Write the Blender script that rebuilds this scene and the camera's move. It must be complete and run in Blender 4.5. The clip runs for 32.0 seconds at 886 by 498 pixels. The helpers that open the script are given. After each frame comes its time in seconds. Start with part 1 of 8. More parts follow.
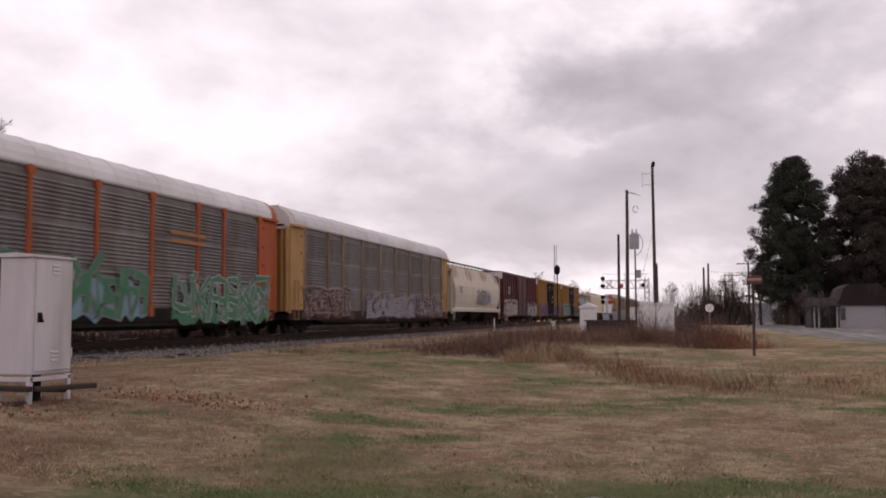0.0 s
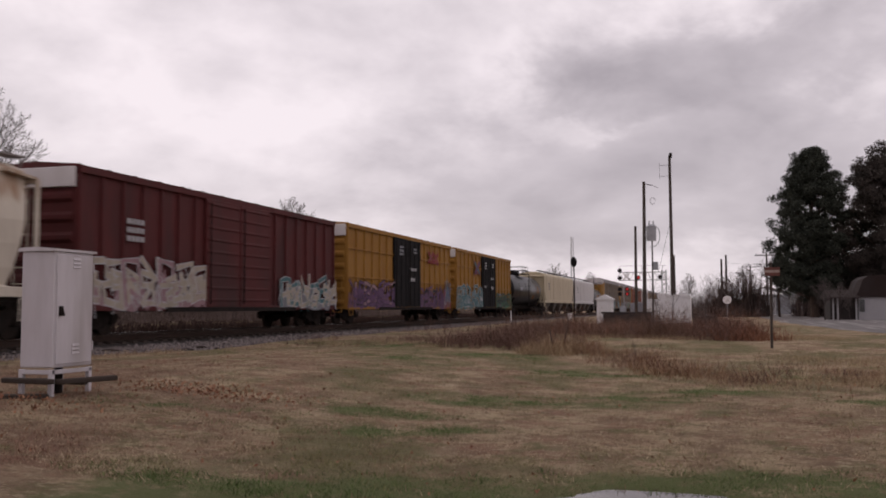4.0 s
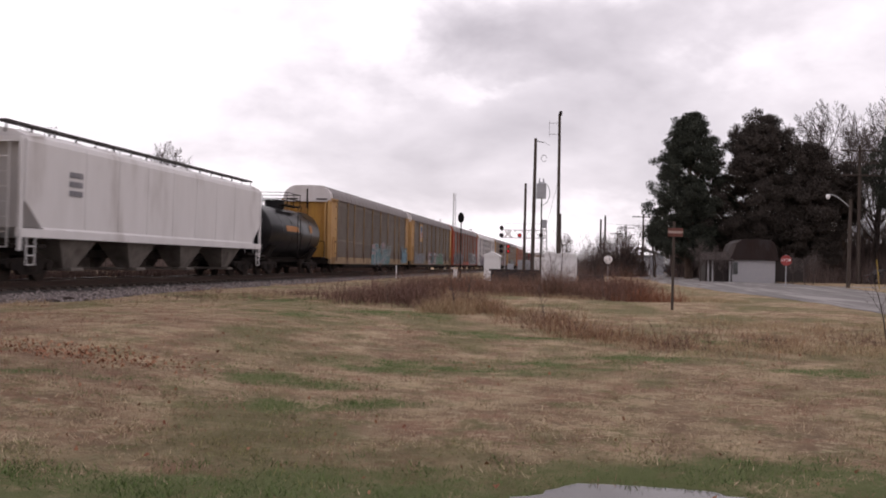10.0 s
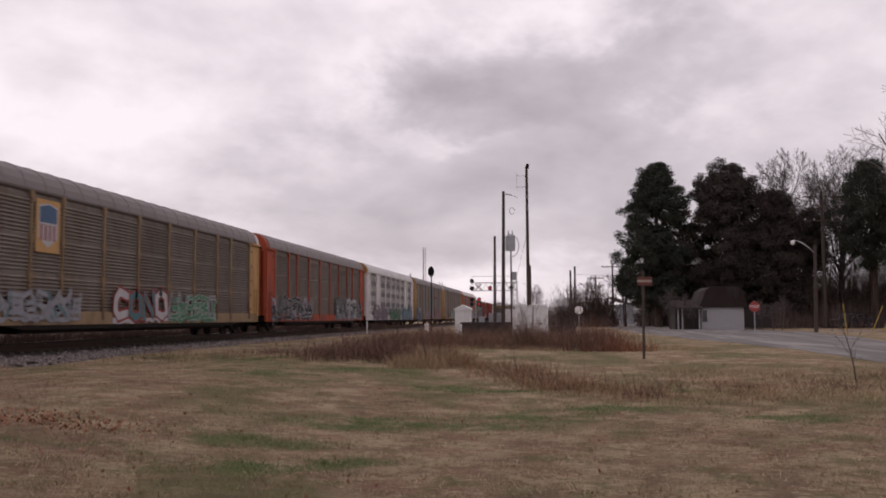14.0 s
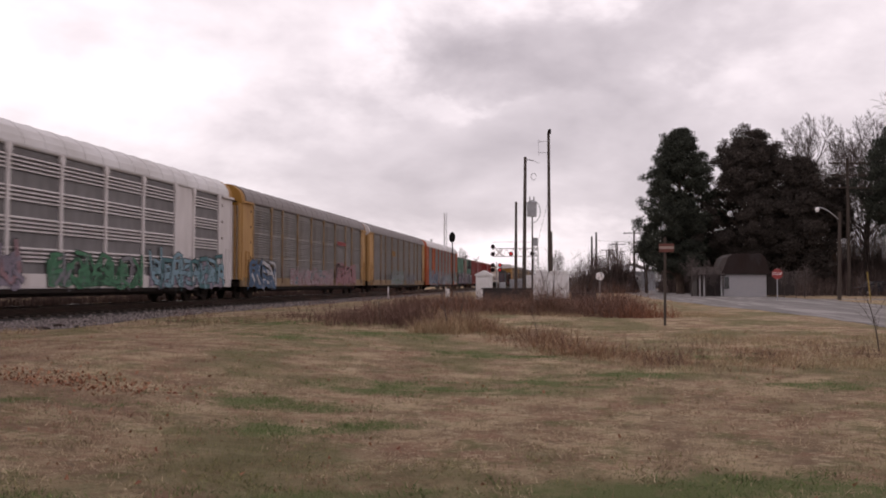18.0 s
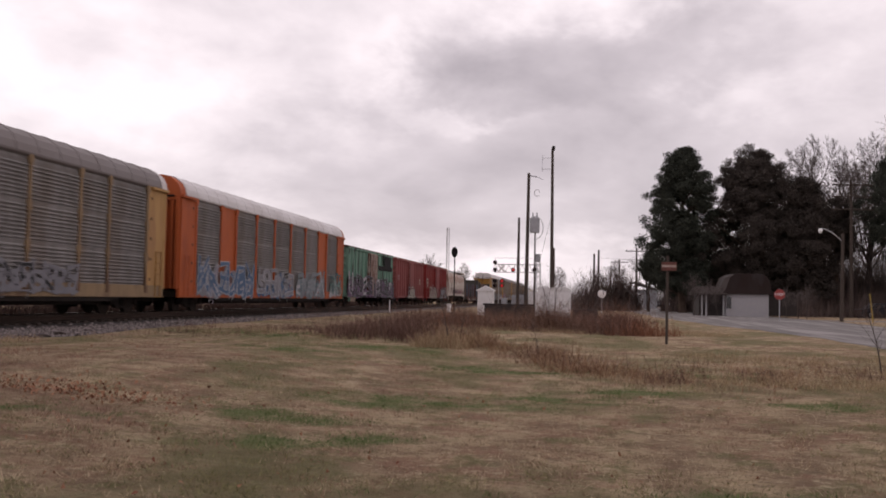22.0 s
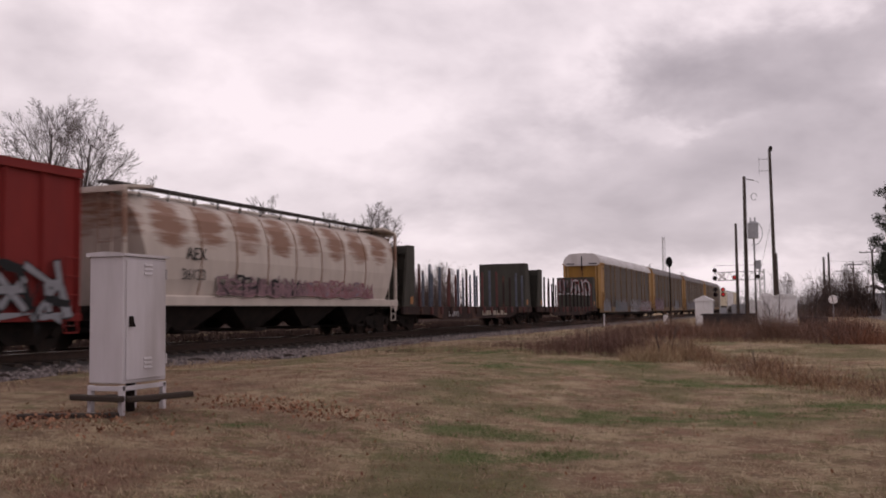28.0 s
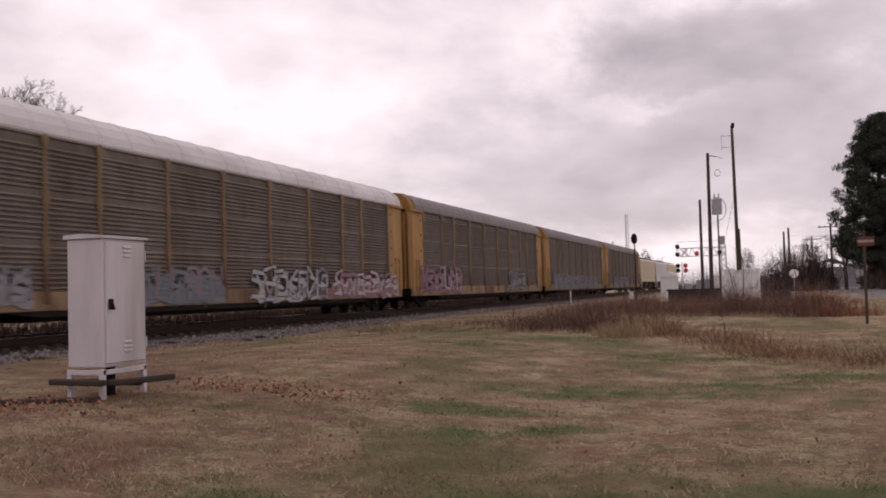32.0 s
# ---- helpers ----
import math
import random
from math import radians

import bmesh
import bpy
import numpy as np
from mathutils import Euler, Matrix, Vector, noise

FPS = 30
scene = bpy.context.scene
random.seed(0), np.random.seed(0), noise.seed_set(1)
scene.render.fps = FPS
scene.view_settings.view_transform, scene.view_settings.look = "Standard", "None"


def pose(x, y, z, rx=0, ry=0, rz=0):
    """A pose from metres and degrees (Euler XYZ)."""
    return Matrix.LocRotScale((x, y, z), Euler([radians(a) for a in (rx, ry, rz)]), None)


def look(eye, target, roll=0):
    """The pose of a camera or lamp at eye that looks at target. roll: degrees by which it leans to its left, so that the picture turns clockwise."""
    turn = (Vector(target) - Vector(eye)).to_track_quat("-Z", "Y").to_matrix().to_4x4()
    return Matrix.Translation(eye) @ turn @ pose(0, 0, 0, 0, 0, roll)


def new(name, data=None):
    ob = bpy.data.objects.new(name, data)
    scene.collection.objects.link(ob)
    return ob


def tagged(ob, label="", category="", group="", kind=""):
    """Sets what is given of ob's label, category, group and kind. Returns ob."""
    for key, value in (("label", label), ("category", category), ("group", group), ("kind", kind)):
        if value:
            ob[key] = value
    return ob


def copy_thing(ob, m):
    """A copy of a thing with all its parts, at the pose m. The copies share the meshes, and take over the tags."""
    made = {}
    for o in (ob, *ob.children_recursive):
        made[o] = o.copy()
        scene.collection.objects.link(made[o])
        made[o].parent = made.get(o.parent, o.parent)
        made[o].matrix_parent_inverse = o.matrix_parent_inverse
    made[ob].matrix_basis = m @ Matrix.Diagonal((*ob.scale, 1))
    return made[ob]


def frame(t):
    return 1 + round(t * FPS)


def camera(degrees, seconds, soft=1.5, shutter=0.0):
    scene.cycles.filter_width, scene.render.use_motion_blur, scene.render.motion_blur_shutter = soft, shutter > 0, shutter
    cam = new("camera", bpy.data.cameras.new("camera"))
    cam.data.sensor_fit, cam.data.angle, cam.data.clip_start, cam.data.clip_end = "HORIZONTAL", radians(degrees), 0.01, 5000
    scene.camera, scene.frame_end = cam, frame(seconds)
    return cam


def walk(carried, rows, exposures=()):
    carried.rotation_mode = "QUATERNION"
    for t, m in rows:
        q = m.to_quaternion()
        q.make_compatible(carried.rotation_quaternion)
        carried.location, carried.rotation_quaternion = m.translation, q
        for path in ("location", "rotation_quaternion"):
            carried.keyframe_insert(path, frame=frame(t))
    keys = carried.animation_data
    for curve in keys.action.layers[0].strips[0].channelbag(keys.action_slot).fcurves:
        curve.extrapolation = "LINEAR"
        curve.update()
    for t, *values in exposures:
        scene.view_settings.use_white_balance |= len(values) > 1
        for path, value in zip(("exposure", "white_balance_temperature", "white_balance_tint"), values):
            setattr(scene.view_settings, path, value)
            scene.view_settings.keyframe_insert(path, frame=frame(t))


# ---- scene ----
cam = camera(50.4, 32.0, soft=1.8, shutter=0.35)
PATH = [
    (0.0, pose(0.850, -1.327, 1.571, 94.06, 0.10, 14.90)),
    (0.5, pose(0.857, -1.336, 1.582, 95.07, -0.23, 14.80)),
    (1.0, pose(0.878, -1.363, 1.585, 95.33, -0.22, 15.22)),
    (1.5, pose(0.864, -1.371, 1.590, 95.26, -0.09, 15.33)),
    (2.0, pose(0.852, -1.376, 1.588, 94.67, -0.14, 15.84)),
    (2.5, pose(0.863, -1.382, 1.575, 93.55, -0.22, 16.65)),
    (3.0, pose(0.865, -1.335, 1.578, 92.87, -0.25, 16.61)),
    (3.5, pose(0.865, -1.376, 1.585, 93.26, -0.16, 16.19)),
    (5.5, pose(0.837, -1.308, 1.573, 94.37, 0.88, 15.48)),
    (6.0, pose(0.712, -1.103, 1.545, 95.62, -0.87, 13.20)),
    (6.5, pose(0.586, -0.883, 1.573, 95.34, -1.59, 11.89)),
    (7.0, pose(0.281, -0.577, 1.588, 94.98, -2.62, 10.14)),
    (7.5, pose(0.176, -0.333, 1.605, 93.51, -2.71, 7.33)),
    (8.0, pose(0.192, -0.171, 1.612, 92.55, 0.67, 6.75)),
    (8.5, pose(0.085, -0.038, 1.603, 93.71, 1.05, -1.38)),
    (9.0, pose(-0.021, -0.020, 1.606, 94.54, -0.23, -1.58)),
    (9.5, pose(0.007, -0.023, 1.594, 90.39, -1.14, 7.86)),
    (10.0, pose(0.002, -0.041, 1.593, 90.86, -1.19, 8.47)),
    (10.5, pose(0.001, -0.003, 1.589, 92.55, -0.83, 6.32)),
    (11.0, pose(0.027, -0.094, 1.616, 94.57, -0.36, 4.80)),
    (11.5, pose(0.012, -0.012, 1.601, 95.18, 0.14, 5.97)),
    (12.0, pose(0.012, -0.009, 1.595, 95.06, 0.04, 6.30)),
    (12.5, pose(0.008, -0.006, 1.598, 94.92, -0.51, 6.33)),
    (13.0, pose(-0.000, 0.000, 1.600, 94.74, -0.40, 6.56)),
    (13.5, pose(0.013, -0.015, 1.601, 94.47, -0.35, 6.60)),
    (14.0, pose(0.004, 0.021, 1.590, 94.17, 0.21, 6.72)),
    (14.5, pose(0.012, -0.003, 1.592, 93.89, 0.07, 6.73)),
    (16.5, pose(0.005, -0.019, 1.591, 92.29, -0.38, 7.44)),
    (17.0, pose(-0.003, -0.012, 1.590, 92.06, -0.39, 7.79)),
    (17.5, pose(0.009, -0.023, 1.591, 92.00, 0.29, 8.05)),
    (18.0, pose(-0.002, -0.010, 1.592, 92.07, -0.12, 7.98)),
    (18.5, pose(0.000, -0.011, 1.587, 92.21, -0.53, 7.89)),
    (19.0, pose(-0.003, -0.006, 1.591, 92.36, -0.35, 7.97)),
    (19.5, pose(0.009, -0.019, 1.590, 92.15, 0.07, 8.18)),
    (20.0, pose(-0.006, 0.004, 1.584, 92.01, -0.55, 8.08)),
    (20.5, pose(-0.007, -0.023, 1.594, 92.25, -0.30, 8.64)),
    (21.0, pose(-0.001, -0.019, 1.586, 93.05, -0.61, 10.06)),
    (21.5, pose(-0.010, -0.000, 1.589, 93.19, -1.02, 8.93)),
    (22.0, pose(-0.006, 0.008, 1.587, 92.97, -1.11, 8.08)),
    (22.5, pose(-0.011, 0.014, 1.586, 92.83, -1.19, 8.28)),
    (23.0, pose(-0.001, -0.005, 1.589, 92.89, -0.72, 8.50)),
    (23.5, pose(-0.008, -0.004, 1.588, 92.94, -1.40, 8.54)),
    (24.0, pose(-0.006, 0.011, 1.588, 92.84, -1.04, 8.80)),
    (24.5, pose(-0.010, -0.008, 1.586, 92.94, -0.58, 9.15)),
    (26.5, pose(0.291, -0.082, 1.614, 91.63, 2.52, 14.39)),
    (27.0, pose(0.307, -0.091, 1.619, 91.21, 2.28, 13.94)),
    (27.5, pose(0.281, -0.101, 1.622, 92.08, 1.51, 18.39)),
    (28.0, pose(0.267, -0.121, 1.620, 93.82, 0.77, 21.20)),
    (28.5, pose(0.268, -0.148, 1.626, 94.63, 0.43, 24.33)),
    (29.0, pose(0.274, -0.170, 1.631, 94.51, 0.28, 30.61)),
    (29.5, pose(0.290, -0.197, 1.638, 94.06, 0.54, 26.20)),
    (30.0, pose(0.154, -0.112, 1.620, 93.92, 0.76, 12.69)),
    (30.5, pose(0.054, -0.148, 1.603, 93.69, 0.54, 11.81)),
    (31.0, pose(0.035, -0.168, 1.587, 93.63, 2.05, 15.88)),
    (31.5, pose(0.039, -0.182, 1.599, 93.04, 2.03, 18.33)),
    (32.0, pose(0.045, -0.169, 1.602, 92.55, 1.64, 19.02)),
]
walk(cam, PATH, [(0, -0.06, 6800, 14), (1, -0.28, 6900, 14), (2, -0.34, 6850, 14), (3, -0.24, 6800, 13), (6, -0.42, 6750, 14), (8, -0.16, 6700, 13), (9, -0.06, 6700, 12), (10, 0.26, 6650, 11), (11, -0.08, 6700, 13),
                 (13, -0.24, 6750, 14), (17, 0.04, 6850, 14), (20, 0.06, 6850, 14), (22, -0.05, 6870, 14), (24, -0.03, 6900, 15), (28, -0.24, 6900, 17), (29, -0.32, 6900, 18), (31, -0.28, 6900, 18), (32, -0.08, 6950, 17)])

# ---- light: an overcast winter day ----
world = bpy.data.worlds.new("overcast_sky")
scene.world = world
world.use_nodes = True
wn, wl = world.node_tree.nodes, world.node_tree.links
wn.clear()


def wnode(kind, **values):
    n = wn.new(kind)
    for k, v in values.items():
        n.inputs[k.replace("_", " ")].default_value = v
    return n


def wmath(op, a, b=None, clamp=False):
    n = wn.new("ShaderNodeMath")
    n.operation, n.use_clamp = op, clamp
    for i, v in enumerate((a, b)):
        if v is None:
            continue
        if isinstance(v, (int, float)):
            n.inputs[i].default_value = v
        else:
            wl.new(v, n.inputs[i])
    return n.outputs[0]


SUN_ELEV, SUN_TURN = radians(32), radians(-60)
sky = wn.new("ShaderNodeTexSky")
sky.sky_type, sky.sun_disc, sky.sun_elevation, sky.sun_rotation = "NISHITA", False, SUN_ELEV, SUN_TURN
coord = wn.new("ShaderNodeTexCoord")
sep = wn.new("ShaderNodeSeparateXYZ")
wl.new(coord.outputs["Generated"], sep.inputs[0])
# the bearing, west of north, and the height over the horizon, in degrees
bearing = wmath("MULTIPLY", wmath("ARCTAN2", wmath("MULTIPLY", sep.outputs[0], -1.0), sep.outputs[1]), 57.3)
height = wmath("MULTIPLY", wmath("ARCSINE", sep.outputs[2]), 57.3)


def puffs(scale, detail, rough, seed, warp=0.2):
    """Noise over the dome, flattened towards the horizon as a cloud deck is."""
    v = wn.new("ShaderNodeCombineXYZ")
    wl.new(wmath("MULTIPLY", bearing, 0.1), v.inputs[0])
    wl.new(wmath("MULTIPLY", wmath("POWER", wmath("ABSOLUTE", height), 0.8), 0.36), v.inputs[1])
    v.inputs[2].default_value = seed
    k = wnode("ShaderNodeTexNoise", Scale=scale, Detail=detail, Roughness=rough, Distortion=warp)
    wl.new(v.outputs[0], k.inputs["Vector"])
    return k.outputs["Fac"]


drift_a = wmath("ADD", bearing, wmath("MULTIPLY", wmath("SUBTRACT", puffs(0.9, 5, 0.6, 2.2), 0.5), 22.0))
drift_h = wmath("ADD", height, wmath("MULTIPLY", wmath("SUBTRACT", puffs(1.1, 5, 0.6, 7.7), 0.5), 9.0))
thick = wmath("ADD", 0.20, wmath("MULTIPLY", wmath("SUBTRACT", puffs(0.75, 5, 0.5, 4.4), 0.5), 0.9))
thick = wmath("ADD", thick, wmath("MULTIPLY", wmath("SUBTRACT", puffs(2.3, 6, 0.5, 9.1), 0.5), 0.42))
# thicker and thinner banks of the deck: bearing, height, half-width, half-depth, how much thicker
for az_, el_, wide_, deep_, more_ in ((2, 13.5, 9, 3.2, 0.46), (-5, 16.5, 6, 2.2, 0.30), (9, 8.4, 20, 3.6, 0.30), (4, 4.2, 16, 1.3, 0.14), (-9, 12.5, 4, 1.3, -0.16), (12.5, 14, 3, 3, -0.18),
                                      (28, 12, 15, 11, -0.22), (6.5, 10.7, 3, 0.7, -0.2), (-18, 14, 10, 8, 0.16), (4, 1.2, 26, 1.3, -0.16), (15, 6.5, 7, 1.6, 0.12), (9, 20, 9, 3, -0.18)):
    qa = wmath("POWER", wmath("ABSOLUTE", wmath("DIVIDE", wmath("SUBTRACT", drift_a, az_), wide_)), 2.0)
    qh = wmath("POWER", wmath("ABSOLUTE", wmath("DIVIDE", wmath("SUBTRACT", drift_h, el_), deep_)), 2.0)
    bank = wmath("EXPONENT", wmath("MULTIPLY", wmath("ADD", qa, qh), -1.0))
    thick = wmath("ADD", thick, wmath("MULTIPLY", bank, more_))
ramp = wn.new("ShaderNodeValToRGB")
stops = ramp.color_ramp.elements
stops[0].position, stops[0].color = 0.0, (1.15, 1.08, 1.155, 1)
stops[1].position, stops[1].color = 0.85, (0.44, 0.405, 0.455, 1)
mid = stops.new(0.38)
mid.color = (0.75, 0.70, 0.765, 1)
wl.new(thick, ramp.inputs["Fac"])
deck = wn.new("ShaderNodeBackground")
wl.new(ramp.outputs["Color"], deck.inputs["Color"])
deck.inputs["Strength"].default_value = 1.0
clear = wn.new("ShaderNodeBackground")
wl.new(sky.outputs[0], clear.inputs["Color"])
clear.inputs["Strength"].default_value = 0.07
both = wn.new("ShaderNodeMixShader")
both.inputs[0].default_value = 0.93
wl.new(clear.outputs[0], both.inputs[1])
wl.new(deck.outputs[0], both.inputs[2])
out = wn.new("ShaderNodeOutputWorld")
wl.new(both.outputs[0], out.inputs["Surface"])

sun = new("sun", bpy.data.lights.new("sun", "SUN"))
sun.data.energy, sun.data.angle, sun.data.color = 0.6, radians(25), (1.0, 0.95, 0.92)
sun.matrix_world = look((0, 0, 50), (0 + math.cos(SUN_ELEV) * 10, -4, 50 - math.sin(SUN_ELEV) * 10))
scene.view_settings.exposure = 0.0

# ---- materials ----
def material(name, color, rough=0.8, metal=0.0, second=None, scale=6.0, amount=0.5, bump=0.0, bump_scale=40.0,
             stretch=(1, 1, 1), third=None, third_scale=1.0, third_cut=(0.55, 0.7), random_tint=0.0, spec=0.18):
    """A painted, weathered or grown surface: a base colour, a second one mixed in by fine noise and a third in large stains."""
    m = bpy.data.materials.new(name)
    m.use_nodes = True
    nt = m.node_tree
    n, l = nt.nodes, nt.links
    b = n["Principled BSDF"]
    b.inputs["Roughness"].default_value = rough
    b.inputs["Metallic"].default_value = metal
    b.inputs["Specular IOR Level"].default_value = spec
    co = n.new("ShaderNodeTexCoord")
    mp = n.new("ShaderNodeMapping")
    mp.inputs["Scale"].default_value = stretch
    l.new(co.outputs["Object"], mp.inputs["Vector"])
    second = second or tuple(c * 0.7 for c in color)
    fine = n.new("ShaderNodeTexNoise")
    fine.inputs["Scale"].default_value, fine.inputs["Detail"].default_value, fine.inputs["Roughness"].default_value = scale, 6, 0.6
    l.new(mp.outputs[0], fine.inputs["Vector"])
    r = n.new("ShaderNodeMapRange")
    r.inputs["From Min"].default_value, r.inputs["From Max"].default_value = 0.35, 0.7
    r.inputs["To Max"].default_value = amount
    l.new(fine.outputs["Fac"], r.inputs["Value"])
    mix = n.new("ShaderNodeMix")
    mix.data_type = "RGBA"
    mix.inputs["A"].default_value = (*color, 1)
    mix.inputs["B"].default_value = (*second, 1)
    l.new(r.outputs[0], mix.inputs["Factor"])
    col = mix.outputs["Result"]
    if third:
        large = n.new("ShaderNodeTexNoise")
        large.inputs["Scale"].default_value, large.inputs["Detail"].default_value = third_scale, 5
        l.new(mp.outputs[0], large.inputs["Vector"])
        r2 = n.new("ShaderNodeMapRange")
        r2.inputs["From Min"].default_value, r2.inputs["From Max"].default_value = third_cut
        l.new(large.outputs["Fac"], r2.inputs["Value"])
        mix2 = n.new("ShaderNodeMix")
        mix2.data_type = "RGBA"
        l.new(col, mix2.inputs["A"])
        mix2.inputs["B"].default_value = (*third, 1)
        l.new(r2.outputs[0], mix2.inputs["Factor"])
        col = mix2.outputs["Result"]
    if random_tint:
        info = n.new("ShaderNodeObjectInfo")
        hs = n.new("ShaderNodeHueSaturation")
        r3 = n.new("ShaderNodeMapRange")
        r3.inputs["To Min"].default_value, r3.inputs["To Max"].default_value = 1 - random_tint, 1 + random_tint
        l.new(info.outputs["Random"], r3.inputs["Value"])
        l.new(r3.outputs[0], hs.inputs["Value"])
        l.new(col, hs.inputs["Color"])
        col = hs.outputs["Color"]
    l.new(col, b.inputs["Base Color"])
    if bump:
        bn = n.new("ShaderNodeTexNoise")
        bn.inputs["Scale"].default_value, bn.inputs["Detail"].default_value = bump_scale, 4
        l.new(co.outputs["Object"], bn.inputs["Vector"])
        bp = n.new("ShaderNodeBump")
        bp.inputs["Strength"].default_value, bp.inputs["Distance"].default_value = bump, 0.02
        l.new(bn.outputs["Fac"], bp.inputs["Height"])
        l.new(bp.outputs[0], b.inputs["Normal"])
    return m


def island_material(name, dark, light, rough=0.9):
    """Blades, leaves, stones: every loose piece takes its own tone between two colours."""
    m = bpy.data.materials.new(name)
    m.use_nodes = True
    n, l = m.node_tree.nodes, m.node_tree.links
    b = n["Principled BSDF"]
    b.inputs["Roughness"].default_value = rough
    b.inputs["Specular IOR Level"].default_value = 0.15
    g = n.new("ShaderNodeNewGeometry")
    r = n.new("ShaderNodeMix")
    r.data_type = "RGBA"
    r.inputs["A"].default_value, r.inputs["B"].default_value = (*dark, 1), (*light, 1)
    l.new(g.outputs["Random Per Island"], r.inputs["Factor"])
    l.new(r.outputs["Result"], b.inputs["Base Color"])
    return m


steel_dark = material("dark_grimy_steel", (0.014, 0.012, 0.0115), 0.85, 0.0, (0.032, 0.023, 0.019), 3, 0.7, 0.3, 30, spec=0.08)
wheel_steel = material("wheel_steel", (0.02, 0.017, 0.015), 0.75, 0.1, (0.045, 0.028, 0.021), 5, 0.6, spec=0.1)
rail_side = material("rusty_rail", (0.035, 0.024, 0.02), 0.8, 0.2, (0.07, 0.04, 0.028), 8, 0.6)
rail_top = material("polished_rail_head", (0.5, 0.5, 0.5), 0.25, 1.0, (0.4, 0.38, 0.36), 10, 0.5)
galvanised = material("dull_galvanised_panel", (0.248, 0.232, 0.228), 0.6, 0.1, (0.14, 0.1296, 0.1248), 2.2, 0.8, 0.1, 20, (1, 1, 0.4),
                      third=(0.15, 0.115, 0.095), third_scale=0.6, third_cut=(0.5, 0.75), random_tint=0.1)
galvanised_warm = material("brown_stained_panel", (0.204, 0.18, 0.16), 0.65, 0.1, (0.112, 0.088, 0.0736), 2.0, 0.8, 0.1, 20, (1, 1, 0.4),
                           third=(0.13, 0.085, 0.06), third_scale=0.7, third_cut=(0.45, 0.75), random_tint=0.1)
galvanised_white = material("pale_grey_panel", (0.20, 0.19, 0.195), 0.6, 0.1, (0.13, 0.122, 0.122), 2.2, 0.8, 0.1, 20, (1, 1, 0.4), random_tint=0.06)
roof_white = material("weathered_white_roof", (0.62, 0.60, 0.61), 0.6, 0.0, (0.42, 0.39, 0.38), 1.2, 0.7, 0.1, 8, (1, 0.3, 1), random_tint=0.06)
roof_grey = material("weathered_grey_roof", (0.1913, 0.17, 0.17), 0.6, 0.1, (0.17, 0.1445, 0.1403), 1.2, 0.7, 0.1, 8, (1, 0.3, 1), random_tint=0.08)
yellow = material("weathered_yellow_paint", (0.3096, 0.1634, 0.03612), 0.6, 0, (0.2064, 0.0989, 0.0301), 1.6, 0.8, 0.1, 20, (1, 1, 0.3),
                  third=(0.19, 0.09, 0.035), third_scale=1.1, third_cut=(0.55, 0.75), random_tint=0.12)
box_yellow = material("boxcar_yellow_paint", (0.2904, 0.1452, 0.0308), 0.6, 0, (0.22, 0.1012, 0.022), 1.5, 0.6, 0.1, 20, (1, 1, 0.3),
                      third=(0.2, 0.09, 0.03), third_scale=0.7, third_cut=(0.55, 0.8))
orange = material("red_orange_paint", (0.38, 0.09025, 0.0285), 0.6, 0, (0.2565, 0.06175, 0.0285), 1.8, 0.7, 0.1, 20, (1, 1, 0.3), third=(0.22, 0.06, 0.035),
                  third_scale=0.8, third_cut=(0.58, 0.8))
white_paint = material("weathered_white_paint", (0.58, 0.54, 0.54), 0.55, 0, (0.42, 0.38, 0.37), 1.5, 0.7, 0.08, 20, (1, 1, 0.3),
                       third=(0.3, 0.22, 0.18), third_scale=0.8, third_cut=(0.62, 0.85))
door_black = material("black_door_paint", (0.010, 0.0095, 0.0105), 0.75, 0, (0.022, 0.019, 0.019), 2, 0.6, spec=0.08)
maroon = material("maroon_paint", (0.08925, 0.0187, 0.0187), 0.6, 0, (0.05525, 0.0153, 0.0153), 1.5, 0.7, 0.1, 20, (1, 1, 0.3), third=(0.045, 0.02, 0.02),
                  third_scale=0.8, third_cut=(0.5, 0.75))
faded_red = material("faded_red_paint", (0.2262, 0.0663, 0.0624), 0.7, 0, (0.1638, 0.0468, 0.04368), 1.5, 0.7, 0.1, 20, (1, 1, 0.3), third=(0.12, 0.035, 0.03),
                     third_scale=0.9, third_cut=(0.55, 0.8))
strong_red = material("red_boxcar_paint", (0.205, 0.02296, 0.01968), 0.6, 0, (0.1394, 0.0164, 0.0164), 1.5, 0.7, 0.1, 20, (1, 1, 0.3), third=(0.09, 0.02, 0.02),
                      third_scale=0.8, third_cut=(0.58, 0.8))
green_paint = material("pale_green_boxcar_paint", (0.136, 0.2465, 0.1913), 0.7, 0, (0.0935, 0.17, 0.136), 1.5, 0.7, 0.1, 20, (1, 1, 0.25),
                       third=(0.035, 0.026, 0.022), third_scale=1.5, third_cut=(0.52, 0.58))
rust_patch = material("rusted_steel_patch", (0.17, 0.075, 0.04), 0.85, 0, (0.3, 0.2, 0.15), 2.5, 0.9, 0.2, 20, (1, 0.35, 2.5))
tan_paint = material("cream_hopper_paint", (0.56, 0.48, 0.345), 0.6, 0, (0.46, 0.385, 0.275), 1.2, 0.6, 0.1, 20, (1, 1, 0.3), third=(0.30, 0.22, 0.15),
                     third_scale=0.6, third_cut=(0.6, 0.85))
grey_hopper = material("light_grey_hopper_paint", (0.60, 0.575, 0.575), 0.6, 0, (0.50, 0.475, 0.47), 1.2, 0.6, 0.1, 20, (1, 1, 0.3), third=(0.3, 0.26, 0.24),
                       third_scale=0.6, third_cut=(0.6, 0.85))
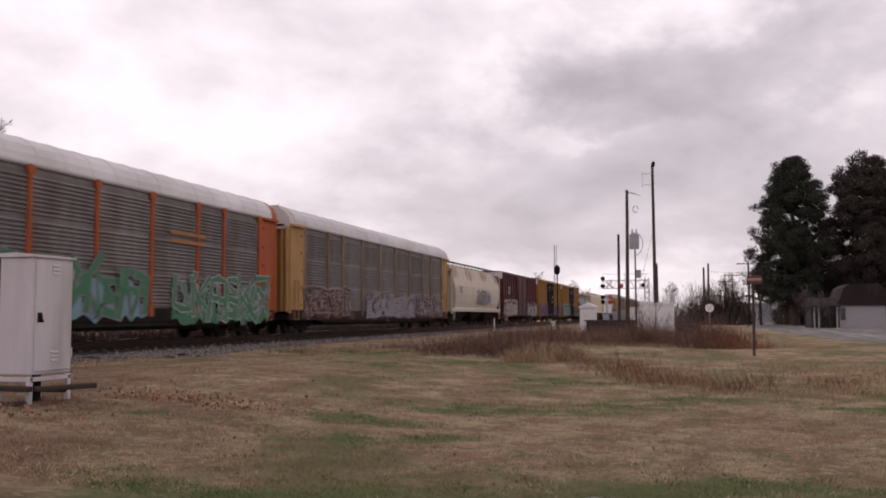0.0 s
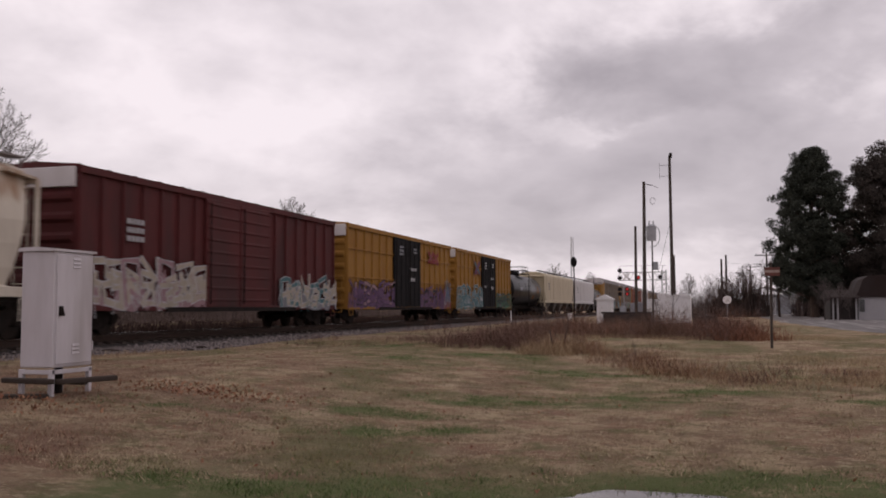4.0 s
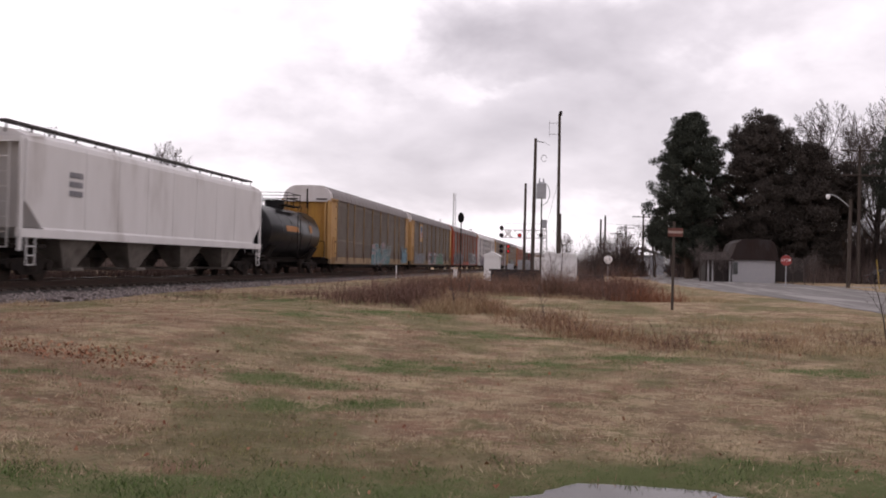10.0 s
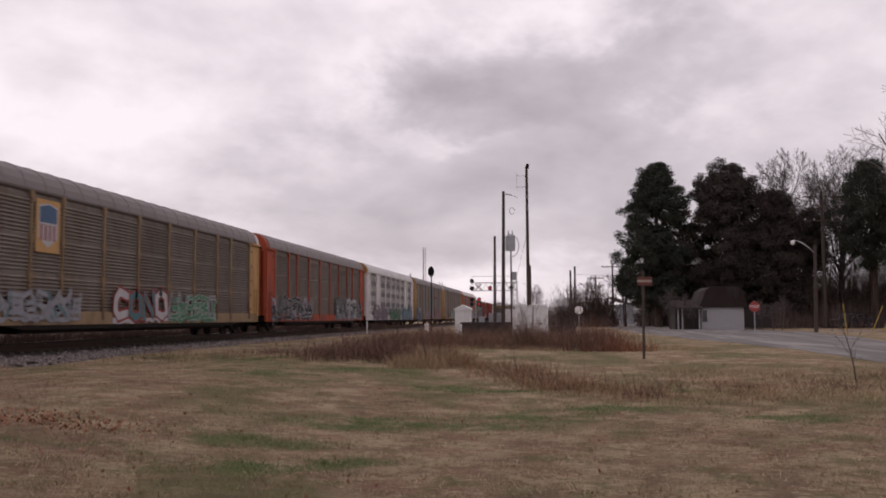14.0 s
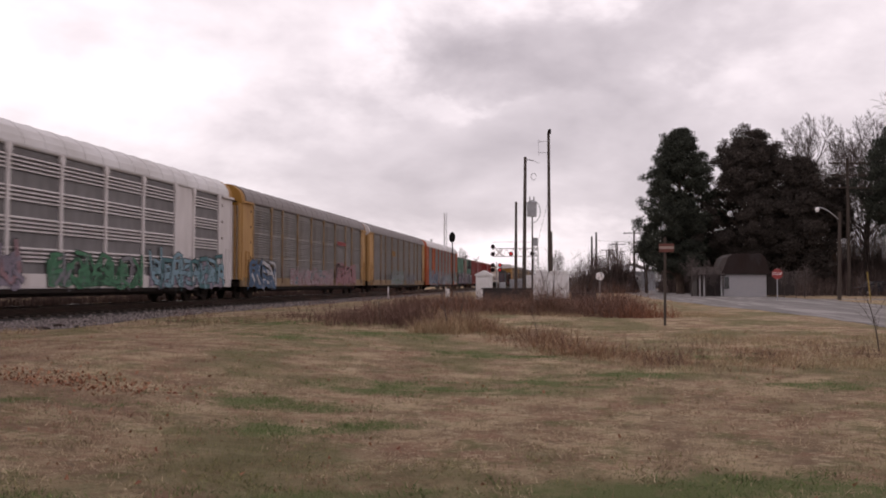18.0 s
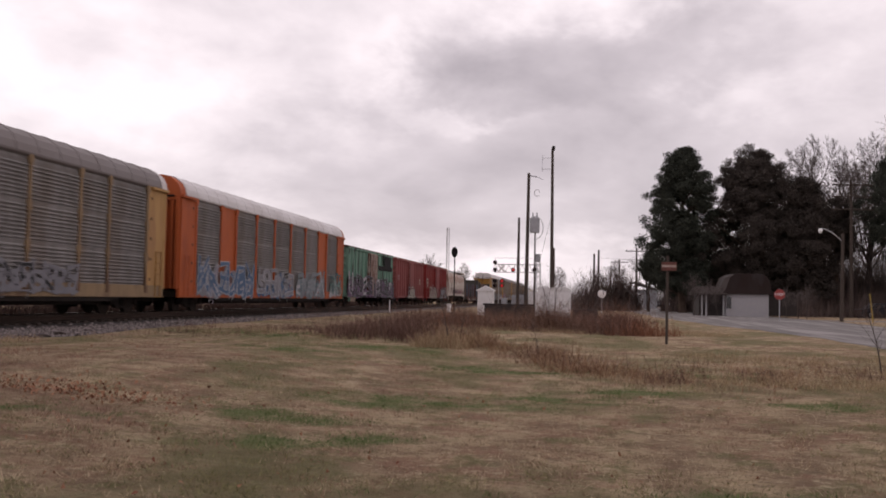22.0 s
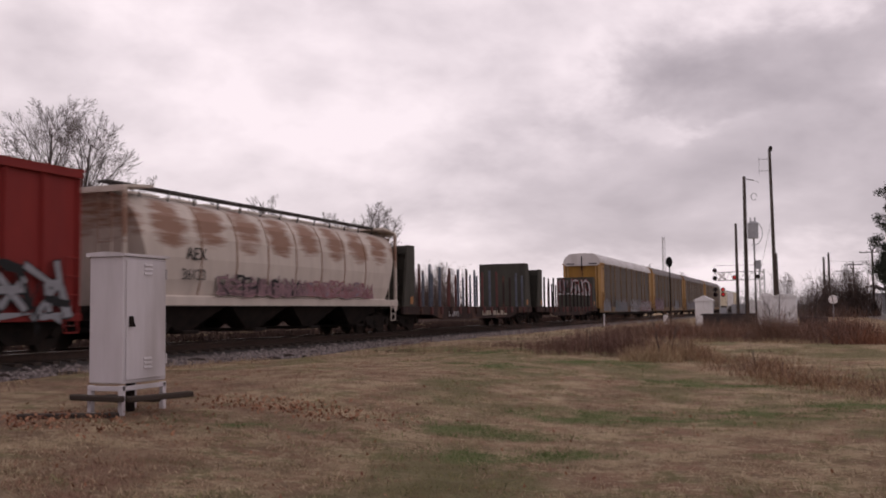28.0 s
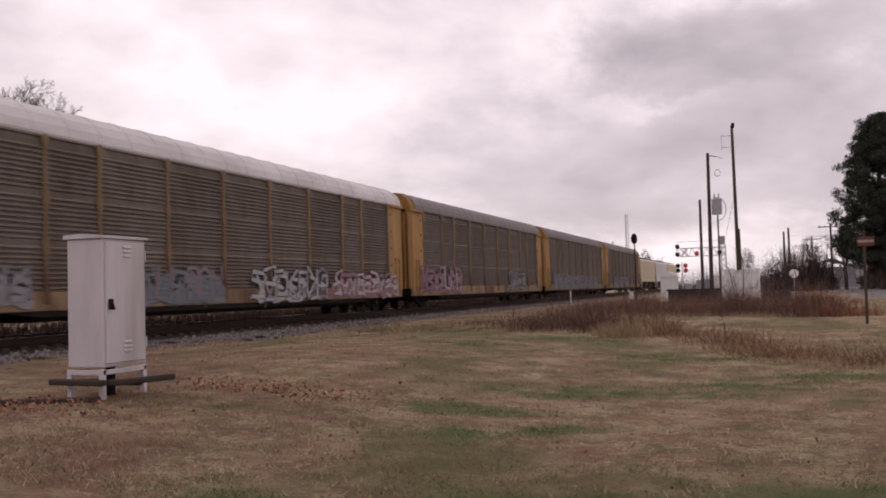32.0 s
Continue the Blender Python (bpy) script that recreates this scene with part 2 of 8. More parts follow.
tank_black = material("black_tank_paint", (0.007, 0.0065, 0.008), 0.28, 0, (0.014, 0.012, 0.012), 1.5, 0.7, 0.03, 10, spec=0.13)
red_end = material("deep_red_orange_paint", (0.33, 0.062, 0.028), 0.65, 0, (0.22, 0.05, 0.028), 1.8, 0.7, 0.1, 20, (1, 1, 0.3), third=(0.16, 0.055, 0.04), third_scale=0.8, third_cut=(0.55, 0.72))
flat_brown = material("rusty_brown_flatcar", (0.04, 0.024, 0.021), 0.85, 0, (0.022, 0.016, 0.015), 3, 0.7, 0.2, 30, third=(0.10, 0.05, 0.038), third_scale=1.0)
olive_board = material("olive_bulkhead_steel", (0.0624, 0.0592, 0.0496), 0.8, 0, (0.036, 0.032, 0.0288), 2, 0.7, 0.2, 20, (1, 1, 0.3))
blue_stake = material("blue_grey_stake_paint", (0.10, 0.115, 0.15), 0.7, 0, (0.06, 0.058, 0.07), 4, 0.9, third=(0.085, 0.055, 0.055), third_scale=0.9)
stake_red = material("dull_red_stake_paint", (0.12, 0.045, 0.042), 0.8, 0, (0.06, 0.035, 0.034), 4, 0.8)
SPRAY = {}
for key, c in dict(white=(0.50, 0.48, 0.50), black=(0.018, 0.018, 0.02), teal=(0.06, 0.19, 0.21), blue=(0.06, 0.14, 0.27), pink=(0.38, 0.20, 0.23),
                   red=(0.34, 0.03, 0.03), green=(0.06, 0.24, 0.12), purple=(0.16, 0.06, 0.17), cream=(0.46, 0.38, 0.29), grey=(0.24, 0.23, 0.26),
                   silver=(0.30, 0.30, 0.33), orange=(0.50, 0.19, 0.03), sky=(0.20, 0.36, 0.44), lilac=(0.28, 0.23, 0.30), maroon=(0.13, 0.045, 0.05), mint=(0.22, 0.33, 0.29)).items():
    c = tuple(0.8 * (0.78 * v + 0.22 * sum(c) / 3) for v in c)
    SPRAY[key] = material("spray_paint_" + key, c, 0.6, 0, tuple(x * 0.72 for x in c), 2.5, 0.7, third=tuple(x * 0.5 + 0.05 for x in c), third_scale=1.2, third_cut=(0.6, 0.8))
cabinet_paint = material("off_white_cabinet_paint", (0.55, 0.51, 0.535), 0.5, 0, (0.42, 0.385, 0.395), 4, 0.7, 0.03, 60, (1, 1, 0.22), third=(0.31, 0.27, 0.255),
                         third_scale=1.6, third_cut=(0.54, 0.8), spec=0.3)
old_wood = material("weathered_timber", (0.05, 0.038, 0.033), 0.9, 0, (0.05, 0.038, 0.03), 9, 0.8, 0.5, 40, (1, 1, 0.15))
pole_wood = material("dark_creosoted_pole", (0.05, 0.04, 0.036), 0.9, 0, (0.085, 0.065, 0.055), 9, 0.8, 0.4, 40, (3, 3, 0.2))
sheet_white = material("white_painted_sheet", (0.70, 0.68, 0.69), 0.5, 0, (0.6, 0.58, 0.58), 2, 0.5, third=(0.5, 0.46, 0.44), third_scale=1.0, third_cut=(0.6, 0.8))
sheet_grey = material("grey_steel_box", (0.34, 0.34, 0.36), 0.5, 0.3, (0.25, 0.25, 0.27), 4, 0.6)
corner_tan = material("faded_tan_corner_paint", (0.42, 0.252, 0.105), 0.65, 0, (0.3024, 0.168, 0.0714), 1.6, 0.85, 0.1, 20, (1, 1, 0.3), third=(0.25, 0.13, 0.07), third_scale=0.9, third_cut=(0.56, 0.74), random_tint=0.08)
wall_black = material("black_stained_concrete", (0.035, 0.031, 0.033), 0.95, 0, (0.06, 0.052, 0.05), 3, 0.8, 0.3, 30)
concrete = material("stained_concrete", (0.16, 0.15, 0.145), 0.9, 0, (0.09, 0.085, 0.08), 3, 0.8, 0.3, 30)
aluminium = material("dull_aluminium", (0.45, 0.45, 0.46), 0.4, 0.7, (0.35, 0.35, 0.36), 6, 0.5)
sign_red = material("faded_sign_red", (0.30, 0.05, 0.05), 0.5, 0, (0.22, 0.06, 0.05), 6, 0.7)
board_red = material("weathered_red_brown_board", (0.16, 0.06, 0.05), 0.8, 0, (0.09, 0.05, 0.042), 9, 0.9)
board_pale = material("dirty_pale_stripe", (0.36, 0.28, 0.25), 0.8, 0, (0.22, 0.16, 0.14), 9, 0.9)
sign_white = material("sign_white", (0.70, 0.66, 0.66), 0.5, 0, (0.58, 0.54, 0.54), 6, 0.5)
glow_red = bpy.data.materials.new("lit_red_lens")
glow_red.use_nodes = True
_b = glow_red.node_tree.nodes["Principled BSDF"]
_b.inputs["Base Color"].default_value = (0.5, 0.01, 0.01, 1)
_b.inputs["Emission Color"].default_value, _b.inputs["Emission Strength"].default_value = (1, 0.05, 0.06, 1), 0.25
lens_dark = material("dark_lens", (0.03, 0.006, 0.008), 0.2, spec=0.5)
roof_rust = material("rusty_brown_metal_roof", (0.03, 0.019, 0.017), 0.9, 0.0, (0.036, 0.028, 0.027), 1.0, 0.8, 0.1, 10, (1, 1, 0.5), third=(0.05, 0.045, 0.046), third_scale=0.35,
                     third_cut=(0.52, 0.6))
red_door = material("red_roller_door", (0.52, 0.045, 0.03), 0.5, 0, (0.42, 0.035, 0.03), 2, 0.5)
yellow_guard = material("yellow_guy_guard", (0.36, 0.25, 0.06), 0.6)
post_tan = material("faded_tan_post_paint", (0.28, 0.195, 0.115), 0.75, 0, (0.17, 0.115, 0.075), 2, 0.85, 0.1, 20, (1, 1, 0.3), third=(0.12, 0.07, 0.045), third_scale=1.0, third_cut=(0.52, 0.7), random_tint=0.1)
glass_dark = material("dark_window_glass", (0.015, 0.017, 0.02), 0.08, spec=0.6)
tyre = material("tyre_rubber", (0.018, 0.018, 0.018), 0.85)
car_silver = material("silver_car_paint", (0.42, 0.42, 0.44), 0.3, 0.6)
car_dark = material("dark_car_paint", (0.04, 0.04, 0.05), 0.3, 0.3)
bark_pine = material("pine_bark", (0.05, 0.035, 0.028), 0.95, 0, (0.10, 0.07, 0.055), 5, 0.8, 0.6, 15, (1, 1, 0.3))
bark_grey = material("grey_bark", (0.05, 0.04, 0.038), 0.95, 0, (0.085, 0.068, 0.063), 5, 0.8, 0.5, 15, (1, 1, 0.3))
needles = island_material("dark_evergreen_needles", (0.022, 0.026, 0.021), (0.062, 0.067, 0.052))
needles_brown = island_material("dull_evergreen_needles", (0.032, 0.027, 0.024), (0.082, 0.067, 0.059))
twigs = island_material("bare_twigs", (0.06, 0.049, 0.047), (0.16, 0.132, 0.126))
undergrowth_twigs = island_material("dark_undergrowth", (0.06, 0.046, 0.043), (0.17, 0.125, 0.112))


def rust_band_material(name, base, second, rust, z_lo, z_hi, panel, streak, cut=0.50):
    """Old hopper paint: rust eaten through in a band along the upper side, panel by panel, in fine streaks."""
    m = material(name, base, 0.65, 0, second, 2, 0.7, 0.1, 20, (1, 1, 0.3))
    n, l = m.node_tree.nodes, m.node_tree.links
    b = n["Principled BSDF"]
    old = b.inputs["Base Color"].links[0].from_socket
    co = n.new("ShaderNodeTexCoord")
    sp = n.new("ShaderNodeSeparateXYZ")
    l.new(co.outputs["Object"], sp.inputs[0])

    def mth(op, a, c=None):
        k = n.new("ShaderNodeMath")
        k.operation = op
        for i, v in enumerate((a, c)):
            if isinstance(v, (int, float)):
                k.inputs[i].default_value = v
            elif v is not None:
                l.new(v, k.inputs[i])
        return k.outputs[0]
    mp = n.new("ShaderNodeMapping")
    mp.inputs["Scale"].default_value = streak
    l.new(co.outputs["Object"], mp.inputs["Vector"])
    t = n.new("ShaderNodeTexNoise")
    t.inputs["Scale"].default_value, t.inputs["Detail"].default_value, t.inputs["Roughness"].default_value = 1.0, 6, 0.6
    l.new(mp.outputs[0], t.inputs["Vector"])
    mid, half = 0.5 * (z_lo + z_hi), 0.5 * (z_hi - z_lo)
    zf = mth("DIVIDE", mth("ABSOLUTE", mth("SUBTRACT", sp.outputs[2], mid)), half)
    py = mth("ABSOLUTE", mth("SINE", mth("MULTIPLY", sp.outputs[1], math.pi / panel)))
    f = mth("ADD", mth("MULTIPLY", mth("SUBTRACT", py, 0.5), 0.42), mth("SUBTRACT", t.outputs["Fac"], mth("MULTIPLY", mth("POWER", zf, 3.0), 0.55)))
    r = n.new("ShaderNodeMapRange")
    r.inputs["From Min"].default_value, r.inputs["From Max"].default_value, r.inputs["To Max"].default_value = cut, cut + 0.28, 0.85
    l.new(f, r.inputs["Value"])
    x = n.new("ShaderNodeMix")
    x.data_type = "RGBA"
    l.new(r.outputs[0], x.inputs["Factor"])
    l.new(old, x.inputs["A"])
    x.inputs["B"].default_value = (*rust, 1)
    l.new(x.outputs["Result"], b.inputs["Base Color"])
    return m


rust_banded = rust_band_material("rust_patched_pale_paint", (0.54, 0.47, 0.42), (0.40, 0.34, 0.30), (0.20, 0.09, 0.052), 2.5, 4.2, 1.9, (1.0, 0.6, 6.0), 0.36)
pale_hopper = rust_band_material("rust_streaked_cream_paint", (0.56, 0.50, 0.42), (0.42, 0.37, 0.31), (0.27, 0.15, 0.085), 3.2, 5.0, 5.2, (1.0, 2.2, 0.6), 0.50)

rust_dark = material("rusty_hinge_steel", (0.10, 0.06, 0.04), 0.9, 0, (0.05, 0.035, 0.03), 8, 0.7)
thicket_brown = island_material("brown_thicket", (0.05, 0.036, 0.034), (0.13, 0.092, 0.084))
door_rust = material("peeling_rusty_door_paint", (0.20, 0.115, 0.09), 0.8, 0, (0.09, 0.045, 0.035), 2.5, 0.9, 0.2, 20, (1, 1, 0.4), third=(0.30, 0.25, 0.22), third_scale=2.2, third_cut=(0.54, 0.62))
walk_grate = material("dark_galvanised_grating", (0.09, 0.082, 0.08), 0.7, 0.2, (0.04, 0.036, 0.035), 6, 0.8)
chute_dirt = material("grimy_outlet_chutes", (0.16, 0.14, 0.125), 0.85, 0, (0.06, 0.05, 0.045), 2.0, 0.9, 0.15, 20)

# ---- mesh helpers ----
def link(name, bm, mats, parent=None, label="", smooth=False):
    me = bpy.data.meshes.new(name)
    bm.to_mesh(me)
    bm.free()
    for m in (mats if isinstance(mats, (list, tuple)) else [mats]):
        me.materials.append(m)
    if smooth:
        me.shade_smooth()
    ob = new(name, me)
    if parent:
        ob.parent = parent
    if label:
        ob["label"] = label
    return ob


def part(name, bm, mat, parent, label="", smooth=False):
    return link(name, bm, mat, parent, label, smooth)


def shared(name, me, parent, m=None):
    ob = new(name, me)
    ob.parent = parent
    if m is not None:
        ob.matrix_basis = m
    return ob


def thing(name, m, label, category, group="", kind=""):
    ob = new(name)
    ob.empty_display_size = 0.3
    ob.matrix_basis = m
    return tagged(ob, label, category, group, kind)


def box(bm, x0, x1, y0, y1, z0, z1, bevel=0.0, mat=0):
    v = [bm.verts.new((x, y, z)) for z in (z0, z1) for y in (y0, y1) for x in (x0, x1)]
    fs = [bm.faces.new([v[i] for i in q]) for q in ((0, 2, 3, 1), (4, 5, 7, 6), (0, 1, 5, 4), (2, 6, 7, 3), (0, 4, 6, 2), (1, 3, 7, 5))]
    for f in fs:
        f.material_index = mat
    if bevel:
        es = list({e for f in fs for e in f.edges})
        res = bmesh.ops.bevel(bm, geom=es, offset=bevel, segments=1, affect="EDGES", profile=0.5)
        for f in res["faces"]:
            f.material_index = mat
    return bm


def tube(bm, a, b, r0, r1=None, sides=8, mat=0, cap=True):
    r1 = r0 if r1 is None else r1
    a, b = Vector(a), Vector(b)
    d = (b - a)
    q = d.to_track_quat("Z", "Y")
    rings = []
    for c, r in ((a, r0), (b, r1)):
        rings.append([bm.verts.new(c + q @ Vector((r * math.cos(2 * math.pi * i / sides), r * math.sin(2 * math.pi * i / sides), 0))) for i in range(sides)])
    for i in range(sides):
        f = bm.faces.new((rings[0][i], rings[0][(i + 1) % sides], rings[1][(i + 1) % sides], rings[1][i]))
        f.material_index = mat
    if cap:
        bm.faces.new(rings[0][::-1]).material_index = mat
        bm.faces.new(rings[1]).material_index = mat
    return bm


def prism(bm, outline, axis, a, b, mat=0):
    """Extrudes a closed outline of 2D points along 'x', 'y' or 'z' from a to b."""
    def at(p, t):
        return {"x": (t, p[0], p[1]), "y": (p[0], t, p[1]), "z": (p[0], p[1], t)}[axis]
    lo = [bm.verts.new(at(p, a)) for p in outline]
    hi = [bm.verts.new(at(p, b)) for p in outline]
    n = len(outline)
    fs = [bm.faces.new((lo[i], lo[(i + 1) % n], hi[(i + 1) % n], hi[i])) for i in range(n)]
    fs += [bm.faces.new(lo[::-1]), bm.faces.new(hi)]
    for f in fs:
        f.material_index = mat
    bmesh.ops.recalc_face_normals(bm, faces=fs)
    return bm


def B():
    return bmesh.new()


def smoothstep(a, b, x):
    t = min(1.0, max(0.0, (x - a) / (b - a)))
    return t * t * (3 - 2 * t)


# ---- ground ----
def ground_z(x, y):
    z = 0.10 + 0.35 * smoothstep(4, 30, y)
    z += 0.38 * smoothstep(1.0, 7.5, -x) * (1 - 0.75 * smoothstep(12, 24, y))
    z += 0.05 * noise.noise((x * 0.25, y * 0.25, 0)) * smoothstep(2, 10, abs(x) + y) * (1 - smoothstep(60, 120, abs(y)))
    z -= 0.16 * math.exp(-((x - 0.3) ** 2 / 3.0 + (y - 6.1) ** 2 / 0.5))
    return z


def ballast_z(x):
    d = abs(x - TRACK_X)
    return 0.58 - 0.14 * smoothstep(1.4, 1.9, d) - 0.06 * smoothstep(2.4, 5.8, d)


TRACK_X, RAIL_Z = -17.25, 0.80


def axis_steps(lo, hi, fine_lo, fine_hi, fine, ratio):
    vals, v, s = [], fine_lo, fine
    while v < fine_hi:
        vals.append(v)
        v += fine
    s = fine
    while v < hi:
        vals.append(v)
        s *= ratio
        v += s
    vals.append(hi)
    v, s = fine_lo - fine, fine
    while v > lo:
        vals.insert(0, v)
        s *= ratio
        v -= s
    vals.insert(0, lo)
    return vals


def sheet(name, xs, ys, zf, mat, label, keep=None):
    verts = [(x, y, zf(x, y)) for y in ys for x in xs]
    nx = len(xs)
    faces = []
    for j in range(len(ys) - 1):
        for i in range(nx - 1):
            if keep is None or keep(0.5 * (xs[i] + xs[i + 1]), 0.5 * (ys[j] + ys[j + 1])):
                faces.append((j * nx + i, j * nx + i + 1, (j + 1) * nx + i + 1, (j + 1) * nx + i))
    me = bpy.data.meshes.new(name)
    me.from_pydata(verts, [], faces)
    me.materials.append(mat)
    me.shade_smooth()
    return tagged(new(name, me), label, "ground", kind="structure")


def lawn_material():
    m = bpy.data.materials.new("dormant_lawn")
    m.use_nodes = True
    n, l = m.node_tree.nodes, m.node_tree.links
    b = n["Principled BSDF"]
    b.inputs["Roughness"].default_value = 0.95
    b.inputs["Specular IOR Level"].default_value = 0.1
    co = n.new("ShaderNodeTexCoord")

    def noise_of(scale, detail=5, rough=0.6, stretch=None):
        t = n.new("ShaderNodeTexNoise")
        t.inputs["Scale"].default_value, t.inputs["Detail"].default_value, t.inputs["Roughness"].default_value = scale, detail, rough
        if stretch:
            mp = n.new("ShaderNodeMapping")
            mp.inputs["Scale"].default_value = stretch
            l.new(co.outputs["Object"], mp.inputs["Vector"])
            l.new(mp.outputs[0], t.inputs["Vector"])
        else:
            l.new(co.outputs["Object"], t.inputs["Vector"])
        return t.outputs["Fac"]

    def over(a, color, fac, lo, hi, top=1.0):
        r = n.new("ShaderNodeMapRange")
        r.inputs["From Min"].default_value, r.inputs["From Max"].default_value, r.inputs["To Max"].default_value = lo, hi, top
        l.new(fac, r.inputs["Value"])
        x = n.new("ShaderNodeMix")
        x.data_type = "RGBA"
        if isinstance(a, tuple):
            x.inputs["A"].default_value = (*a, 1)
        else:
            l.new(a, x.inputs["A"])
        x.inputs["B"].default_value = (*color, 1)
        l.new(r.outputs[0], x.inputs["Factor"])
        return x.outputs["Result"]
    c = over((0.201, 0.136, 0.089), (0.415, 0.318, 0.205), noise_of(1.8, 8, 0.72), 0.42, 0.58)
    c = over(c, (0.248, 0.136, 0.095), noise_of(1.2, 8, 0.73), 0.50, 0.60, 0.65)
    c = over(c, (0.129, 0.129, 0.054), noise_of(1.6, 8, 0.75), 0.52, 0.61, 0.7)
    c = over(c, (0.118, 0.082, 0.054), noise_of(3.6, 8, 0.78), 0.53, 0.63, 0.75)
    c = over(c, (0.509, 0.418, 0.284), noise_of(5.4, 8, 0.8), 0.53, 0.63, 0.65)
    c = over(c, (0.095, 0.066, 0.044), noise_of(13.0, 6, 0.75), 0.55, 0.66, 0.5)
    c = over(c, (0.364, 0.285, 0.191), noise_of(23.0), 0.56, 0.72, 0.4)
    at = n.new("ShaderNodeAttribute")
    at.attribute_name = "tone"
    sp = n.new("ShaderNodeSeparateColor")
    l.new(at.outputs["Color"], sp.inputs[0])

    def times(a, f):
        k = n.new("ShaderNodeMath")
        k.operation = "MULTIPLY"
        l.new(a, k.inputs[0])
        l.new(f, k.inputs[1])
        return k.outputs[0]
    c = over(c, (0.185, 0.112, 0.08), times(sp.outputs[1], noise_of(2.1, 8, 0.75)), 0.2, 0.55, 0.6)
    c = over(c, (0.125, 0.118, 0.055), times(sp.outputs[2], noise_of(2.7, 8, 0.75)), 0.15, 0.5, 0.75)
    c = over(c, (0.115, 0.138, 0.055), times(sp.outputs[0], noise_of(4.0, 8, 0.8)), 0.2, 0.44, 0.9)
    l.new(c, b.inputs["Base Color"])
    bp = n.new("ShaderNodeBump")
    bp.inputs["Strength"].default_value, bp.inputs["Distance"].default_value = 1.0, 0.08
    l.new(noise_of(14.0, 8, 0.75), bp.inputs["Height"])
    l.new(bp.outputs[0], b.inputs["Normal"])
    return m


lawn = lawn_material()
asphalt = material("worn_wet_asphalt", (0.125, 0.112, 0.107), 0.75, 0, (0.07, 0.062, 0.06), 3.2, 0.9, 0.4, 60, (1, 0.06, 1), third=(0.21, 0.19, 0.185), third_scale=1.5, third_cut=(0.48, 0.62), spec=0.4)
gravel = material("ballast_bed", (0.165, 0.142, 0.132), 0.95, 0, (0.09, 0.077, 0.072), 14, 0.9, 1.0, 24, third=(0.22, 0.20, 0.20), third_scale=4, third_cut=(0.5, 0.7))
water = material("shallow_puddle", (0.045, 0.038, 0.033), 0.06, 0, (0.065, 0.055, 0.045), 3, 0.5, 0.08, 3.0, spec=0.4)


# near-black strip along the track: oil stain, plus painted-in shade under the cars
_n, _l = gravel.node_tree.nodes, gravel.node_tree.links
_b = _n["Principled BSDF"]
_old = _b.inputs["Base Color"].links[0].from_socket
_co = _n.new("ShaderNodeTexCoord")
_sp = _n.new("ShaderNodeSeparateXYZ")
_l.new(_co.outputs["Object"], _sp.inputs[0])
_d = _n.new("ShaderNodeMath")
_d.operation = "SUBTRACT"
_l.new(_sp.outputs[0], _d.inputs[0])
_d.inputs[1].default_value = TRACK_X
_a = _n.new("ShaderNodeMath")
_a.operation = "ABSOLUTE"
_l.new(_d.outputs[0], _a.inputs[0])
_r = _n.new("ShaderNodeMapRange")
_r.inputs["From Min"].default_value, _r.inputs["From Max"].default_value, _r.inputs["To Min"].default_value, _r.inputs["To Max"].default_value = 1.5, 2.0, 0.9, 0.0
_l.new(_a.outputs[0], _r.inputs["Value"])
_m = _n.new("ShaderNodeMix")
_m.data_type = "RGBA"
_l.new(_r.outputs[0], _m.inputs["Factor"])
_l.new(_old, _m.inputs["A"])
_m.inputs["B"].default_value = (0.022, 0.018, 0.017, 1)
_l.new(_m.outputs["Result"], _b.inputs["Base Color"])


def lawn_z(x, y):
    z = ground_z(x, y)
    if abs(x - TRACK_X) < 6.5:
        z = min(z, ballast_z(x) - 0.06) if abs(x - TRACK_X) < 4.9 else z
    return z


GREEN = ((-2.9, 8.6, 0.55, 0.4), (-2.3, 9.0, 0.4, 0.3), (-3.6, 10.1, 0.6, 0.5), (-2.8, 10.2, 0.5, 0.4), (-1.9, 9.3, 0.4, 0.3), (-2.6, 12.0, 0.9, 0.55), (-1.4, 12.5, 1.2, 0.6), (-0.2, 13.3, 1.0, 0.5),
         (0.9, 14.3, 1.0, 0.5), (-5.4, 8.7, 0.8, 0.3), (-4.8, 8.2, 0.4, 0.25),  (-9.2, 25.3, 2.4, 0.9), (-7.4, 24.4, 1.6, 0.7),
         (-4.4, 21.0, 1.6, 1.2), (-1.3, 17.3, 1.4, 0.9), (2.0, 17.4, 1.2, 0.5), (3.3, 13.4, 0.9, 0.5), (-6.0, 18.5, 1.0, 0.8))


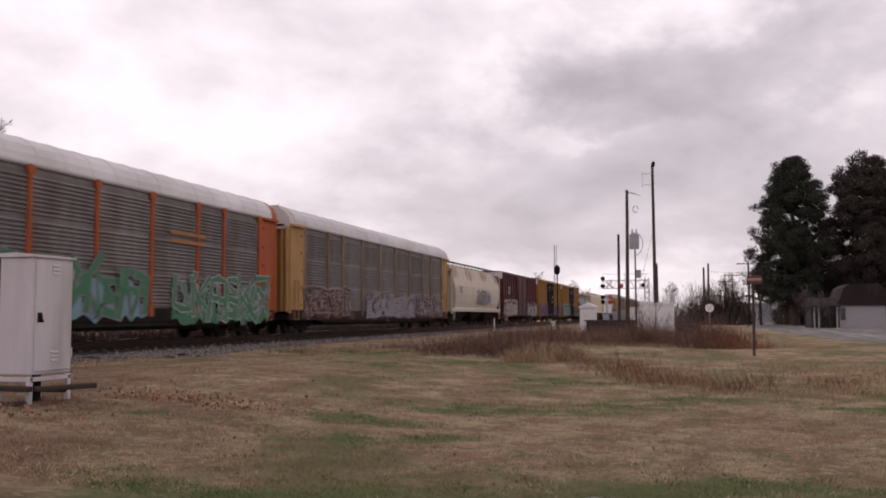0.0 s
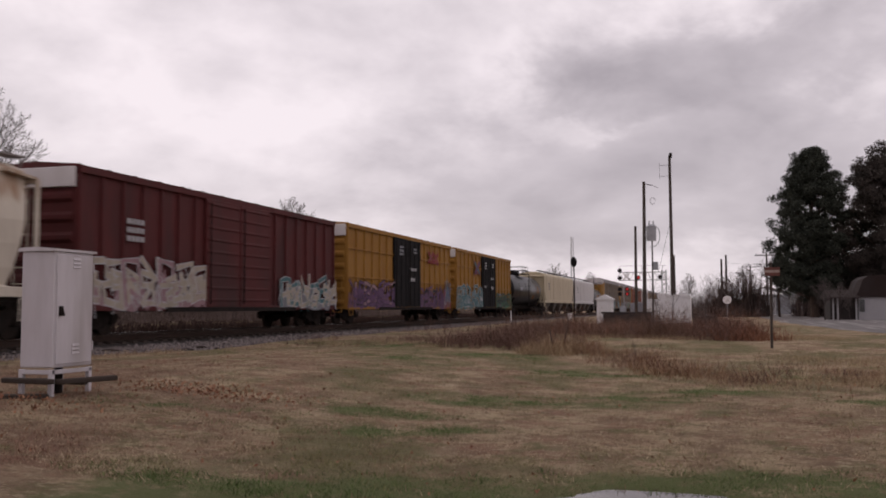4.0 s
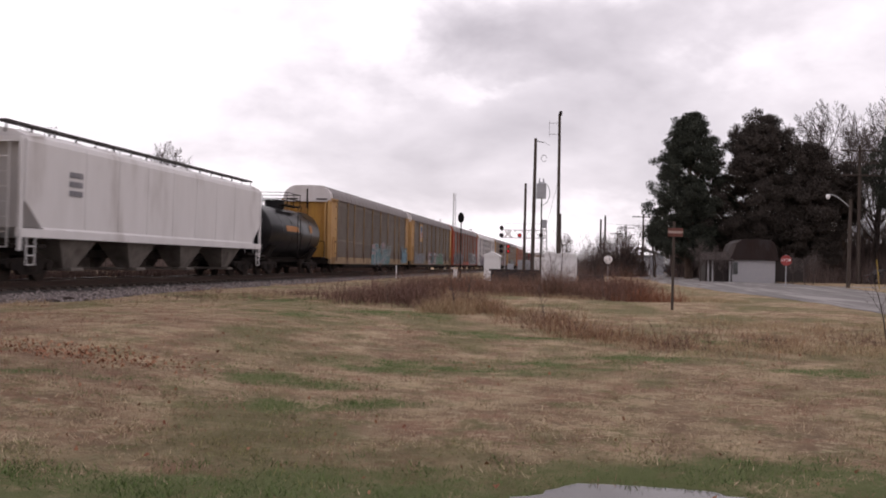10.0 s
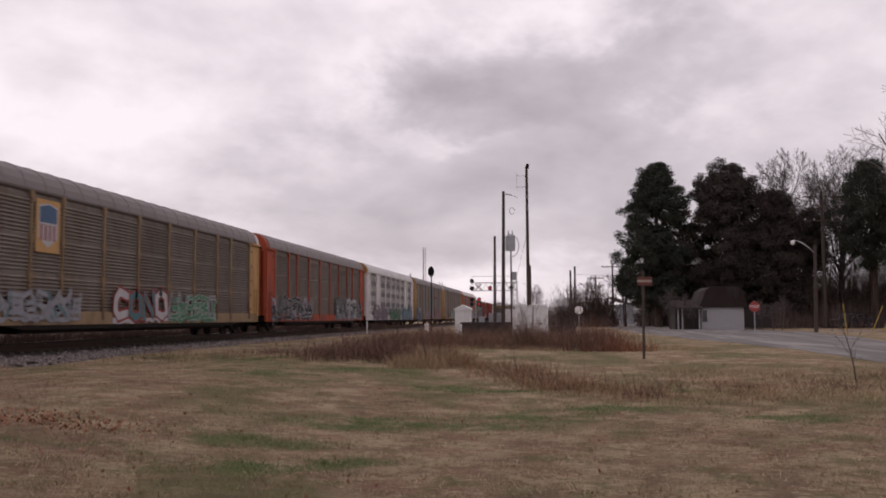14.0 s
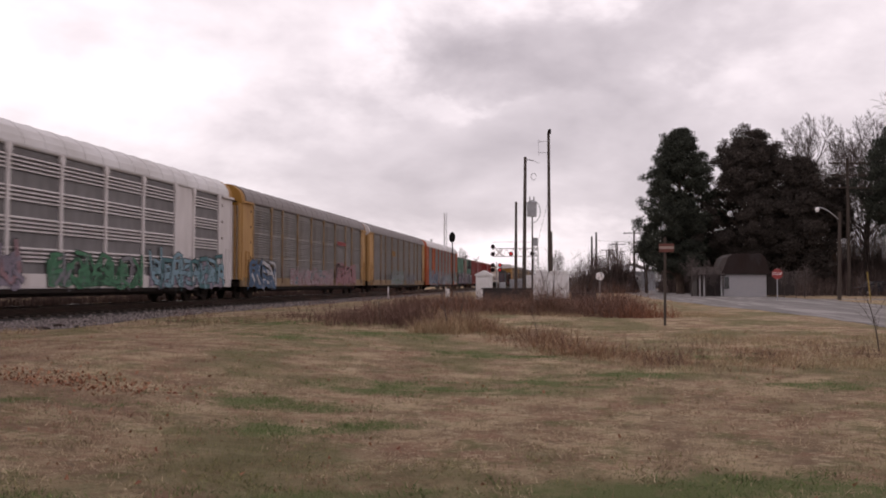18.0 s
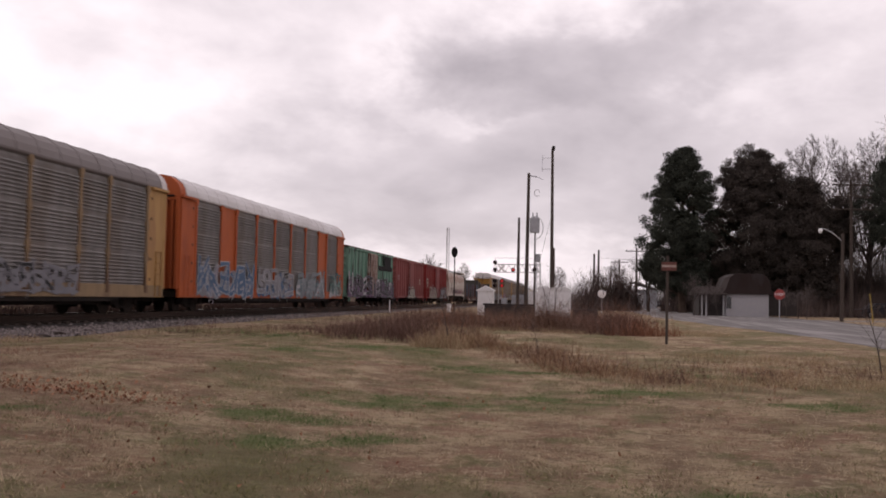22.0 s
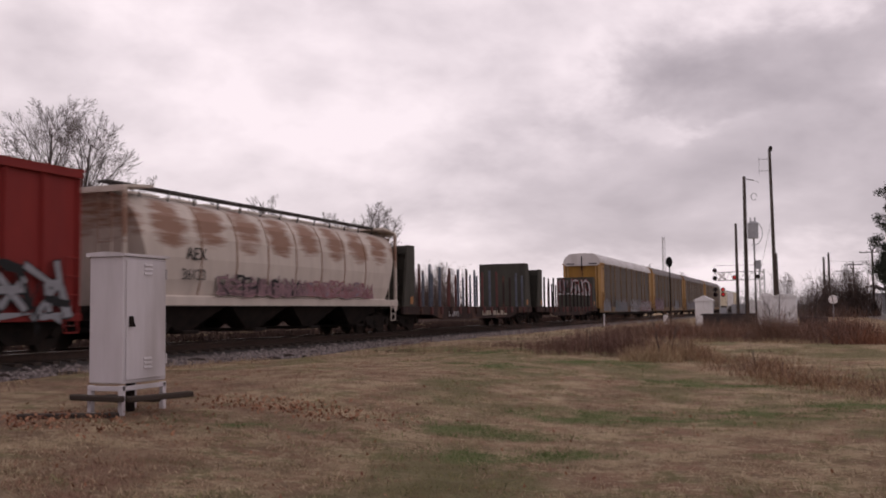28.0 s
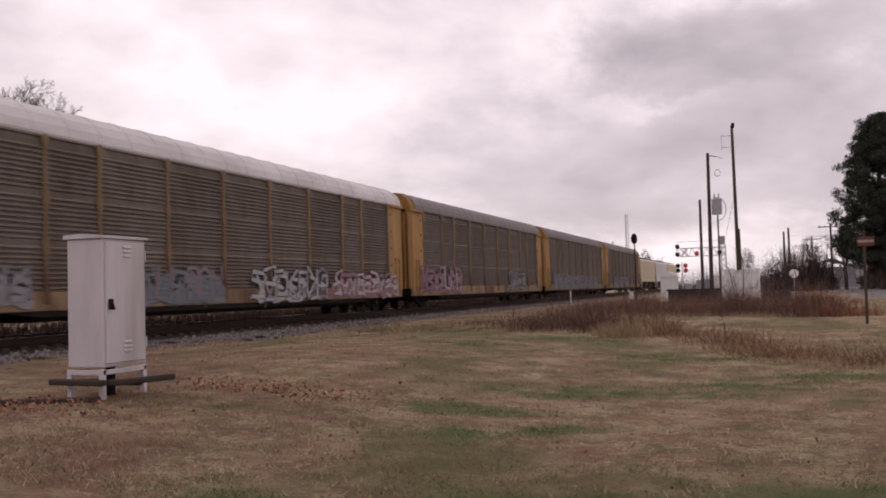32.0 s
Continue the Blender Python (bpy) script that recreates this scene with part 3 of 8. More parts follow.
def sward(x, y):
    """How green, how red-brown and how olive the lawn is at a place."""
    g = 0.0
    for gx, gy, ga, gb_ in GREEN:
        q = ((x - gx) / (1.15 * ga)) ** 2 + ((y - gy) / (1.4 * gb_)) ** 2
        if q < 6:
            g = max(g, math.exp(-q * 0.9))
    g *= min(1.0, max(0.15, 0.75 + 1.5 * noise.noise((x * 1.9, y * 1.9, 1.5)) + 0.6 * noise.noise((x * 4.5, y * 4.5, 8.5))))
    wet = y + 0.55 * noise.noise((x * 0.7, y * 0.5, 7.0)) + 0.3 * noise.noise((x * 2.3, y * 2.3, 3.0))
    edge = 5.9 + 1.5 * smoothstep(-3.0, 0.8, x)
    band = (1 - smoothstep(edge - 0.4, edge + 0.7, wet)) * smoothstep(-4.6, -3.2, x) * min(1.0, 0.75 + 0.8 * abs(noise.noise((x * 1.3, y * 1.3, 12.0))))
    g = max(g, band)
    n1 = noise.noise((x * 0.55, y * 0.4, 3.0)) + 0.5 * noise.noise((x * 1.6, y * 1.3, 5.0))
    n2 = noise.noise((x * 0.5 + 9, y * 0.36, 6.0)) + 0.6 * noise.noise((x * 1.5, y * 1.1, 2.0))
    red = 0.12 + 1.0 * n1 + 0.6 * smoothstep(3.0, 7, -x) * (1 - smoothstep(17, 24, y)) - 0.35 * smoothstep(14, 20, y)
    olive = 0.2 + 1.3 * n2 + 0.30 * smoothstep(11, 18, y) - 0.35 * smoothstep(3.5, 8, -x) * (1 - smoothstep(14, 20, y))
    return g, min(1, max(0, red)), min(1, max(0, olive))


xs = axis_steps(-1800, 1800, -14, 14, 0.25, 1.22)
ys = axis_steps(-300, 2600, 2, 40, 0.25, 1.2)
lawn_sheet = sheet("ground", xs, ys, lawn_z, lawn, "dormant tan winter lawn with patches of green grass")
tone = lawn_sheet.data.color_attributes.new("tone", "FLOAT_COLOR", "POINT")
tv = np.zeros((len(lawn_sheet.data.vertices), 4), np.float32)
for i, v in enumerate(lawn_sheet.data.vertices):
    x, y = v.co.x, v.co.y
    if not (-30 < x < 30 and 0 < y < 60):
        continue
    tv[i] = (*sward(x, y), 1)
tone.data.foreach_set("color", tv.ravel())
xs = [TRACK_X + d for d in (-6.2, -5.6, -5, -4.4, -3.8, -3.2, -2.6, -2.0, -1, 0, 1, 2.0, 2.6, 3.2, 3.8, 4.4, 5, 5.6, 6.2)]
ys = axis_steps(-120, 900, -10, 90, 1.5, 1.3)
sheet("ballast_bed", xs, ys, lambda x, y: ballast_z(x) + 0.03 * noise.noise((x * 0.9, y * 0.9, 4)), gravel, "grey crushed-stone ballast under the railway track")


def road_near(y):
    return 8.2 - 2.4 * smoothstep(30, 70, y)


def road_far(y):
    return 11.1 + 1.1 * smoothstep(10, 26, y) + 5.2 * smoothstep(24, 66, y)


rv, rf = [], []
ry = axis_steps(-60, 320, 0, 90, 1.5, 1.4)
cols = 12
for y in ry:
    for i in range(cols + 1):
        f = i / cols * 2 - 1
        wob = 0.18 * noise.noise((y * 0.35, f * 4, 9)) if abs(f) == 1 else 0
        x = 0.5 * (road_near(y) + road_far(y)) + (0.5 * (road_far(y) - road_near(y)) + wob) * f
        rv.append((x, y, ground_z(x, y) + 0.012 + 0.06 * (1 - f * f)))
for j in range(len(ry) - 1):
    for i in range(cols):
        a = j * (cols + 1) + i
        rf.append((a, a + 1, a + cols + 2, a + cols + 1))
me = bpy.data.meshes.new("road")
me.from_pydata(rv, [], rf)
me.materials.append(asphalt)
me.shade_smooth()
tagged(new("road", me), "wet grey asphalt road running beside the lawn", "road", kind="structure")
rv = [(x, y, ground_z(x, y) + 0.02) for k in range(25) for x, y in ((14.5 + k * 3, 69.5 + 0.25 * k), (14.5 + k * 3, 73.5 + 0.25 * k))]
me = bpy.data.meshes.new("side_road")
me.from_pydata(rv, [], [(2 * k, 2 * k + 2, 2 * k + 3, 2 * k + 1) for k in range(24)])
me.materials.append(asphalt)
tagged(new("side_road", me), "wet grey asphalt side road before the workshop", "road", kind="structure")
for px_, py_, ra, rb, top_z in ((0.55, 6.02, 1.0, 0.72, 0.056), (-0.72, 5.5, 0.95, 0.42, 0.052)):
    bm = B()
    pv = []
    for i in range(48):
        a = 2 * math.pi * i / 48
        r = 1 + 0.2 * noise.noise((math.cos(a) * 1.5, math.sin(a) * 1.5, 2)) + 0.13 * noise.noise((math.cos(a) * 5, math.sin(a) * 5, 7))
        pv.append(bm.verts.new((px_ + ra * r * math.cos(a), py_ + rb * r * math.sin(a), top_z)))
    bm.faces.new(pv)
    tagged(link("puddle", bm, water), "shallow rain puddle lying in the grass", "puddle", kind="structure")

# ---- the train: every car stands on the rails at its own place in the train; y runs along the track, z is 0 on the rail head ----
TRAIN = []   # (car, its middle along the track at the start)


def wheel_mesh():
    bm = B()
    for x0, x1, r in ((-0.07, 0.05, 0.42), (0.05, 0.075, 0.455)):
        tube(bm, (x0, 0, 0), (x1, 0, 0), r, sides=20)
    tube(bm, (-0.16, 0, 0), (-0.07, 0, 0), 0.13, sides=10)
    me = bpy.data.meshes.new("wheel")
    bm.to_mesh(me)
    bm.free()
    me.materials.append(wheel_steel)
    return me


def truck_mesh():
    bm = B()
    for s in (-1, 1):
        x0, x1 = sorted((s * 0.93, s * 1.09))
        prism(bm, [(-1.25, 0.52), (-1.15, 0.64), (-0.55, 0.70), (0.55, 0.70), (1.15, 0.64), (1.25, 0.52), (1.1, 0.40), (0.75, 0.40), (0.45, 0.20), (-0.45, 0.20),
                   (-0.75, 0.40), (-1.1, 0.40)], "x", x0, x1)
        for y in (-0.9, 0.9):
            tube(bm, (s * 0.9, y, 0.46), (s * 1.16, y, 0.46), 0.14, sides=10)
        for y in (-0.18, 0.0, 0.18):
            tube(bm, (s * 1.10, y, 0.28), (s * 1.10, y, 0.55), 0.07, sides=8)
    box(bm, -1.1, 1.1, -0.25, 0.25, 0.45, 0.78, 0.03)
    for y in (-0.9, 0.9):
        tube(bm, (-0.9, y, 0.46), (0.9, y, 0.46), 0.085, sides=10)
    me = bpy.data.meshes.new("truck")
    bm.to_mesh(me)
    bm.free()
    me.materials.append(steel_dark)
    return me


def coupler_mesh():
    bm = B()
    box(bm, -0.12, 0.12, -1.2, 0.1, 0.78, 1.0, 0.02)
    box(bm, -0.2, 0.16, 0.05, 0.36, 0.72, 1.06, 0.04)
    tube(bm, (0.25, -0.5, 0.75), (0.3, 0.2, 0.45), 0.03, sides=6)
    me = bpy.data.meshes.new("coupler")
    bm.to_mesh(me)
    bm.free()
    me.materials.append(steel_dark)
    return me


WHEEL, TRUCK, COUPLER = wheel_mesh(), truck_mesh(), coupler_mesh()


def running_gear(car, length, inset=1.9):
    for s in (-1, 1):
        t = shared("truck", TRUCK, car, pose(0, s * (length / 2 - inset), 0))
        for y in (-0.9, 0.9):
            for x in (-1, 1):
                shared("wheel", WHEEL, t, pose(x * 0.75, y, 0.42, 0, 0, 0 if x < 0 else 180))
        shared("coupler", COUPLER, car, pose(0, s * (length / 2 - 0.36), 0, 0, 0, 0 if s > 0 else 180))


def ladder(car, x, y, z0, z1, out, mat, width=0.42, along="y"):
    """Rungs and stiles: on a side (along y) or on an end (along x)."""
    bm = B()
    n = max(3, int((z1 - z0) / 0.38))
    for i in range(n + 1):
        z = z0 + (z1 - z0) * i / n
        if along == "y":
            tube(bm, (x + out, y - width / 2, z), (x + out, y + width / 2, z), 0.018, sides=5)
        else:
            tube(bm, (x - width / 2, y + out, z), (x + width / 2, y + out, z), 0.018, sides=5)
    for s in (-1, 1):
        if along == "y":
            tube(bm, (x + out, y + s * width / 2, z0), (x + out, y + s * width / 2, z1), 0.02, sides=5)
        else:
            tube(bm, (x + s * width / 2, y + out, z0), (x + s * width / 2, y + out, z1), 0.02, sides=5)
    return part("ladder", bm, mat, car)


def stroke_shape(bm, pts, width, x, mat):
    """A thick brush stroke along pts (y, z), with mitred corners, as one flat ribbon facing +x."""
    n = len(pts)
    left, right = [], []
    for i, (y, z) in enumerate(pts):
        a, b = pts[max(0, i - 1)], pts[min(n - 1, i + 1)]
        d = math.hypot(b[0] - a[0], b[1] - a[1]) or 1e-6
        ty, tz = (b[0] - a[0]) / d, (b[1] - a[1]) / d
        e = width * (-0.9 if i == 0 else 0.9 if i == n - 1 else 0.0)
        k = width * (1.15 if 0 < i < n - 1 else 1.0)
        left.append(bm.verts.new((x, y + ty * e - tz * k, z + tz * e + ty * k)))
        right.append(bm.verts.new((x, y + ty * e + tz * k, z + tz * e - ty * k)))
    for i in range(n - 1):
        bm.faces.new((left[i], right[i], right[i + 1], left[i + 1])).material_index = mat


LETTERS = {
    "A": [[(0.08, 0), (0.16, 0.9), (0.5, 1), (0.8, 0.9), (0.86, 0)], [(0.12, 0.42), (0.82, 0.42)]],
    "B": [[(0.12, 0), (0.12, 1), (0.7, 0.95), (0.75, 0.6), (0.2, 0.5)], [(0.2, 0.5), (0.85, 0.42), (0.8, 0.04), (0.12, 0)]],
    "C": [[(0.85, 0.88), (0.3, 1), (0.1, 0.7), (0.1, 0.3), (0.3, 0.0), (0.85, 0.1)]],
    "E": [[(0.85, 0.95), (0.12, 1), (0.1, 0.0), (0.85, 0.03)], [(0.1, 0.52), (0.7, 0.5)]],
    "K": [[(0.12, 0), (0.12, 1)], [(0.85, 1), (0.25, 0.5), (0.88, 0)]],
    "N": [[(0.1, 0), (0.12, 0.98), (0.8, 0.1), (0.84, 1)]],
    "O": [[(0.5, 1), (0.12, 0.85), (0.1, 0.15), (0.5, 0), (0.86, 0.15), (0.86, 0.85), (0.5, 1)]],
    "R": [[(0.12, 0), (0.12, 1), (0.75, 0.95), (0.78, 0.55), (0.2, 0.48)], [(0.3, 0.48), (0.9, 0)]],
    "S": [[(0.85, 0.92), (0.2, 1), (0.12, 0.58), (0.8, 0.45), (0.8, 0.04), (0.08, 0.03)]],
    "U": [[(0.1, 1), (0.12, 0.12), (0.5, 0), (0.84, 0.12), (0.86, 1)]],
    "V": [[(0.05, 1), (0.45, 0), (0.9, 1)]],
    "X": [[(0.08, 1), (0.88, 0)], [(0.88, 1), (0.08, 0)]],
}


def graffiti(car, y0, y1, z0, z1, colors, seed, x=1.597, letters=""):
    """One sprayed piece on the near side: a ragged ground with interlocking outlined letter shapes on it, each a part. colors: back, outline, fill."""
    rng = random.Random(seed)
    back, outline, fill = colors
    L, H = y1 - y0, z1 - z0
    bm = B()
    n = max(6, int(L / 0.28))
    lo, hi = [], []
    for i in range(n + 1):
        y = y0 - 0.1 + (L + 0.2) * i / n
        lo.append(bm.verts.new((x, y, z0 + H * rng.uniform(-0.05, 0.12))))
        hi.append(bm.verts.new((x, y + rng.uniform(-.08, .08), z0 + H * (rng.choice((rng.uniform(0.1, 0.4), rng.uniform(0.4, 0.9))) if back else 0.14))))
    for i in range(n):
        bm.faces.new((lo[i], lo[i + 1], hi[i + 1], hi[i]))
    piece = part("graffiti", bm, SPRAY[back or fill], car, "spray-painted graffiti lettering")
    n = len(letters) or max(4, int(round(L / (H * 0.62))))
    w = L / n
    wide = min(w, H) * (0.115 if letters else 0.085)
    extra = rng.choice(("black", "grey", "white", "lilac", "pink", "teal"))
    for i in range(n):
        top, foot, lean = rng.uniform(0.8, 1.0), rng.uniform(0.0, 0.14), rng.uniform(-0.25, 0.25)
        bm = B()
        paths = []
        shapes = [(letters[i], 1.0, 0.0)] if letters else [(rng.choice("ABCEKNRSUX"), 1.25, -0.1), (rng.choice("ABEKNRSVX"), 0.8, rng.uniform(-0.1, 0.45))]
        for ch, size, off in shapes:
            flip = not letters and rng.random() < 0.5
            for st in LETTERS[ch]:
                pts = []
                for u, v in st:
                    u = 1 - u if flip else u
                    v2 = foot + v * (top - foot) * 0.84 * (1.0 if size > 0.9 else 0.7) + 0.08
                    k = 0.02 if letters else 0.07
                    pts.append((y0 + w * (i + off + u * size) + (v2 - 0.5) * H * lean + rng.uniform(-k, k) * w, z0 + H * v2 + rng.uniform(-k, k) * H))
                paths.append(pts)
        dx = 0.006 + 0.005 * (i % 3)
        for k, pts in enumerate(paths):
            stroke_shape(bm, pts, wide * (1.6 if letters else 1.42), x + dx + 0.0004 * k, 0)
        for k, pts in enumerate(paths):
            stroke_shape(bm, pts, wide, x + dx + 0.0020 + 0.0004 * k, 1 if k % 3 else rng.choice((1, 1, 2)))
        for k in range(0 if letters else 3):
            yy, zz = y0 + w * (i + rng.random()), z0 + H * rng.uniform(0.2, 0.9)
            stroke_shape(bm, [(yy, zz), (yy + rng.uniform(-.3, .3) * w, zz - H * rng.uniform(0.15, 0.4))], wide * 0.3, x + dx + 0.0045, rng.choice((0, 0, 2)))
        part("letter", bm, [SPRAY[outline], SPRAY[fill], SPRAY[extra]], piece)
    return piece


def text_part(name, car, text, size, x, y, z, mat):
    """Letters standing flat on the near side, reading along +y."""
    cu = bpy.data.curves.new(name, "FONT")
    cu.body, cu.size, cu.extrude = text, size, 0.004
    tmp = bpy.data.objects.new(name, cu)
    scene.collection.objects.link(tmp)
    me = bpy.data.meshes.new_from_object(tmp.evaluated_get(bpy.context.evaluated_depsgraph_get()))
    bpy.data.objects.remove(tmp)
    me.materials.clear()
    me.materials.append(mat)
    ob = new(name, me)
    ob.parent = car
    ob.matrix_basis = pose(x, y, z, 90, 0, 90)
    return ob


def marking_bars(car, y, z, rows, mat, x, size=0.16, width=0.9):
    """Stencilled marks too small to read: bars of their size."""
    bm = B()
    for r in range(rows):
        for k in range(4):
            box(bm, x, x + 0.004, y + k * width / 4, y + k * width / 4 + width * 0.19, z - r * size * 1.6, z - r * size * 1.6 + size)
    return part("stencilled_marking", bm, mat, car)


# -- autorack: louvred steel side panels between posts, arched roof --
PANEL_Z0, PANEL_Z1 = 1.02, 4.66


def louvre_panel(width, mat, solid=False, ribs=9, rib_mat=None):
    """One side panel: tiers, each with a bank of louvres over a plain strip."""
    prof = [(1.50, PANEL_Z0)]
    tiers, pitch, out = (4, 0.122, 1.556) if ribs == 4 else (3, 0.117, 1.535)
    tier = (PANEL_Z1 - 0.14 - PANEL_Z0) / tiers
    if not solid:
        for q in range(tiers):
            z = PANEL_Z0 + q * tier
            low = tier - 0.04 - pitch * ribs
            prof += [(1.50, z + low - 0.05), (1.485, z + low - 0.02)]
            for k in range(ribs):
                a = z + low + k * pitch
                prof += [(1.475, a), (out - 0.004, a + 0.004), (out, a + 0.03), (1.475, a + 0.075)]
        prof += [(1.50, PANEL_Z1 - 0.12), (1.45, PANEL_Z1 - 0.11), (1.45, PANEL_Z1 - 0.02)]
    prof.append((1.50, PANEL_Z1))
    bm = B()
    cols = []
    for y in (-width / 2, width / 2):
        cols.append([bm.verts.new((x, y, z)) for x, z in prof])
    for i in range(len(prof) - 1):
        f = bm.faces.new((cols[0][i], cols[1][i], cols[1][i + 1], cols[0][i + 1]))
        f.material_index = 1 if prof[i][0] > 1.51 else 0
    me = bpy.data.meshes.new("side_panel")
    bm.to_mesh(me)
    bm.free()
    me.materials.append(mat)
    me.materials.append(rib_mat or mat)
    return me


def rack_post(mat, width=0.15):
    bm = B()
    box(bm, 1.49, 1.585, -width / 2, width / 2, 0.80, PANEL_Z1 + 0.06, 0.012)
    box(bm, 1.50, 1.594, -width * 0.9, width * 0.9, 0.76, 1.10, 0.015)
    for z in (PANEL_Z0 + 1.05, PANEL_Z0 + 2.2, PANEL_Z1 - 0.06)[0 if width < 0.12 else 2:]:
        prism(bm, [(-width * 0.5, z - 0.2), (width * 0.5, z - 0.2), (width * 1.0, z - 0.06), (width * 1.0, z + 0.06), (width * 0.5, z + 0.2 if z < 4 else z + 0.1), (-width * 0.5, z + 0.2 if z < 4 else z + 0.1),
                   (-width * 1.0, z + 0.06), (-width * 1.0, z - 0.06)], "x", 1.50, 1.592)
    me = bpy.data.meshes.new("side_post")
    bm.to_mesh(me)
    bm.free()
    me.materials.append(mat)
    return me


PANELS, POSTS = {}, {}


def autorack(length, trim, panel, roof, label, solids=(), cap=None, sill_mat=None, corner=None, post=None, door=None, narrow=(1, 7)):
    car = thing("autorack_car", pose(TRACK_X, 0, RAIL_Z), label, "train car", "freight train cars")
    L = length - 1.4
    h = L / 2
    sill_mat = sill_mat or trim
    corner = corner or trim
    bm = B()
    box(bm, -1.44, 1.44, -h + 0.5, h - 0.5, 0.80, 4.74)
    part("inner_body", bm, steel_dark, car)
    bm = B()
    box(bm, -1.38, 1.38, -h + 0.15, h - 0.15, 0.60, 0.86, 0.02)
    box(bm, -1.25, 1.25, -h + 4.3, h - 4.3, 0.34, 0.62, 0.02)
    box(bm, -0.35, 0.35, -h + 0.3, h - 0.3, 0.40, 0.66, 0.02)
    part("underframe", bm, steel_dark, car)
    for s in (-1, 1):
        bm = B()
        x0, x1 = sorted((s * 1.42, s * 1.56))
        box(bm, x0, x1, -h + 0.05, h - 0.05, 0.60, 1.04, 0.01)
        part("side_sill", bm, sill_mat, car)
        bm = B()
        prism(bm, [(-h + 3.0, 0.598), (h - 3.0, 0.598), (h - 4.2, 0.46), (-h + 4.2, 0.46)], "x", *sorted((s * 1.40, s * 1.53)))
        part("lower_sill", bm, steel_dark, car)
    # roof: arched, with ribs across and a lip over the ends
    prof = [(1.56, 4.70), (1.575, 4.76), (1.53, 4.98), (1.40, 5.22), (1.06, 5.46), (0.86, 5.52), (0.0, 5.55)]
    full = prof + [(-x, z) for x, z in prof[-2::-1]]
    under = [(-1.50, 4.66), (1.50, 4.66)]
    bm = B()
    prism(bm, full + under, "y", -h + 0.45, h - 0.45)
    n = 22
    for i in range(n + 1):
        y = -h + 0.5 + (2 * h - 1.0) * i / n
        prism(bm, [(x * 1.006, z + 0.014) for x, z in full] + [(-1.55, 4.72), (1.55, 4.72)], "y", y - 0.035, y + 0.035)
    part("roof", bm, roof, car)
    # side panels and posts
    cl = 1.55
    bays = 9
    unit = (L - 2 * cl) / (bays - 0.34 * len(narrow))
    widths = [unit * (0.66 if i in narrow else 1.0) for i in range(bays)]
    starts = [sum(widths[:i]) for i in range(bays + 1)]
    for s in (1, -1):
        for i in range(bays):
            solid = i in solids
            bw = widths[i]
            key = (round(bw, 2), trim.name if solid else panel.name, solid)
            if key not in PANELS:
                PANELS[key] = louvre_panel(bw - 0.02, trim if solid else panel, solid, 4 if panel is galvanised_white else 9, white_paint if panel is galvanised_white else None)
            shared("side_panel", PANELS[key], car, pose(0, s * (-h + cl + starts[i] + 0.5 * bw), 0, 0, 0, 0 if s > 0 else 180))
        for i in range(bays + 1):
            pm = post or trim
            if pm.name not in POSTS:
                POSTS[pm.name] = rack_post(pm, 0.10 if post else 0.14)
            shared("side_post", POSTS[pm.name], car, pose(0, s * (-h + cl + starts[i]), 0, 0, 0, 0 if s > 0 else 180))
    for s in (-1, 1):
        # solid corner panels beside the ends
        for q in (-1, 1):
            bm = B()
            x0, x1 = sorted((q * 1.40, q * 1.545))
            y0, y1 = sorted((s * (h - cl), s * (h - 0.02)))
            box(bm, x0, x1, y0, y1, 0.90, 4.72, 0.02)
            box(bm, *sorted((q * 1.5, q * 1.575)), *sorted((s * (h - 0.16), s * (h - 0.01))), 0.9, 4.72, 0.01)
            part("corner_panel", bm, corner, car)
            bm = B()
            box(bm, *sorted((q * 1.46, q * 1.66)), *sorted((s * (h - 1.30), s * (h + 0.04))), 4.60, 4.70, 0.012)
            part("corner_beam", bm, corner, car)
            bm = B()
            box(bm, *sorted((q * 1.36, q * 1.50)), *sorted((s * (h - 0.02), s * (h + 0.10))), 0.95, 4.58, 0.012)
            box(bm, *sorted((q * 1.14, q * 1.24)), *sorted((s * (h - 0.10), s * (h + 0.06))), 0.95, 4.5, 0.012)
            part("end_post", bm, corner, car)
            for k in range(5):
                bm = B()
                box(bm, *sorted((q * 1.545, q * 1.565)), *sorted((s * (h - 1.26), s * (h - 1.16))), 1.2 + 0.75 * k, 1.32 + 0.75 * k, 0.008)
                part("hinge", bm, rust_dark, car)
            ladder(car, q * 1.55, s * (h - 0.62), 0.62, 2.3, q * 0.05, trim)
        # folding end doors, with the framed gable above them
        for q in (-1, 1):
            bm = B()
            y0, y1 = sorted((s * (h - 0.22), s * (h - 0.10)))
            box(bm, *sorted((q * 0.03, q * 1.36)), y0, y1, 0.95, 4.55, 0.02)
            for k in range(1, 3):
                box(bm, q * 0.45 * k - 0.03, q * 0.45 * k + 0.03, *sorted((s * (h - 0.12), s * (h - 0.06))), 0.95, 4.5, 0.01)
            part("end_door", bm, door or trim, car)
        bm = B()
        prism(bm, [(x * 0.985, z - 0.015) for x, z in full] + [(-1.5, 4.5), (1.5, 4.5)], "y", *sorted((s * (h - 0.44), s * (h + 0.075))))
        part("end_gable", bm, cap or trim, car)
        for q in (-1, 1):
            bm = B()
            box(bm, q * 0.95 - 0.35, q * 0.95 + 0.35, *sorted((s * (h + 0.07), s * (h + 0.12))), 4.62, 4.70, 0.01)
            part("door_rail", bm, steel_dark, car)
        bm = B()
        tube(bm, (0.02, s * (h + 0.09), 4.1), (0.02, s * (h + 0.09), 5.3), 0.05, sides=6)
        part("door_latch", bm, steel_dark, car)
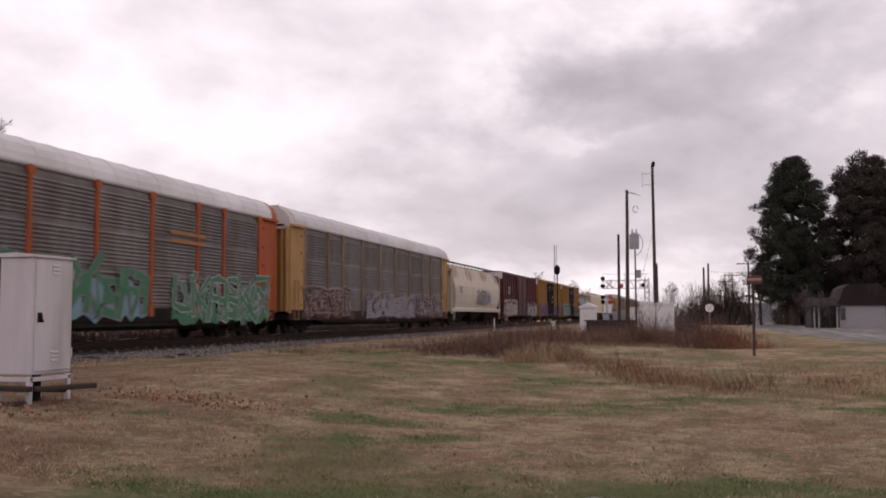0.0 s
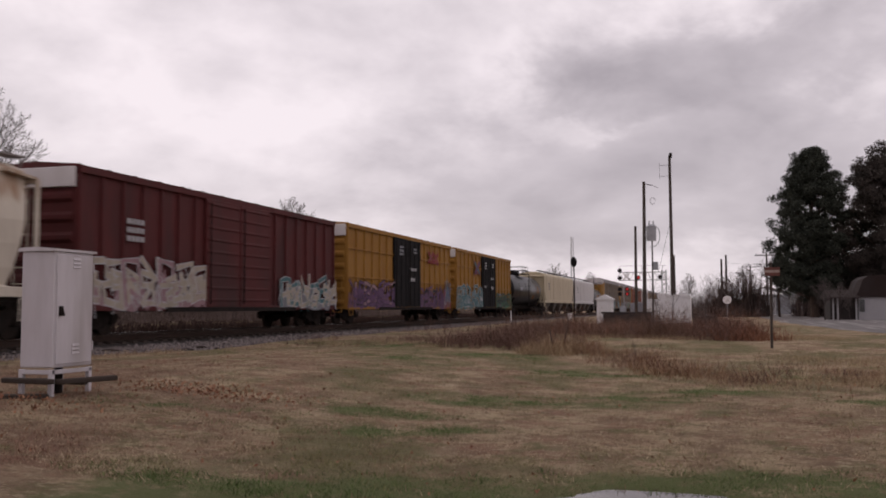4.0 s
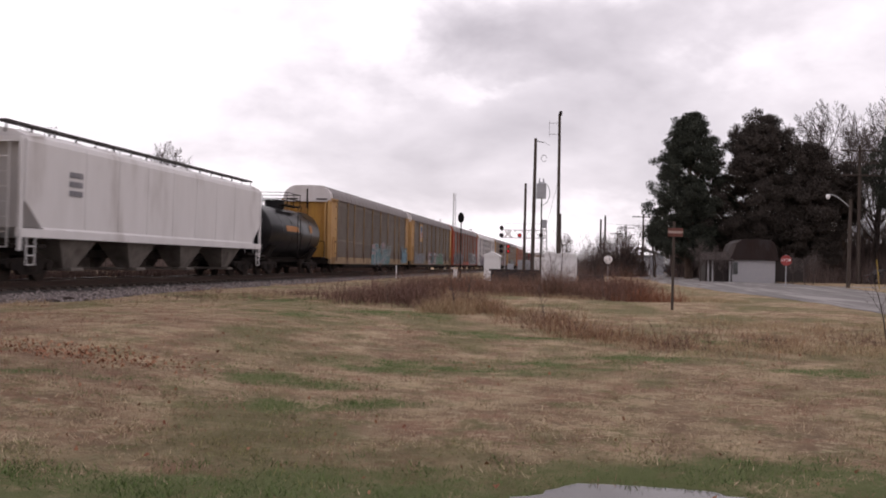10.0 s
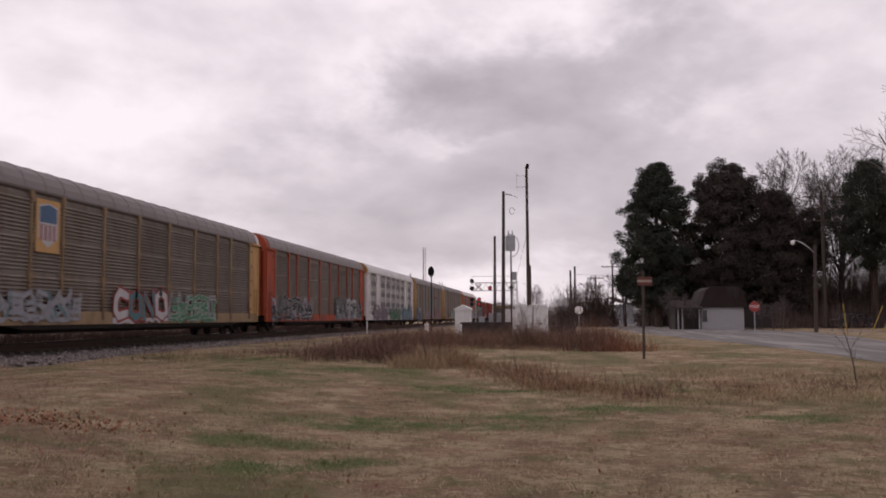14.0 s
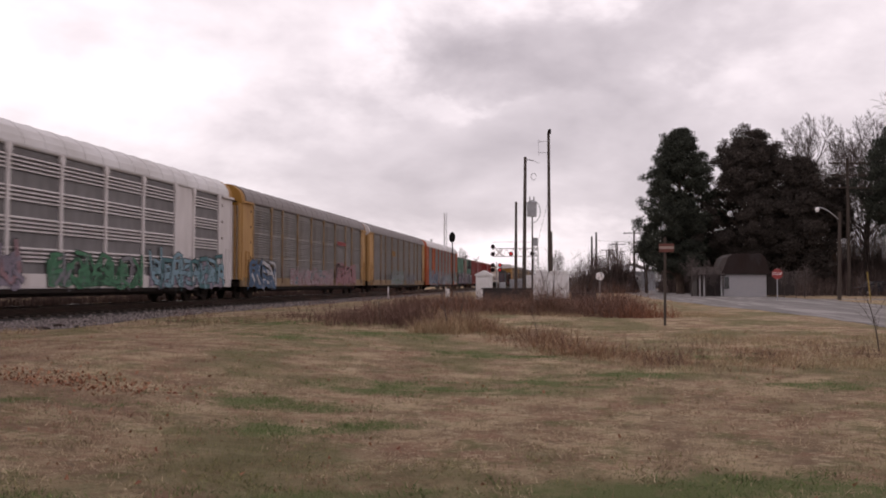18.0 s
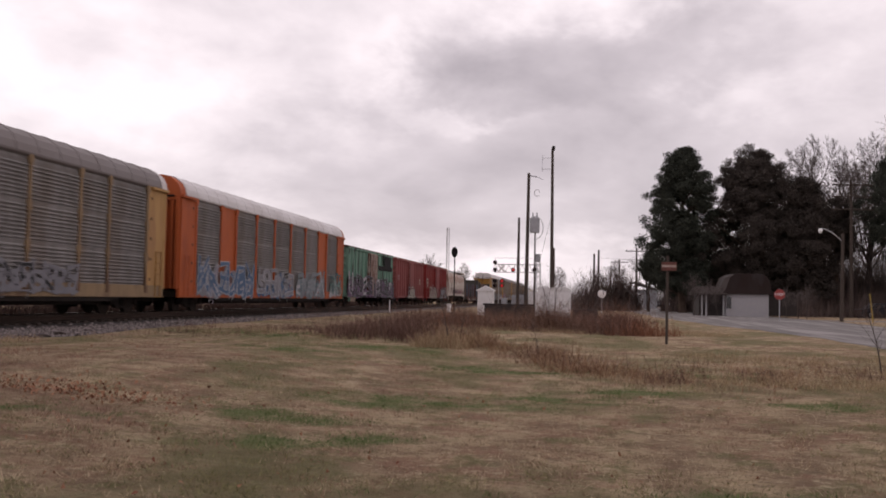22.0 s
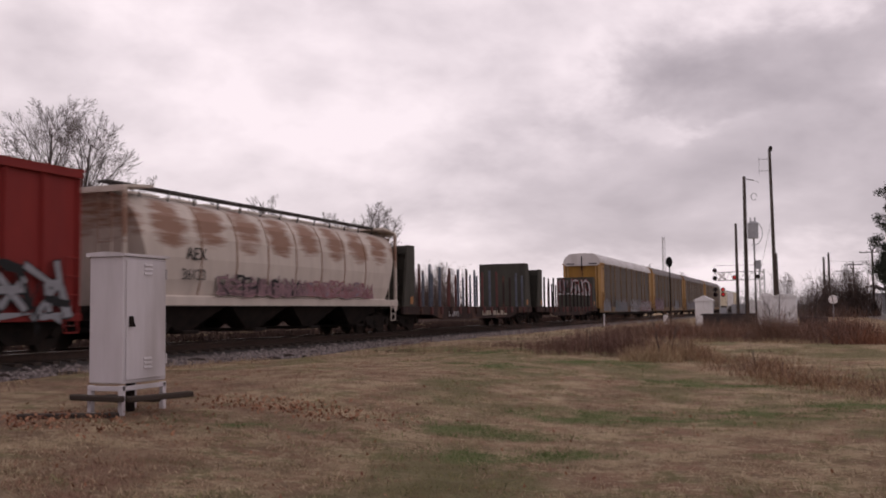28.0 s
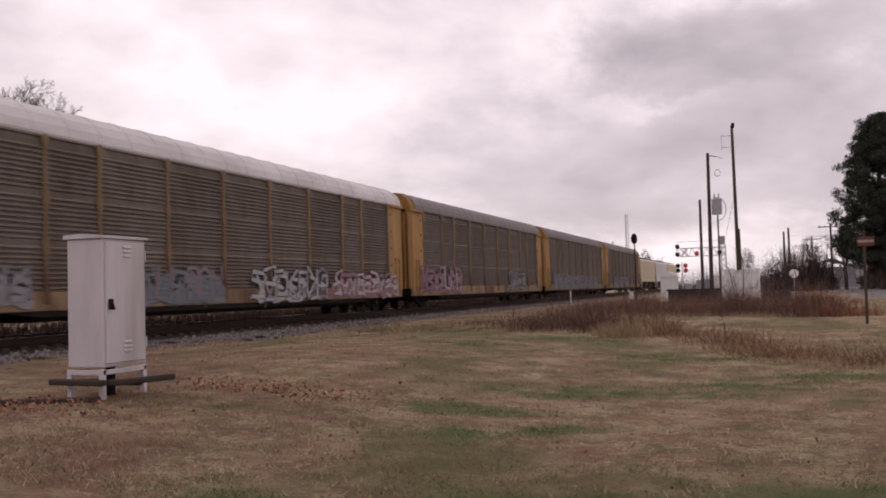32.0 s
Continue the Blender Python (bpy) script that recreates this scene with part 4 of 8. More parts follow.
    running_gear(car, length, 3.0)
    return car


def ribbed_end(car, paint, s, h, w, z0, z1, n):
    """An end wall of a boxcar with pressed ribs across it, each a part."""
    step = (z1 - z0) / n
    bm = B()
    box(bm, -w, w, *sorted((s * (h - 0.1), s * h)), z0, z1)
    wall = part("end_wall", bm, paint, car)
    for i in range(n):
        a = z0 + step * (i + 0.25)
        bm = B()
        prism(bm, [(s * h, a), (s * (h + 0.09), a + step * 0.18), (s * (h + 0.09), a + step * 0.38), (s * h, a + step * 0.56)], "x", -w * 0.93, w * 0.93)
        part("end_rib", bm, paint, wall)


def boxcar(length, paint, door_mat, label, ribs=10, doors=1, door_w=3.2, height=4.55, roof=None, door_at=0.0, door_style="ribs", end_cap=None, belts=0):
    car = thing("boxcar", pose(TRACK_X, 0, RAIL_Z), label, "train car", "freight train cars")
    L = length - 1.6
    h = L / 2
    z0 = 0.74
    bm = B()
    box(bm, -1.45, 1.45, -h + 0.1, h - 0.1, z0, height - 0.08)
    part("side_wall", bm, paint, car)
    pk = (paint.name, round(height, 2))
    if pk not in POSTS:
        pb = B()
        prism(pb, [(1.44, -0.055), (1.53, -0.035), (1.53, 0.035), (1.44, 0.055)], "z", z0 + 0.05, height - 0.12)
        POSTS[pk] = bpy.data.meshes.new("side_post")
        pb.to_mesh(POSTS[pk])
        pb.free()
        POSTS[pk].materials.append(paint)
    bm = B()
    for s in (-1, 1):
        n = 2 * ribs
        for i in range(n + 1):
            y = -h + 0.08 + (L - 0.16) * i / n
            if abs(y - door_at) < door_w / 2 - 0.02:
                continue
            shared("side_post", POSTS[pk], car, pose(0, y, 0, 0, 0, 0 if s > 0 else 180))
        box(bm, *sorted((s * 1.44, s * 1.555)), -h, h, height - 0.22, height - 0.04, 0.015)
        box(bm, *sorted((s * 1.44, s * 1.55)), -h, h, z0 - 0.02, z0 + 0.16, 0.015)
        for k in range(belts):
            zz = z0 + (height - z0) * (k + 1) / (belts + 1) + 0.15
            box(bm, *sorted((s * 1.44, s * 1.525)), -h, door_at - door_w / 2, zz, zz + 0.07, 0.01)
            box(bm, *sorted((s * 1.44, s * 1.525)), door_at + door_w / 2, h, zz, zz + 0.07, 0.01)
    part("side_frame", bm, paint, car)
    for s in (-1, 1):
        ribbed_end(car, paint, s, h, 1.45, z0, height - 0.05, 7)
    bm = B()
    prism(bm, [(-1.56, height - 0.06), (1.56, height - 0.06), (1.56, height - 0.01), (0, height + 0.11), (-1.56, height - 0.01)], "y", -h - 0.06, h + 0.06)
    for i in range(15):
        y = -h + L * i / 14
        prism(bm, [(-1.57, height - 0.02), (1.57, height - 0.02), (1.57, height + 0.01), (0, height + 0.14), (-1.57, height + 0.01)], "y", y - 0.04, y + 0.04)
    part("roof", bm, roof or paint, car)
    if end_cap:
        for s in (-1, 1):
            bm = B()
            box(bm, -1.44, 1.44, *sorted((s * (h + 0.02), s * (h + 0.12))), height - 0.62, height - 0.06, 0.02)
            part("end_cap", bm, end_cap, car, "white end cap")
    for k in range(doors):
        dw = door_w / doors
        yc = door_at - door_w / 2 + dw * (k + 0.5)
        for s in (1, -1):
            bm = B()
            box(bm, *sorted((s * 1.45, s * 1.57)), yc - dw / 2 + 0.02, yc + dw / 2 - 0.02, z0 + 0.1, height - 0.2, 0.015)
            door = part("sliding_door", bm, door_mat, car)
            if door_style == "ribs":
                for i in range(9):
                    a = z0 + 0.3 + (height - z0 - 0.7) * i / 8
                    bm = B()
                    box(bm, *sorted((s * 1.56, s * 1.605)), yc - dw / 2 + 0.1, yc + dw / 2 - 0.1, a, a + 0.09, 0.015)
                    part("door_rib", bm, door_mat, door)
            else:
                for i in range(3):
                    y = yc - dw / 2 + dw * (i + 0.5) / 3
                    bm = B()
                    box(bm, *sorted((s * 1.56, s * 1.60)), y - 0.04, y + 0.04, z0 + 0.15, height - 0.25, 0.012)
                    part("door_rib", bm, door_mat, door)
            bm = B()
            tube(bm, (s * 1.62, yc - dw / 2 + 0.25, z0 + 0.2), (s * 1.62, yc - dw / 2 + 0.25, height - 0.3), 0.022, sides=6)
            part("lock_bar", bm, steel_dark, door)
    bm = B()
    for s in (-1, 1):
        box(bm, *sorted((s * 1.50, s * 1.60)), door_at - door_w, door_at + door_w, z0 - 0.06, z0 + 0.09, 0.01)
    box(bm, -0.4, 0.4, -h, h, 0.72, 1.02, 0.02)
    part("underframe", bm, steel_dark, car)
    for s in (-1, 1):
        for q in (-1, 1):
            ladder(car, q * 1.5, s * (h - 0.35), 0.45, 2.2, q * 0.06, paint)
        ladder(car, 1.05, s * h, 0.6, 2.4, s * 0.12, paint, along="x")
    running_gear(car, length, 2.1)
    return car


def hopper(length, paint, label, bays=4, style="straight", height=4.45, walk_mat=None, seam_mat=None, full=False):
    """Covered hopper: sheer or bulging sides, sloped end sheets, outlet chutes, running board and end cages."""
    car = thing("hopper_car", pose(TRACK_X, 0, RAIL_Z), label, "train car", "freight train cars")
    L = length - 1.4
    h = L / 2
    if style == "straight":
        prof = [(1.30, 1.30), (1.52, 1.38), (1.52, 1.55), (1.47, 1.60), (1.48, 2.35), (1.50, 4.05), (1.44, 4.22), (1.10, 4.38), (0.5, height - 0.02), (0, height)]
    else:
        prof = [(1.32, 1.10), (1.50, 1.16), (1.50, 1.34), (1.42, 1.38), (1.53, 1.8), (1.59, 2.4), (1.57, 3.0), (1.45, 3.5), (1.20, height - 0.28), (0.7, height - 0.06), (0, height)]
    full = prof + [(-x, z) for x, z in prof[-2::-1]]
    # body: the end sheets slope in towards the bottom
    bm = B()
    zlo, zhi = prof[0][1], height
    rows = []
    for s in (-1, 1):
        ring = []
        for x, z in full:
            f = (z - zlo) / (zhi - zlo)
            if style == "straight":
                ends = [(h - 0.22 - 1.3 * max(0.0, 1 - f * 3.2), 1.0)]
            else:
                lean = h - 0.18 - 1.0 * (1 - f) if full else h - 0.95 - 0.45 * (1 - f) ** 2
                ends = [(lean, 1.0)] if full else [(lean, 0.80), (lean - 0.16, 0.93), (lean - 0.55, 1.0)]
            ring.append([bm.verts.new((x * k, s * y, zlo + (z - zlo) * (1 if z < 1.4 else 0.5 + 0.5 * k))) for y, k in ends])
        for k in (range(len(ring[0])) if s < 0 else reversed(range(len(ring[0])))):
            rows.append([r[k] for r in ring])
    n = len(full)
    for lo_, hi_ in zip(rows, rows[1:]):
        for i in range(n):
            bm.faces.new((lo_[i], hi_[i], hi_[(i + 1) % n], lo_[(i + 1) % n]))
    bm.faces.new(rows[0])
    bm.faces.new(rows[-1][::-1])
    bmesh.ops.recalc_face_normals(bm, faces=bm.faces)
    part("body", bm, paint, car)
    # weld seams down the sides
    for i in range(1, bays * 2):
        y = -h + 1.4 + (L - 2.8) * i / (bays * 2)
        for s in (-1, 1):
            bm = B()
            side = [(s * (x + 0.012), z) for x, z in prof[3:-1]]
            inner = [(s * (x - 0.02), z) for x, z in prof[-2:2:-1]]
            prism(bm, side + inner, "y", y - 0.025, y + 0.025)
            part("weld_seam", bm, seam_mat or paint, car)
    # side sills full length, end posts, roof rails
    for s in (-1, 1):
        bm = B()
        box(bm, *sorted((s * 1.36, s * 1.53)), -h, h, zlo - 0.02, zlo + 0.24, 0.015)
        part("side_sill", bm, paint, car)
        bm = B()
        for q in (-1, 1):
            box(bm, *sorted((q * 1.40, q * 1.50)), *sorted((s * (h - 0.14), s * (h - 0.02))), 0.9, 4.1, 0.01)
            if style != "straight" and not full:
                box(bm, *sorted((q * 1.42, q * 1.50)), *sorted((s * (h - 0.98), s * (h - 0.90))), 1.3, 4.1, 0.01)
        box(bm, -1.48, 1.48, *sorted((s * (h - 0.16), s * (h - 0.04))), 4.0, 4.14, 0.01)
        prism(bm, [(s * (h - 1.2), 4.2), (s * (h - 0.03), 4.1), (s * (h - 0.03), 4.16), (s * (h - 1.2), 4.28)], "x", -1.46, 1.46)
        part("end_frame", bm, paint, car)
        bm = B()
        box(bm, -1.40, 1.40, *sorted((s * (h - 1.5), s * (h - 0.02))), 0.98, 1.1, 0.01)
        part("end_platform", bm, steel_dark, car)
        for q in (-1, 1):
            ladder(car, q * 1.5, s * (h - 0.5), 0.5, 1.3, q * 0.03, paint)
        ladder(car, 0.9, s * (h - 0.1), 1.0, 4.0, s * 0.1, paint, along="x")
    step = (L - 2.6) / bays
    for i in range(bays):
        bm = B()
        yc = -h + 1.3 + step * (i + 0.5)
        top, bot = step * (0.27 if style == "straight" else 0.49), 0.32
        for x in (-0.75, 0.75):
            lo = [bm.verts.new((x + dx, yc + dy, 0.36)) for dx, dy in ((-0.25, -bot), (0.25, -bot), (0.25, bot), (-0.25, bot))]
            hi = [bm.verts.new((x + dx, yc + dy, zlo + 0.05)) for dx, dy in ((-0.6, -top), (0.6, -top), (0.6, top), (-0.6, top))]
            for k in range(4):
                bm.faces.new((lo[k], lo[(k + 1) % 4], hi[(k + 1) % 4], hi[k]))
            bm.faces.new(lo[::-1])
        box(bm, -1.3, 1.3, yc - 0.36, yc + 0.36, 0.30, 0.40, 0.02)
        part("outlet_chute", bm, [chute_dirt if style == "straight" else steel_dark], car)
    bm = B()
    box(bm, -0.3, 0.3, -h, h, 0.72, 1.0, 0.02)
    part("underframe", bm, steel_dark, car)
    bm = B()
    for s in (-1, 1):
        box(bm, *sorted((s * 0.60, s * 1.0)), -h, h, height + 0.10, height + 0.15)
        k = int(L / 1.2)
        for i in range(k + 1):
            y = -h + 0.1 + (L - 0.2) * i / k
            tube(bm, (s * 0.90, y, height - 0.22), (s * 0.97, y, height + 0.12), 0.03, sides=5)
    part("running_board", bm, walk_mat or walk_grate, car)
    for i in range(bays * 2):
        bm = B()
        y = -h + 1.3 + (L - 2.6) * (i + 0.5) / (bays * 2)
        box(bm, -0.33, 0.33, y - 0.7, y + 0.7, height - 0.02, height + 0.08, 0.02)
        part("roof_hatch", bm, paint, car)
    running_gear(car, length, 1.9)
    return car


def tank_car(length, label, radius=1.42, axis=2.35, extra=()):
    car = thing("tank_car", pose(TRACK_X, 0, RAIL_Z), label, "train car", "freight train cars")
    L = length - 1.2
    h = L / 2
    bm = B()
    rings = [(-h + 0.62 * (1 - math.cos(math.pi / 2 * k / 7)), radius * max(0.03, math.sin(math.pi / 2 * k / 7))) for k in range(8)]
    rings += [(-y, r) for y, r in rings[::-1]]
    n = 40
    vs = [[bm.verts.new((r * math.sin(2 * math.pi * i / n), y, axis + r * math.cos(2 * math.pi * i / n))) for i in range(n)] for y, r in rings]
    for a, b in zip(vs, vs[1:]):
        for i in range(n):
            bm.faces.new((a[i], b[i], b[(i + 1) % n], a[(i + 1) % n]))
    bm.faces.new(vs[0])
    bm.faces.new(vs[-1][::-1])
    bmesh.ops.recalc_face_normals(bm, faces=bm.faces)
    part("tank", bm, tank_black, car, smooth=True)
    bm = B()
    for i in range(1, 5):
        y = -h + 0.6 + (L - 1.2) * i / 5
        m = 32
        for r, w in ((radius + 0.012, 0.05),):
            tube(bm, (0, y - w, axis), (0, y + w, axis), r, sides=m)
    part("tank_band", bm, tank_black, car)
    bm = B()
    tube(bm, (0, 0, axis + radius - 0.1), (0, 0, axis + radius + 0.38), 0.55, sides=20)
    tube(bm, (0, 0, axis + radius + 0.38), (0, 0, axis + radius + 0.45), 0.62, sides=20)
    tube(bm, (0.15, 0.9, axis + radius - 0.05), (0.15, 0.9, axis + radius + 0.3), 0.14, sides=10)
    part("dome", bm, tank_black, car)
    bm = B()
    zt = axis + radius + 0.08
    for s in (-1, 1):
        box(bm, *sorted((s * 0.65, s * 1.15)), -1.5, 1.5, zt, zt + 0.05)
    for x in (-1.12, 1.12):
        for y in (-1.2, 0, 1.2):
            tube(bm, (x, y, zt), (x, y, zt + 0.72), 0.022, sides=6)
        for z in (0.38, 0.72):
            tube(bm, (x, -1.2, zt + z), (x, 1.2, zt + z), 0.02, sides=6)
    for y in (-1.2, 1.2):
        tube(bm, (-1.12, y, zt + 0.72), (1.12, y, zt + 0.72), 0.02, sides=6)
        tube(bm, (-1.12, y, zt + 0.38), (1.12, y, zt + 0.38), 0.02, sides=6)
    part("platform_rail", bm, steel_dark, car)
    for x in (1.42, -1.42):
        ladder(car, x, 0, 0.7, axis + radius + 0.1, 0.06 if x > 0 else -0.06, steel_dark, 0.5)
    bm = B()
    for s in (-1, 1):
        prism(bm, [(-1.35, axis - 0.75), (-0.9, 0.85), (0.9, 0.85), (1.35, axis - 0.75)], "y", *sorted((s * (h - 1.6), s * (h - 0.9))))
        box(bm, -1.35, 1.35, *sorted((s * (h + 0.05), s * (h + 0.85))), 0.92, 1.02, 0.01)
        for x in (-1.3, 1.3):
            tube(bm, (x, s * (h + 0.8), 0.6), (x, s * (h + 0.8), 2.0), 0.025, sides=6)
        tube(bm, (-1.3, s * (h + 0.8), 2.0), (1.3, s * (h + 0.8), 2.0), 0.025, sides=6)
    box(bm, -0.35, 0.35, -h - 0.6, h + 0.6, 0.68, 1.0, 0.02)
    part("underframe", bm, steel_dark, car)
    for y, z, w, hh, mat in extra:
        bm = B()
        # placards and stencils follow the tank's curve
        ang0 = math.asin(max(-1, min(1, (z - axis) / radius)))
        k = 4
        cols = []
        for i in range(k + 1):
            a = ang0 + (hh / radius) * (i / k - 0.5)
            cols.append([bm.verts.new(((radius + 0.02) * math.cos(a), y + dy, axis + (radius + 0.02) * math.sin(a))) for dy in (-w / 2, w / 2)])
        for a, b in zip(cols, cols[1:]):
            bm.faces.new((a[0], a[1], b[1], b[0]))
        part("tank_marking", bm, mat, car)
    running_gear(car, length, 1.8)
    return car


def bulkhead_flat(length, label, stakes, stake_mat, board_mat, deck_z=1.08, tall=3.72):
    """Flat car with a braced bulkhead at each end and upright stakes along both sides."""
    car = thing("bulkhead_flat_car", pose(TRACK_X, 0, RAIL_Z), label, "train car", "freight train cars")
    L = length - 1.3
    h = L / 2
    bm = B()
    n = 40
    for i in range(n):
        y = -h + L * i / n
        box(bm, -1.42, 1.42, y + 0.01, y + L / n - 0.01, deck_z - 0.07, deck_z)
    part("deck_planks", bm, old_wood, car)
    for s in (-1, 1):
        bm = B()
        x0, x1 = sorted((s * 1.36, s * 1.50))
        prism(bm, [(-h, deck_z - 0.02), (h, deck_z - 0.02), (h, deck_z - 0.34), (h - 3.2, deck_z - 0.38), (h - 4.6, deck_z - 0.62), (-h + 4.6, deck_z - 0.62), (-h + 3.2, deck_z - 0.38), (-h, deck_z - 0.34)], "x", x0, x1)
        part("side_sill", bm, flat_brown, car)
    bm = B()
    box(bm, -0.5, 0.5, -h, h, 0.68, deck_z - 0.08, 0.03)
    for i in range(11):
        y = -h + 0.8 + (L - 1.6) * i / 10
        box(bm, -1.36, 1.36, y - 0.07, y + 0.07, deck_z - 0.35, deck_z - 0.08)
    part("underframe", bm, steel_dark, car)
    tones = random.Random(stakes)
    for i in range(stakes):
        y = -h + 1.9 + (L - 3.8) * i / (stakes - 1)
        for s in (-1, 1):
            bm = B()
            lean = tones.uniform(-0.05, 0.05)
            prism(bm, [(y - 0.045, deck_z - 0.3), (y + 0.045, deck_z - 0.3), (y + 0.04 + lean, deck_z + 1.85 + tones.uniform(-0.22, 0.12)), (y - 0.04 + lean, deck_z + 1.85 + tones.uniform(-0.2, 0.1))],
                  "x", *sorted((s * 1.39, s * 1.49)))
            st = part("stake", bm, tones.choice((stake_mat, stake_mat, stake_mat, stake_red, flat_brown)), car)
            bm = B()
            box(bm, *sorted((s * 1.48, s * 1.585)), y - 0.10, y + 0.10, deck_z - 0.36, deck_z - 0.02, 0.015)
            part("stake_pocket", bm, stake_red if i % 3 else flat_brown, st)
    for s in (-1, 1):
        bm = B()
        y_in, y_out = h - 1.35, h - 0.12
        box(bm, -1.46, 1.46, *sorted((s * y_in, s * (y_in + 0.1))), deck_z, tall, 0.012)
        bh = part("bulkhead", bm, board_mat, car)
        for k in range(5):
            x = -1.25 + 2.5 * k / 4
            bm = B()
            box(bm, x - 0.05, x + 0.05, *sorted((s * (y_in + 0.1), s * (y_in + 0.28))), deck_z, tall - 0.05)
            part("bulkhead_post", bm, board_mat, bh)
        for k in range(4):
            z = deck_z + 0.4 + (tall - deck_z - 0.7) * k / 3
            bm = B()
            box(bm, -1.42, 1.42, *sorted((s * (y_in + 0.1), s * (y_in + 0.22))), z - 0.05, z + 0.05)
            part("bulkhead_rail", bm, board_mat, bh)
        bm = B()
        for x in (-1.42, 1.42):
            prism(bm, [(s * (y_in + 0.08), deck_z), (s * y_out, deck_z), (s * (y_in + 0.75), tall), (s * (y_in + 0.08), tall)], "x", x - 0.05, x + 0.05)
        box(bm, -1.42, 1.42, *sorted((s * (y_in + 0.6), s * (y_in + 0.75))), tall - 0.15, tall - 0.02, 0.01)
        part("brace", bm, board_mat, bh)
        bm = B()
        for q in (-1, 1):
            box(bm, *sorted((q * 1.475, q * 1.485)), *sorted((s * (y_in + 0.25), s * (y_in + 0.55))), deck_z + 0.1, deck_z + 0.42)
        part("reflective_panel", bm, SPRAY["orange"], bh, "orange warning panel")
    running_gear(car, length, 2.0)
    return car


def on_train(car, s0, s1):
    TRAIN.append((car, 0.5 * (s0 + s1) + (0.7 if s0 < 470 else 0.0)))
    return car

# ---- the cars in their order; numbers are the couplings' places along the track at the start ----
s = [5.9, 34.2, 62.1, 80.7, 100.5, 120.4, 139.8, 155.6, 177.8, 199.3, 210.6, 238.5, 266.4, 294.5, 322.2, 350.2, 378.3, 406.2, 423.8, 440.4, 457.6, 475.9,
     497.1, 516.4, 544.6, 572.8, 601.0, 629.4, 647.8, 666.0, 684.0]


def length(i):
    return s[i + 1] - s[i]


c = on_train(autorack(length(0), orange, galvanised, roof_white, "grey louvred autorack with orange-red posts and graffiti along its foot", solids=(), sill_mat=steel_dark), s[0], s[1])
h = length(0) / 2
graffiti(c, h - 16.5, h - 10.2, 0.60, 2.53, ("sky", "grey", "green"), 3)
graffiti(c, h - 8.6, h - 1.6, 0.55, 2.38, ("green", "white", "green"), 5)
for z in (3.2, 3.48):
    bm = B()
    box(bm, 1.585, 1.594, 5.3, 7.6, z, z + 0.12)
    part("stencil_bar", bm, SPRAY["orange"], c)
c = on_train(autorack(length(1), yellow, galvanised, roof_white, "grey louvred autorack with tan posts and a white roof", corner=corner_tan, post=post_tan, sill_mat=flat_brown, cap=white_paint), s[1], s[2])
h = length(1) / 2
graffiti(c, -h + 2.0, -h + 7.8, 0.70, 2.18, ("maroon", "cream", "maroon"), 8)
graffiti(c, -h + 10.5, h - 9.0, 0.65, 2.08, ("grey", "white", "lilac"), 11)
graffiti(c, h - 8.5, h - 2.5, 0.65, 2.18, ("maroon", "white", "maroon"), 12)
c = on_train(hopper(length(2), pale_hopper, "dirty pale covered hopper with rust-stained top seams", 3, "round", 4.6, walk_mat=roof_grey, full=True), s[2], s[3])
graffiti(c, -1.0, 4.0, 1.7, 2.9, (None, "silver", "silver"), 14, x=1.61)
marking_bars(c, -6.6, 2.75, 2, SPRAY["grey"], 1.60)
c = on_train(boxcar(length(3), maroon, maroon, "dark maroon boxcar with plug doors and white graffiti", 9, 2, 4.8, 4.75, roof=maroon, end_cap=white_paint), s[3], s[4])
h = length(3) / 2
graffiti(c, -h + 0.9, -2.4, 0.75, 2.38, ("pink", "white", "cream"), 21, x=1.558)
graffiti(c, h - 6.5, h - 0.8, 0.75, 2.18, ("grey", "white", "cream"), 22, x=1.558)
marking_bars(c, -6.9, 3.3, 3, SPRAY["white"], 1.55)
c = on_train(boxcar(length(4), box_yellow, door_black, "yellow boxcar with black doors and purple graffiti along its foot", 8, 2, 4.8, 4.85, door_style="plain", belts=2, end_cap=white_paint), s[4], s[5])
h = length(4) / 2
graffiti(c, -h + 0.9, -2.2, 0.75, 2.28, ("purple", "black", "purple"), 25, x=1.558)
graffiti(c, 2.3, h - 2.6, 0.75, 2.18, ("purple", "maroon", "purple"), 26, x=1.558)
graffiti(c, h - 2.4, h - 0.9, 0.75, 2.78, ("red", "white", "blue"), 27, x=1.558)
graffiti(c, h - 5.9, h - 3.8, 3.5, 4.2, (None, "red", "red"), 28, x=1.558, letters="XX")
marking_bars(c, -1.6, 4.1, 3, SPRAY["silver"], 1.605, 0.12, 0.7)
marking_bars(c, 0.9, 4.1, 2, SPRAY["silver"], 1.605, 0.12, 0.6)
marking_bars(c, 0.2, 2.9, 1, SPRAY["white"], 1.605, 0.16, 1.3)
marking_bars(c, 0.4, 2.3, 1, SPRAY["white"], 1.605, 0.2, 0.8)
c = on_train(boxcar(length(5), box_yellow, door_black, "yellow boxcar with black doors and teal graffiti", 8, 2, 4.6, 4.85, door_style="plain", belts=2, end_cap=white_paint, door_at=0.6), s[5], s[6])
h = length(5) / 2
graffiti(c, -h + 0.8, -1.7, 0.70, 2.53, ("teal", "white", "teal"), 31, x=1.558)
graffiti(c, 3.2, h - 0.8, 0.75, 2.08, ("green", "green", "black"), 32, x=1.558)
graffiti(c, -4.0, -2.3, 3.2, 4.2, (None, "red", "purple"), 33, x=1.558, letters="X")
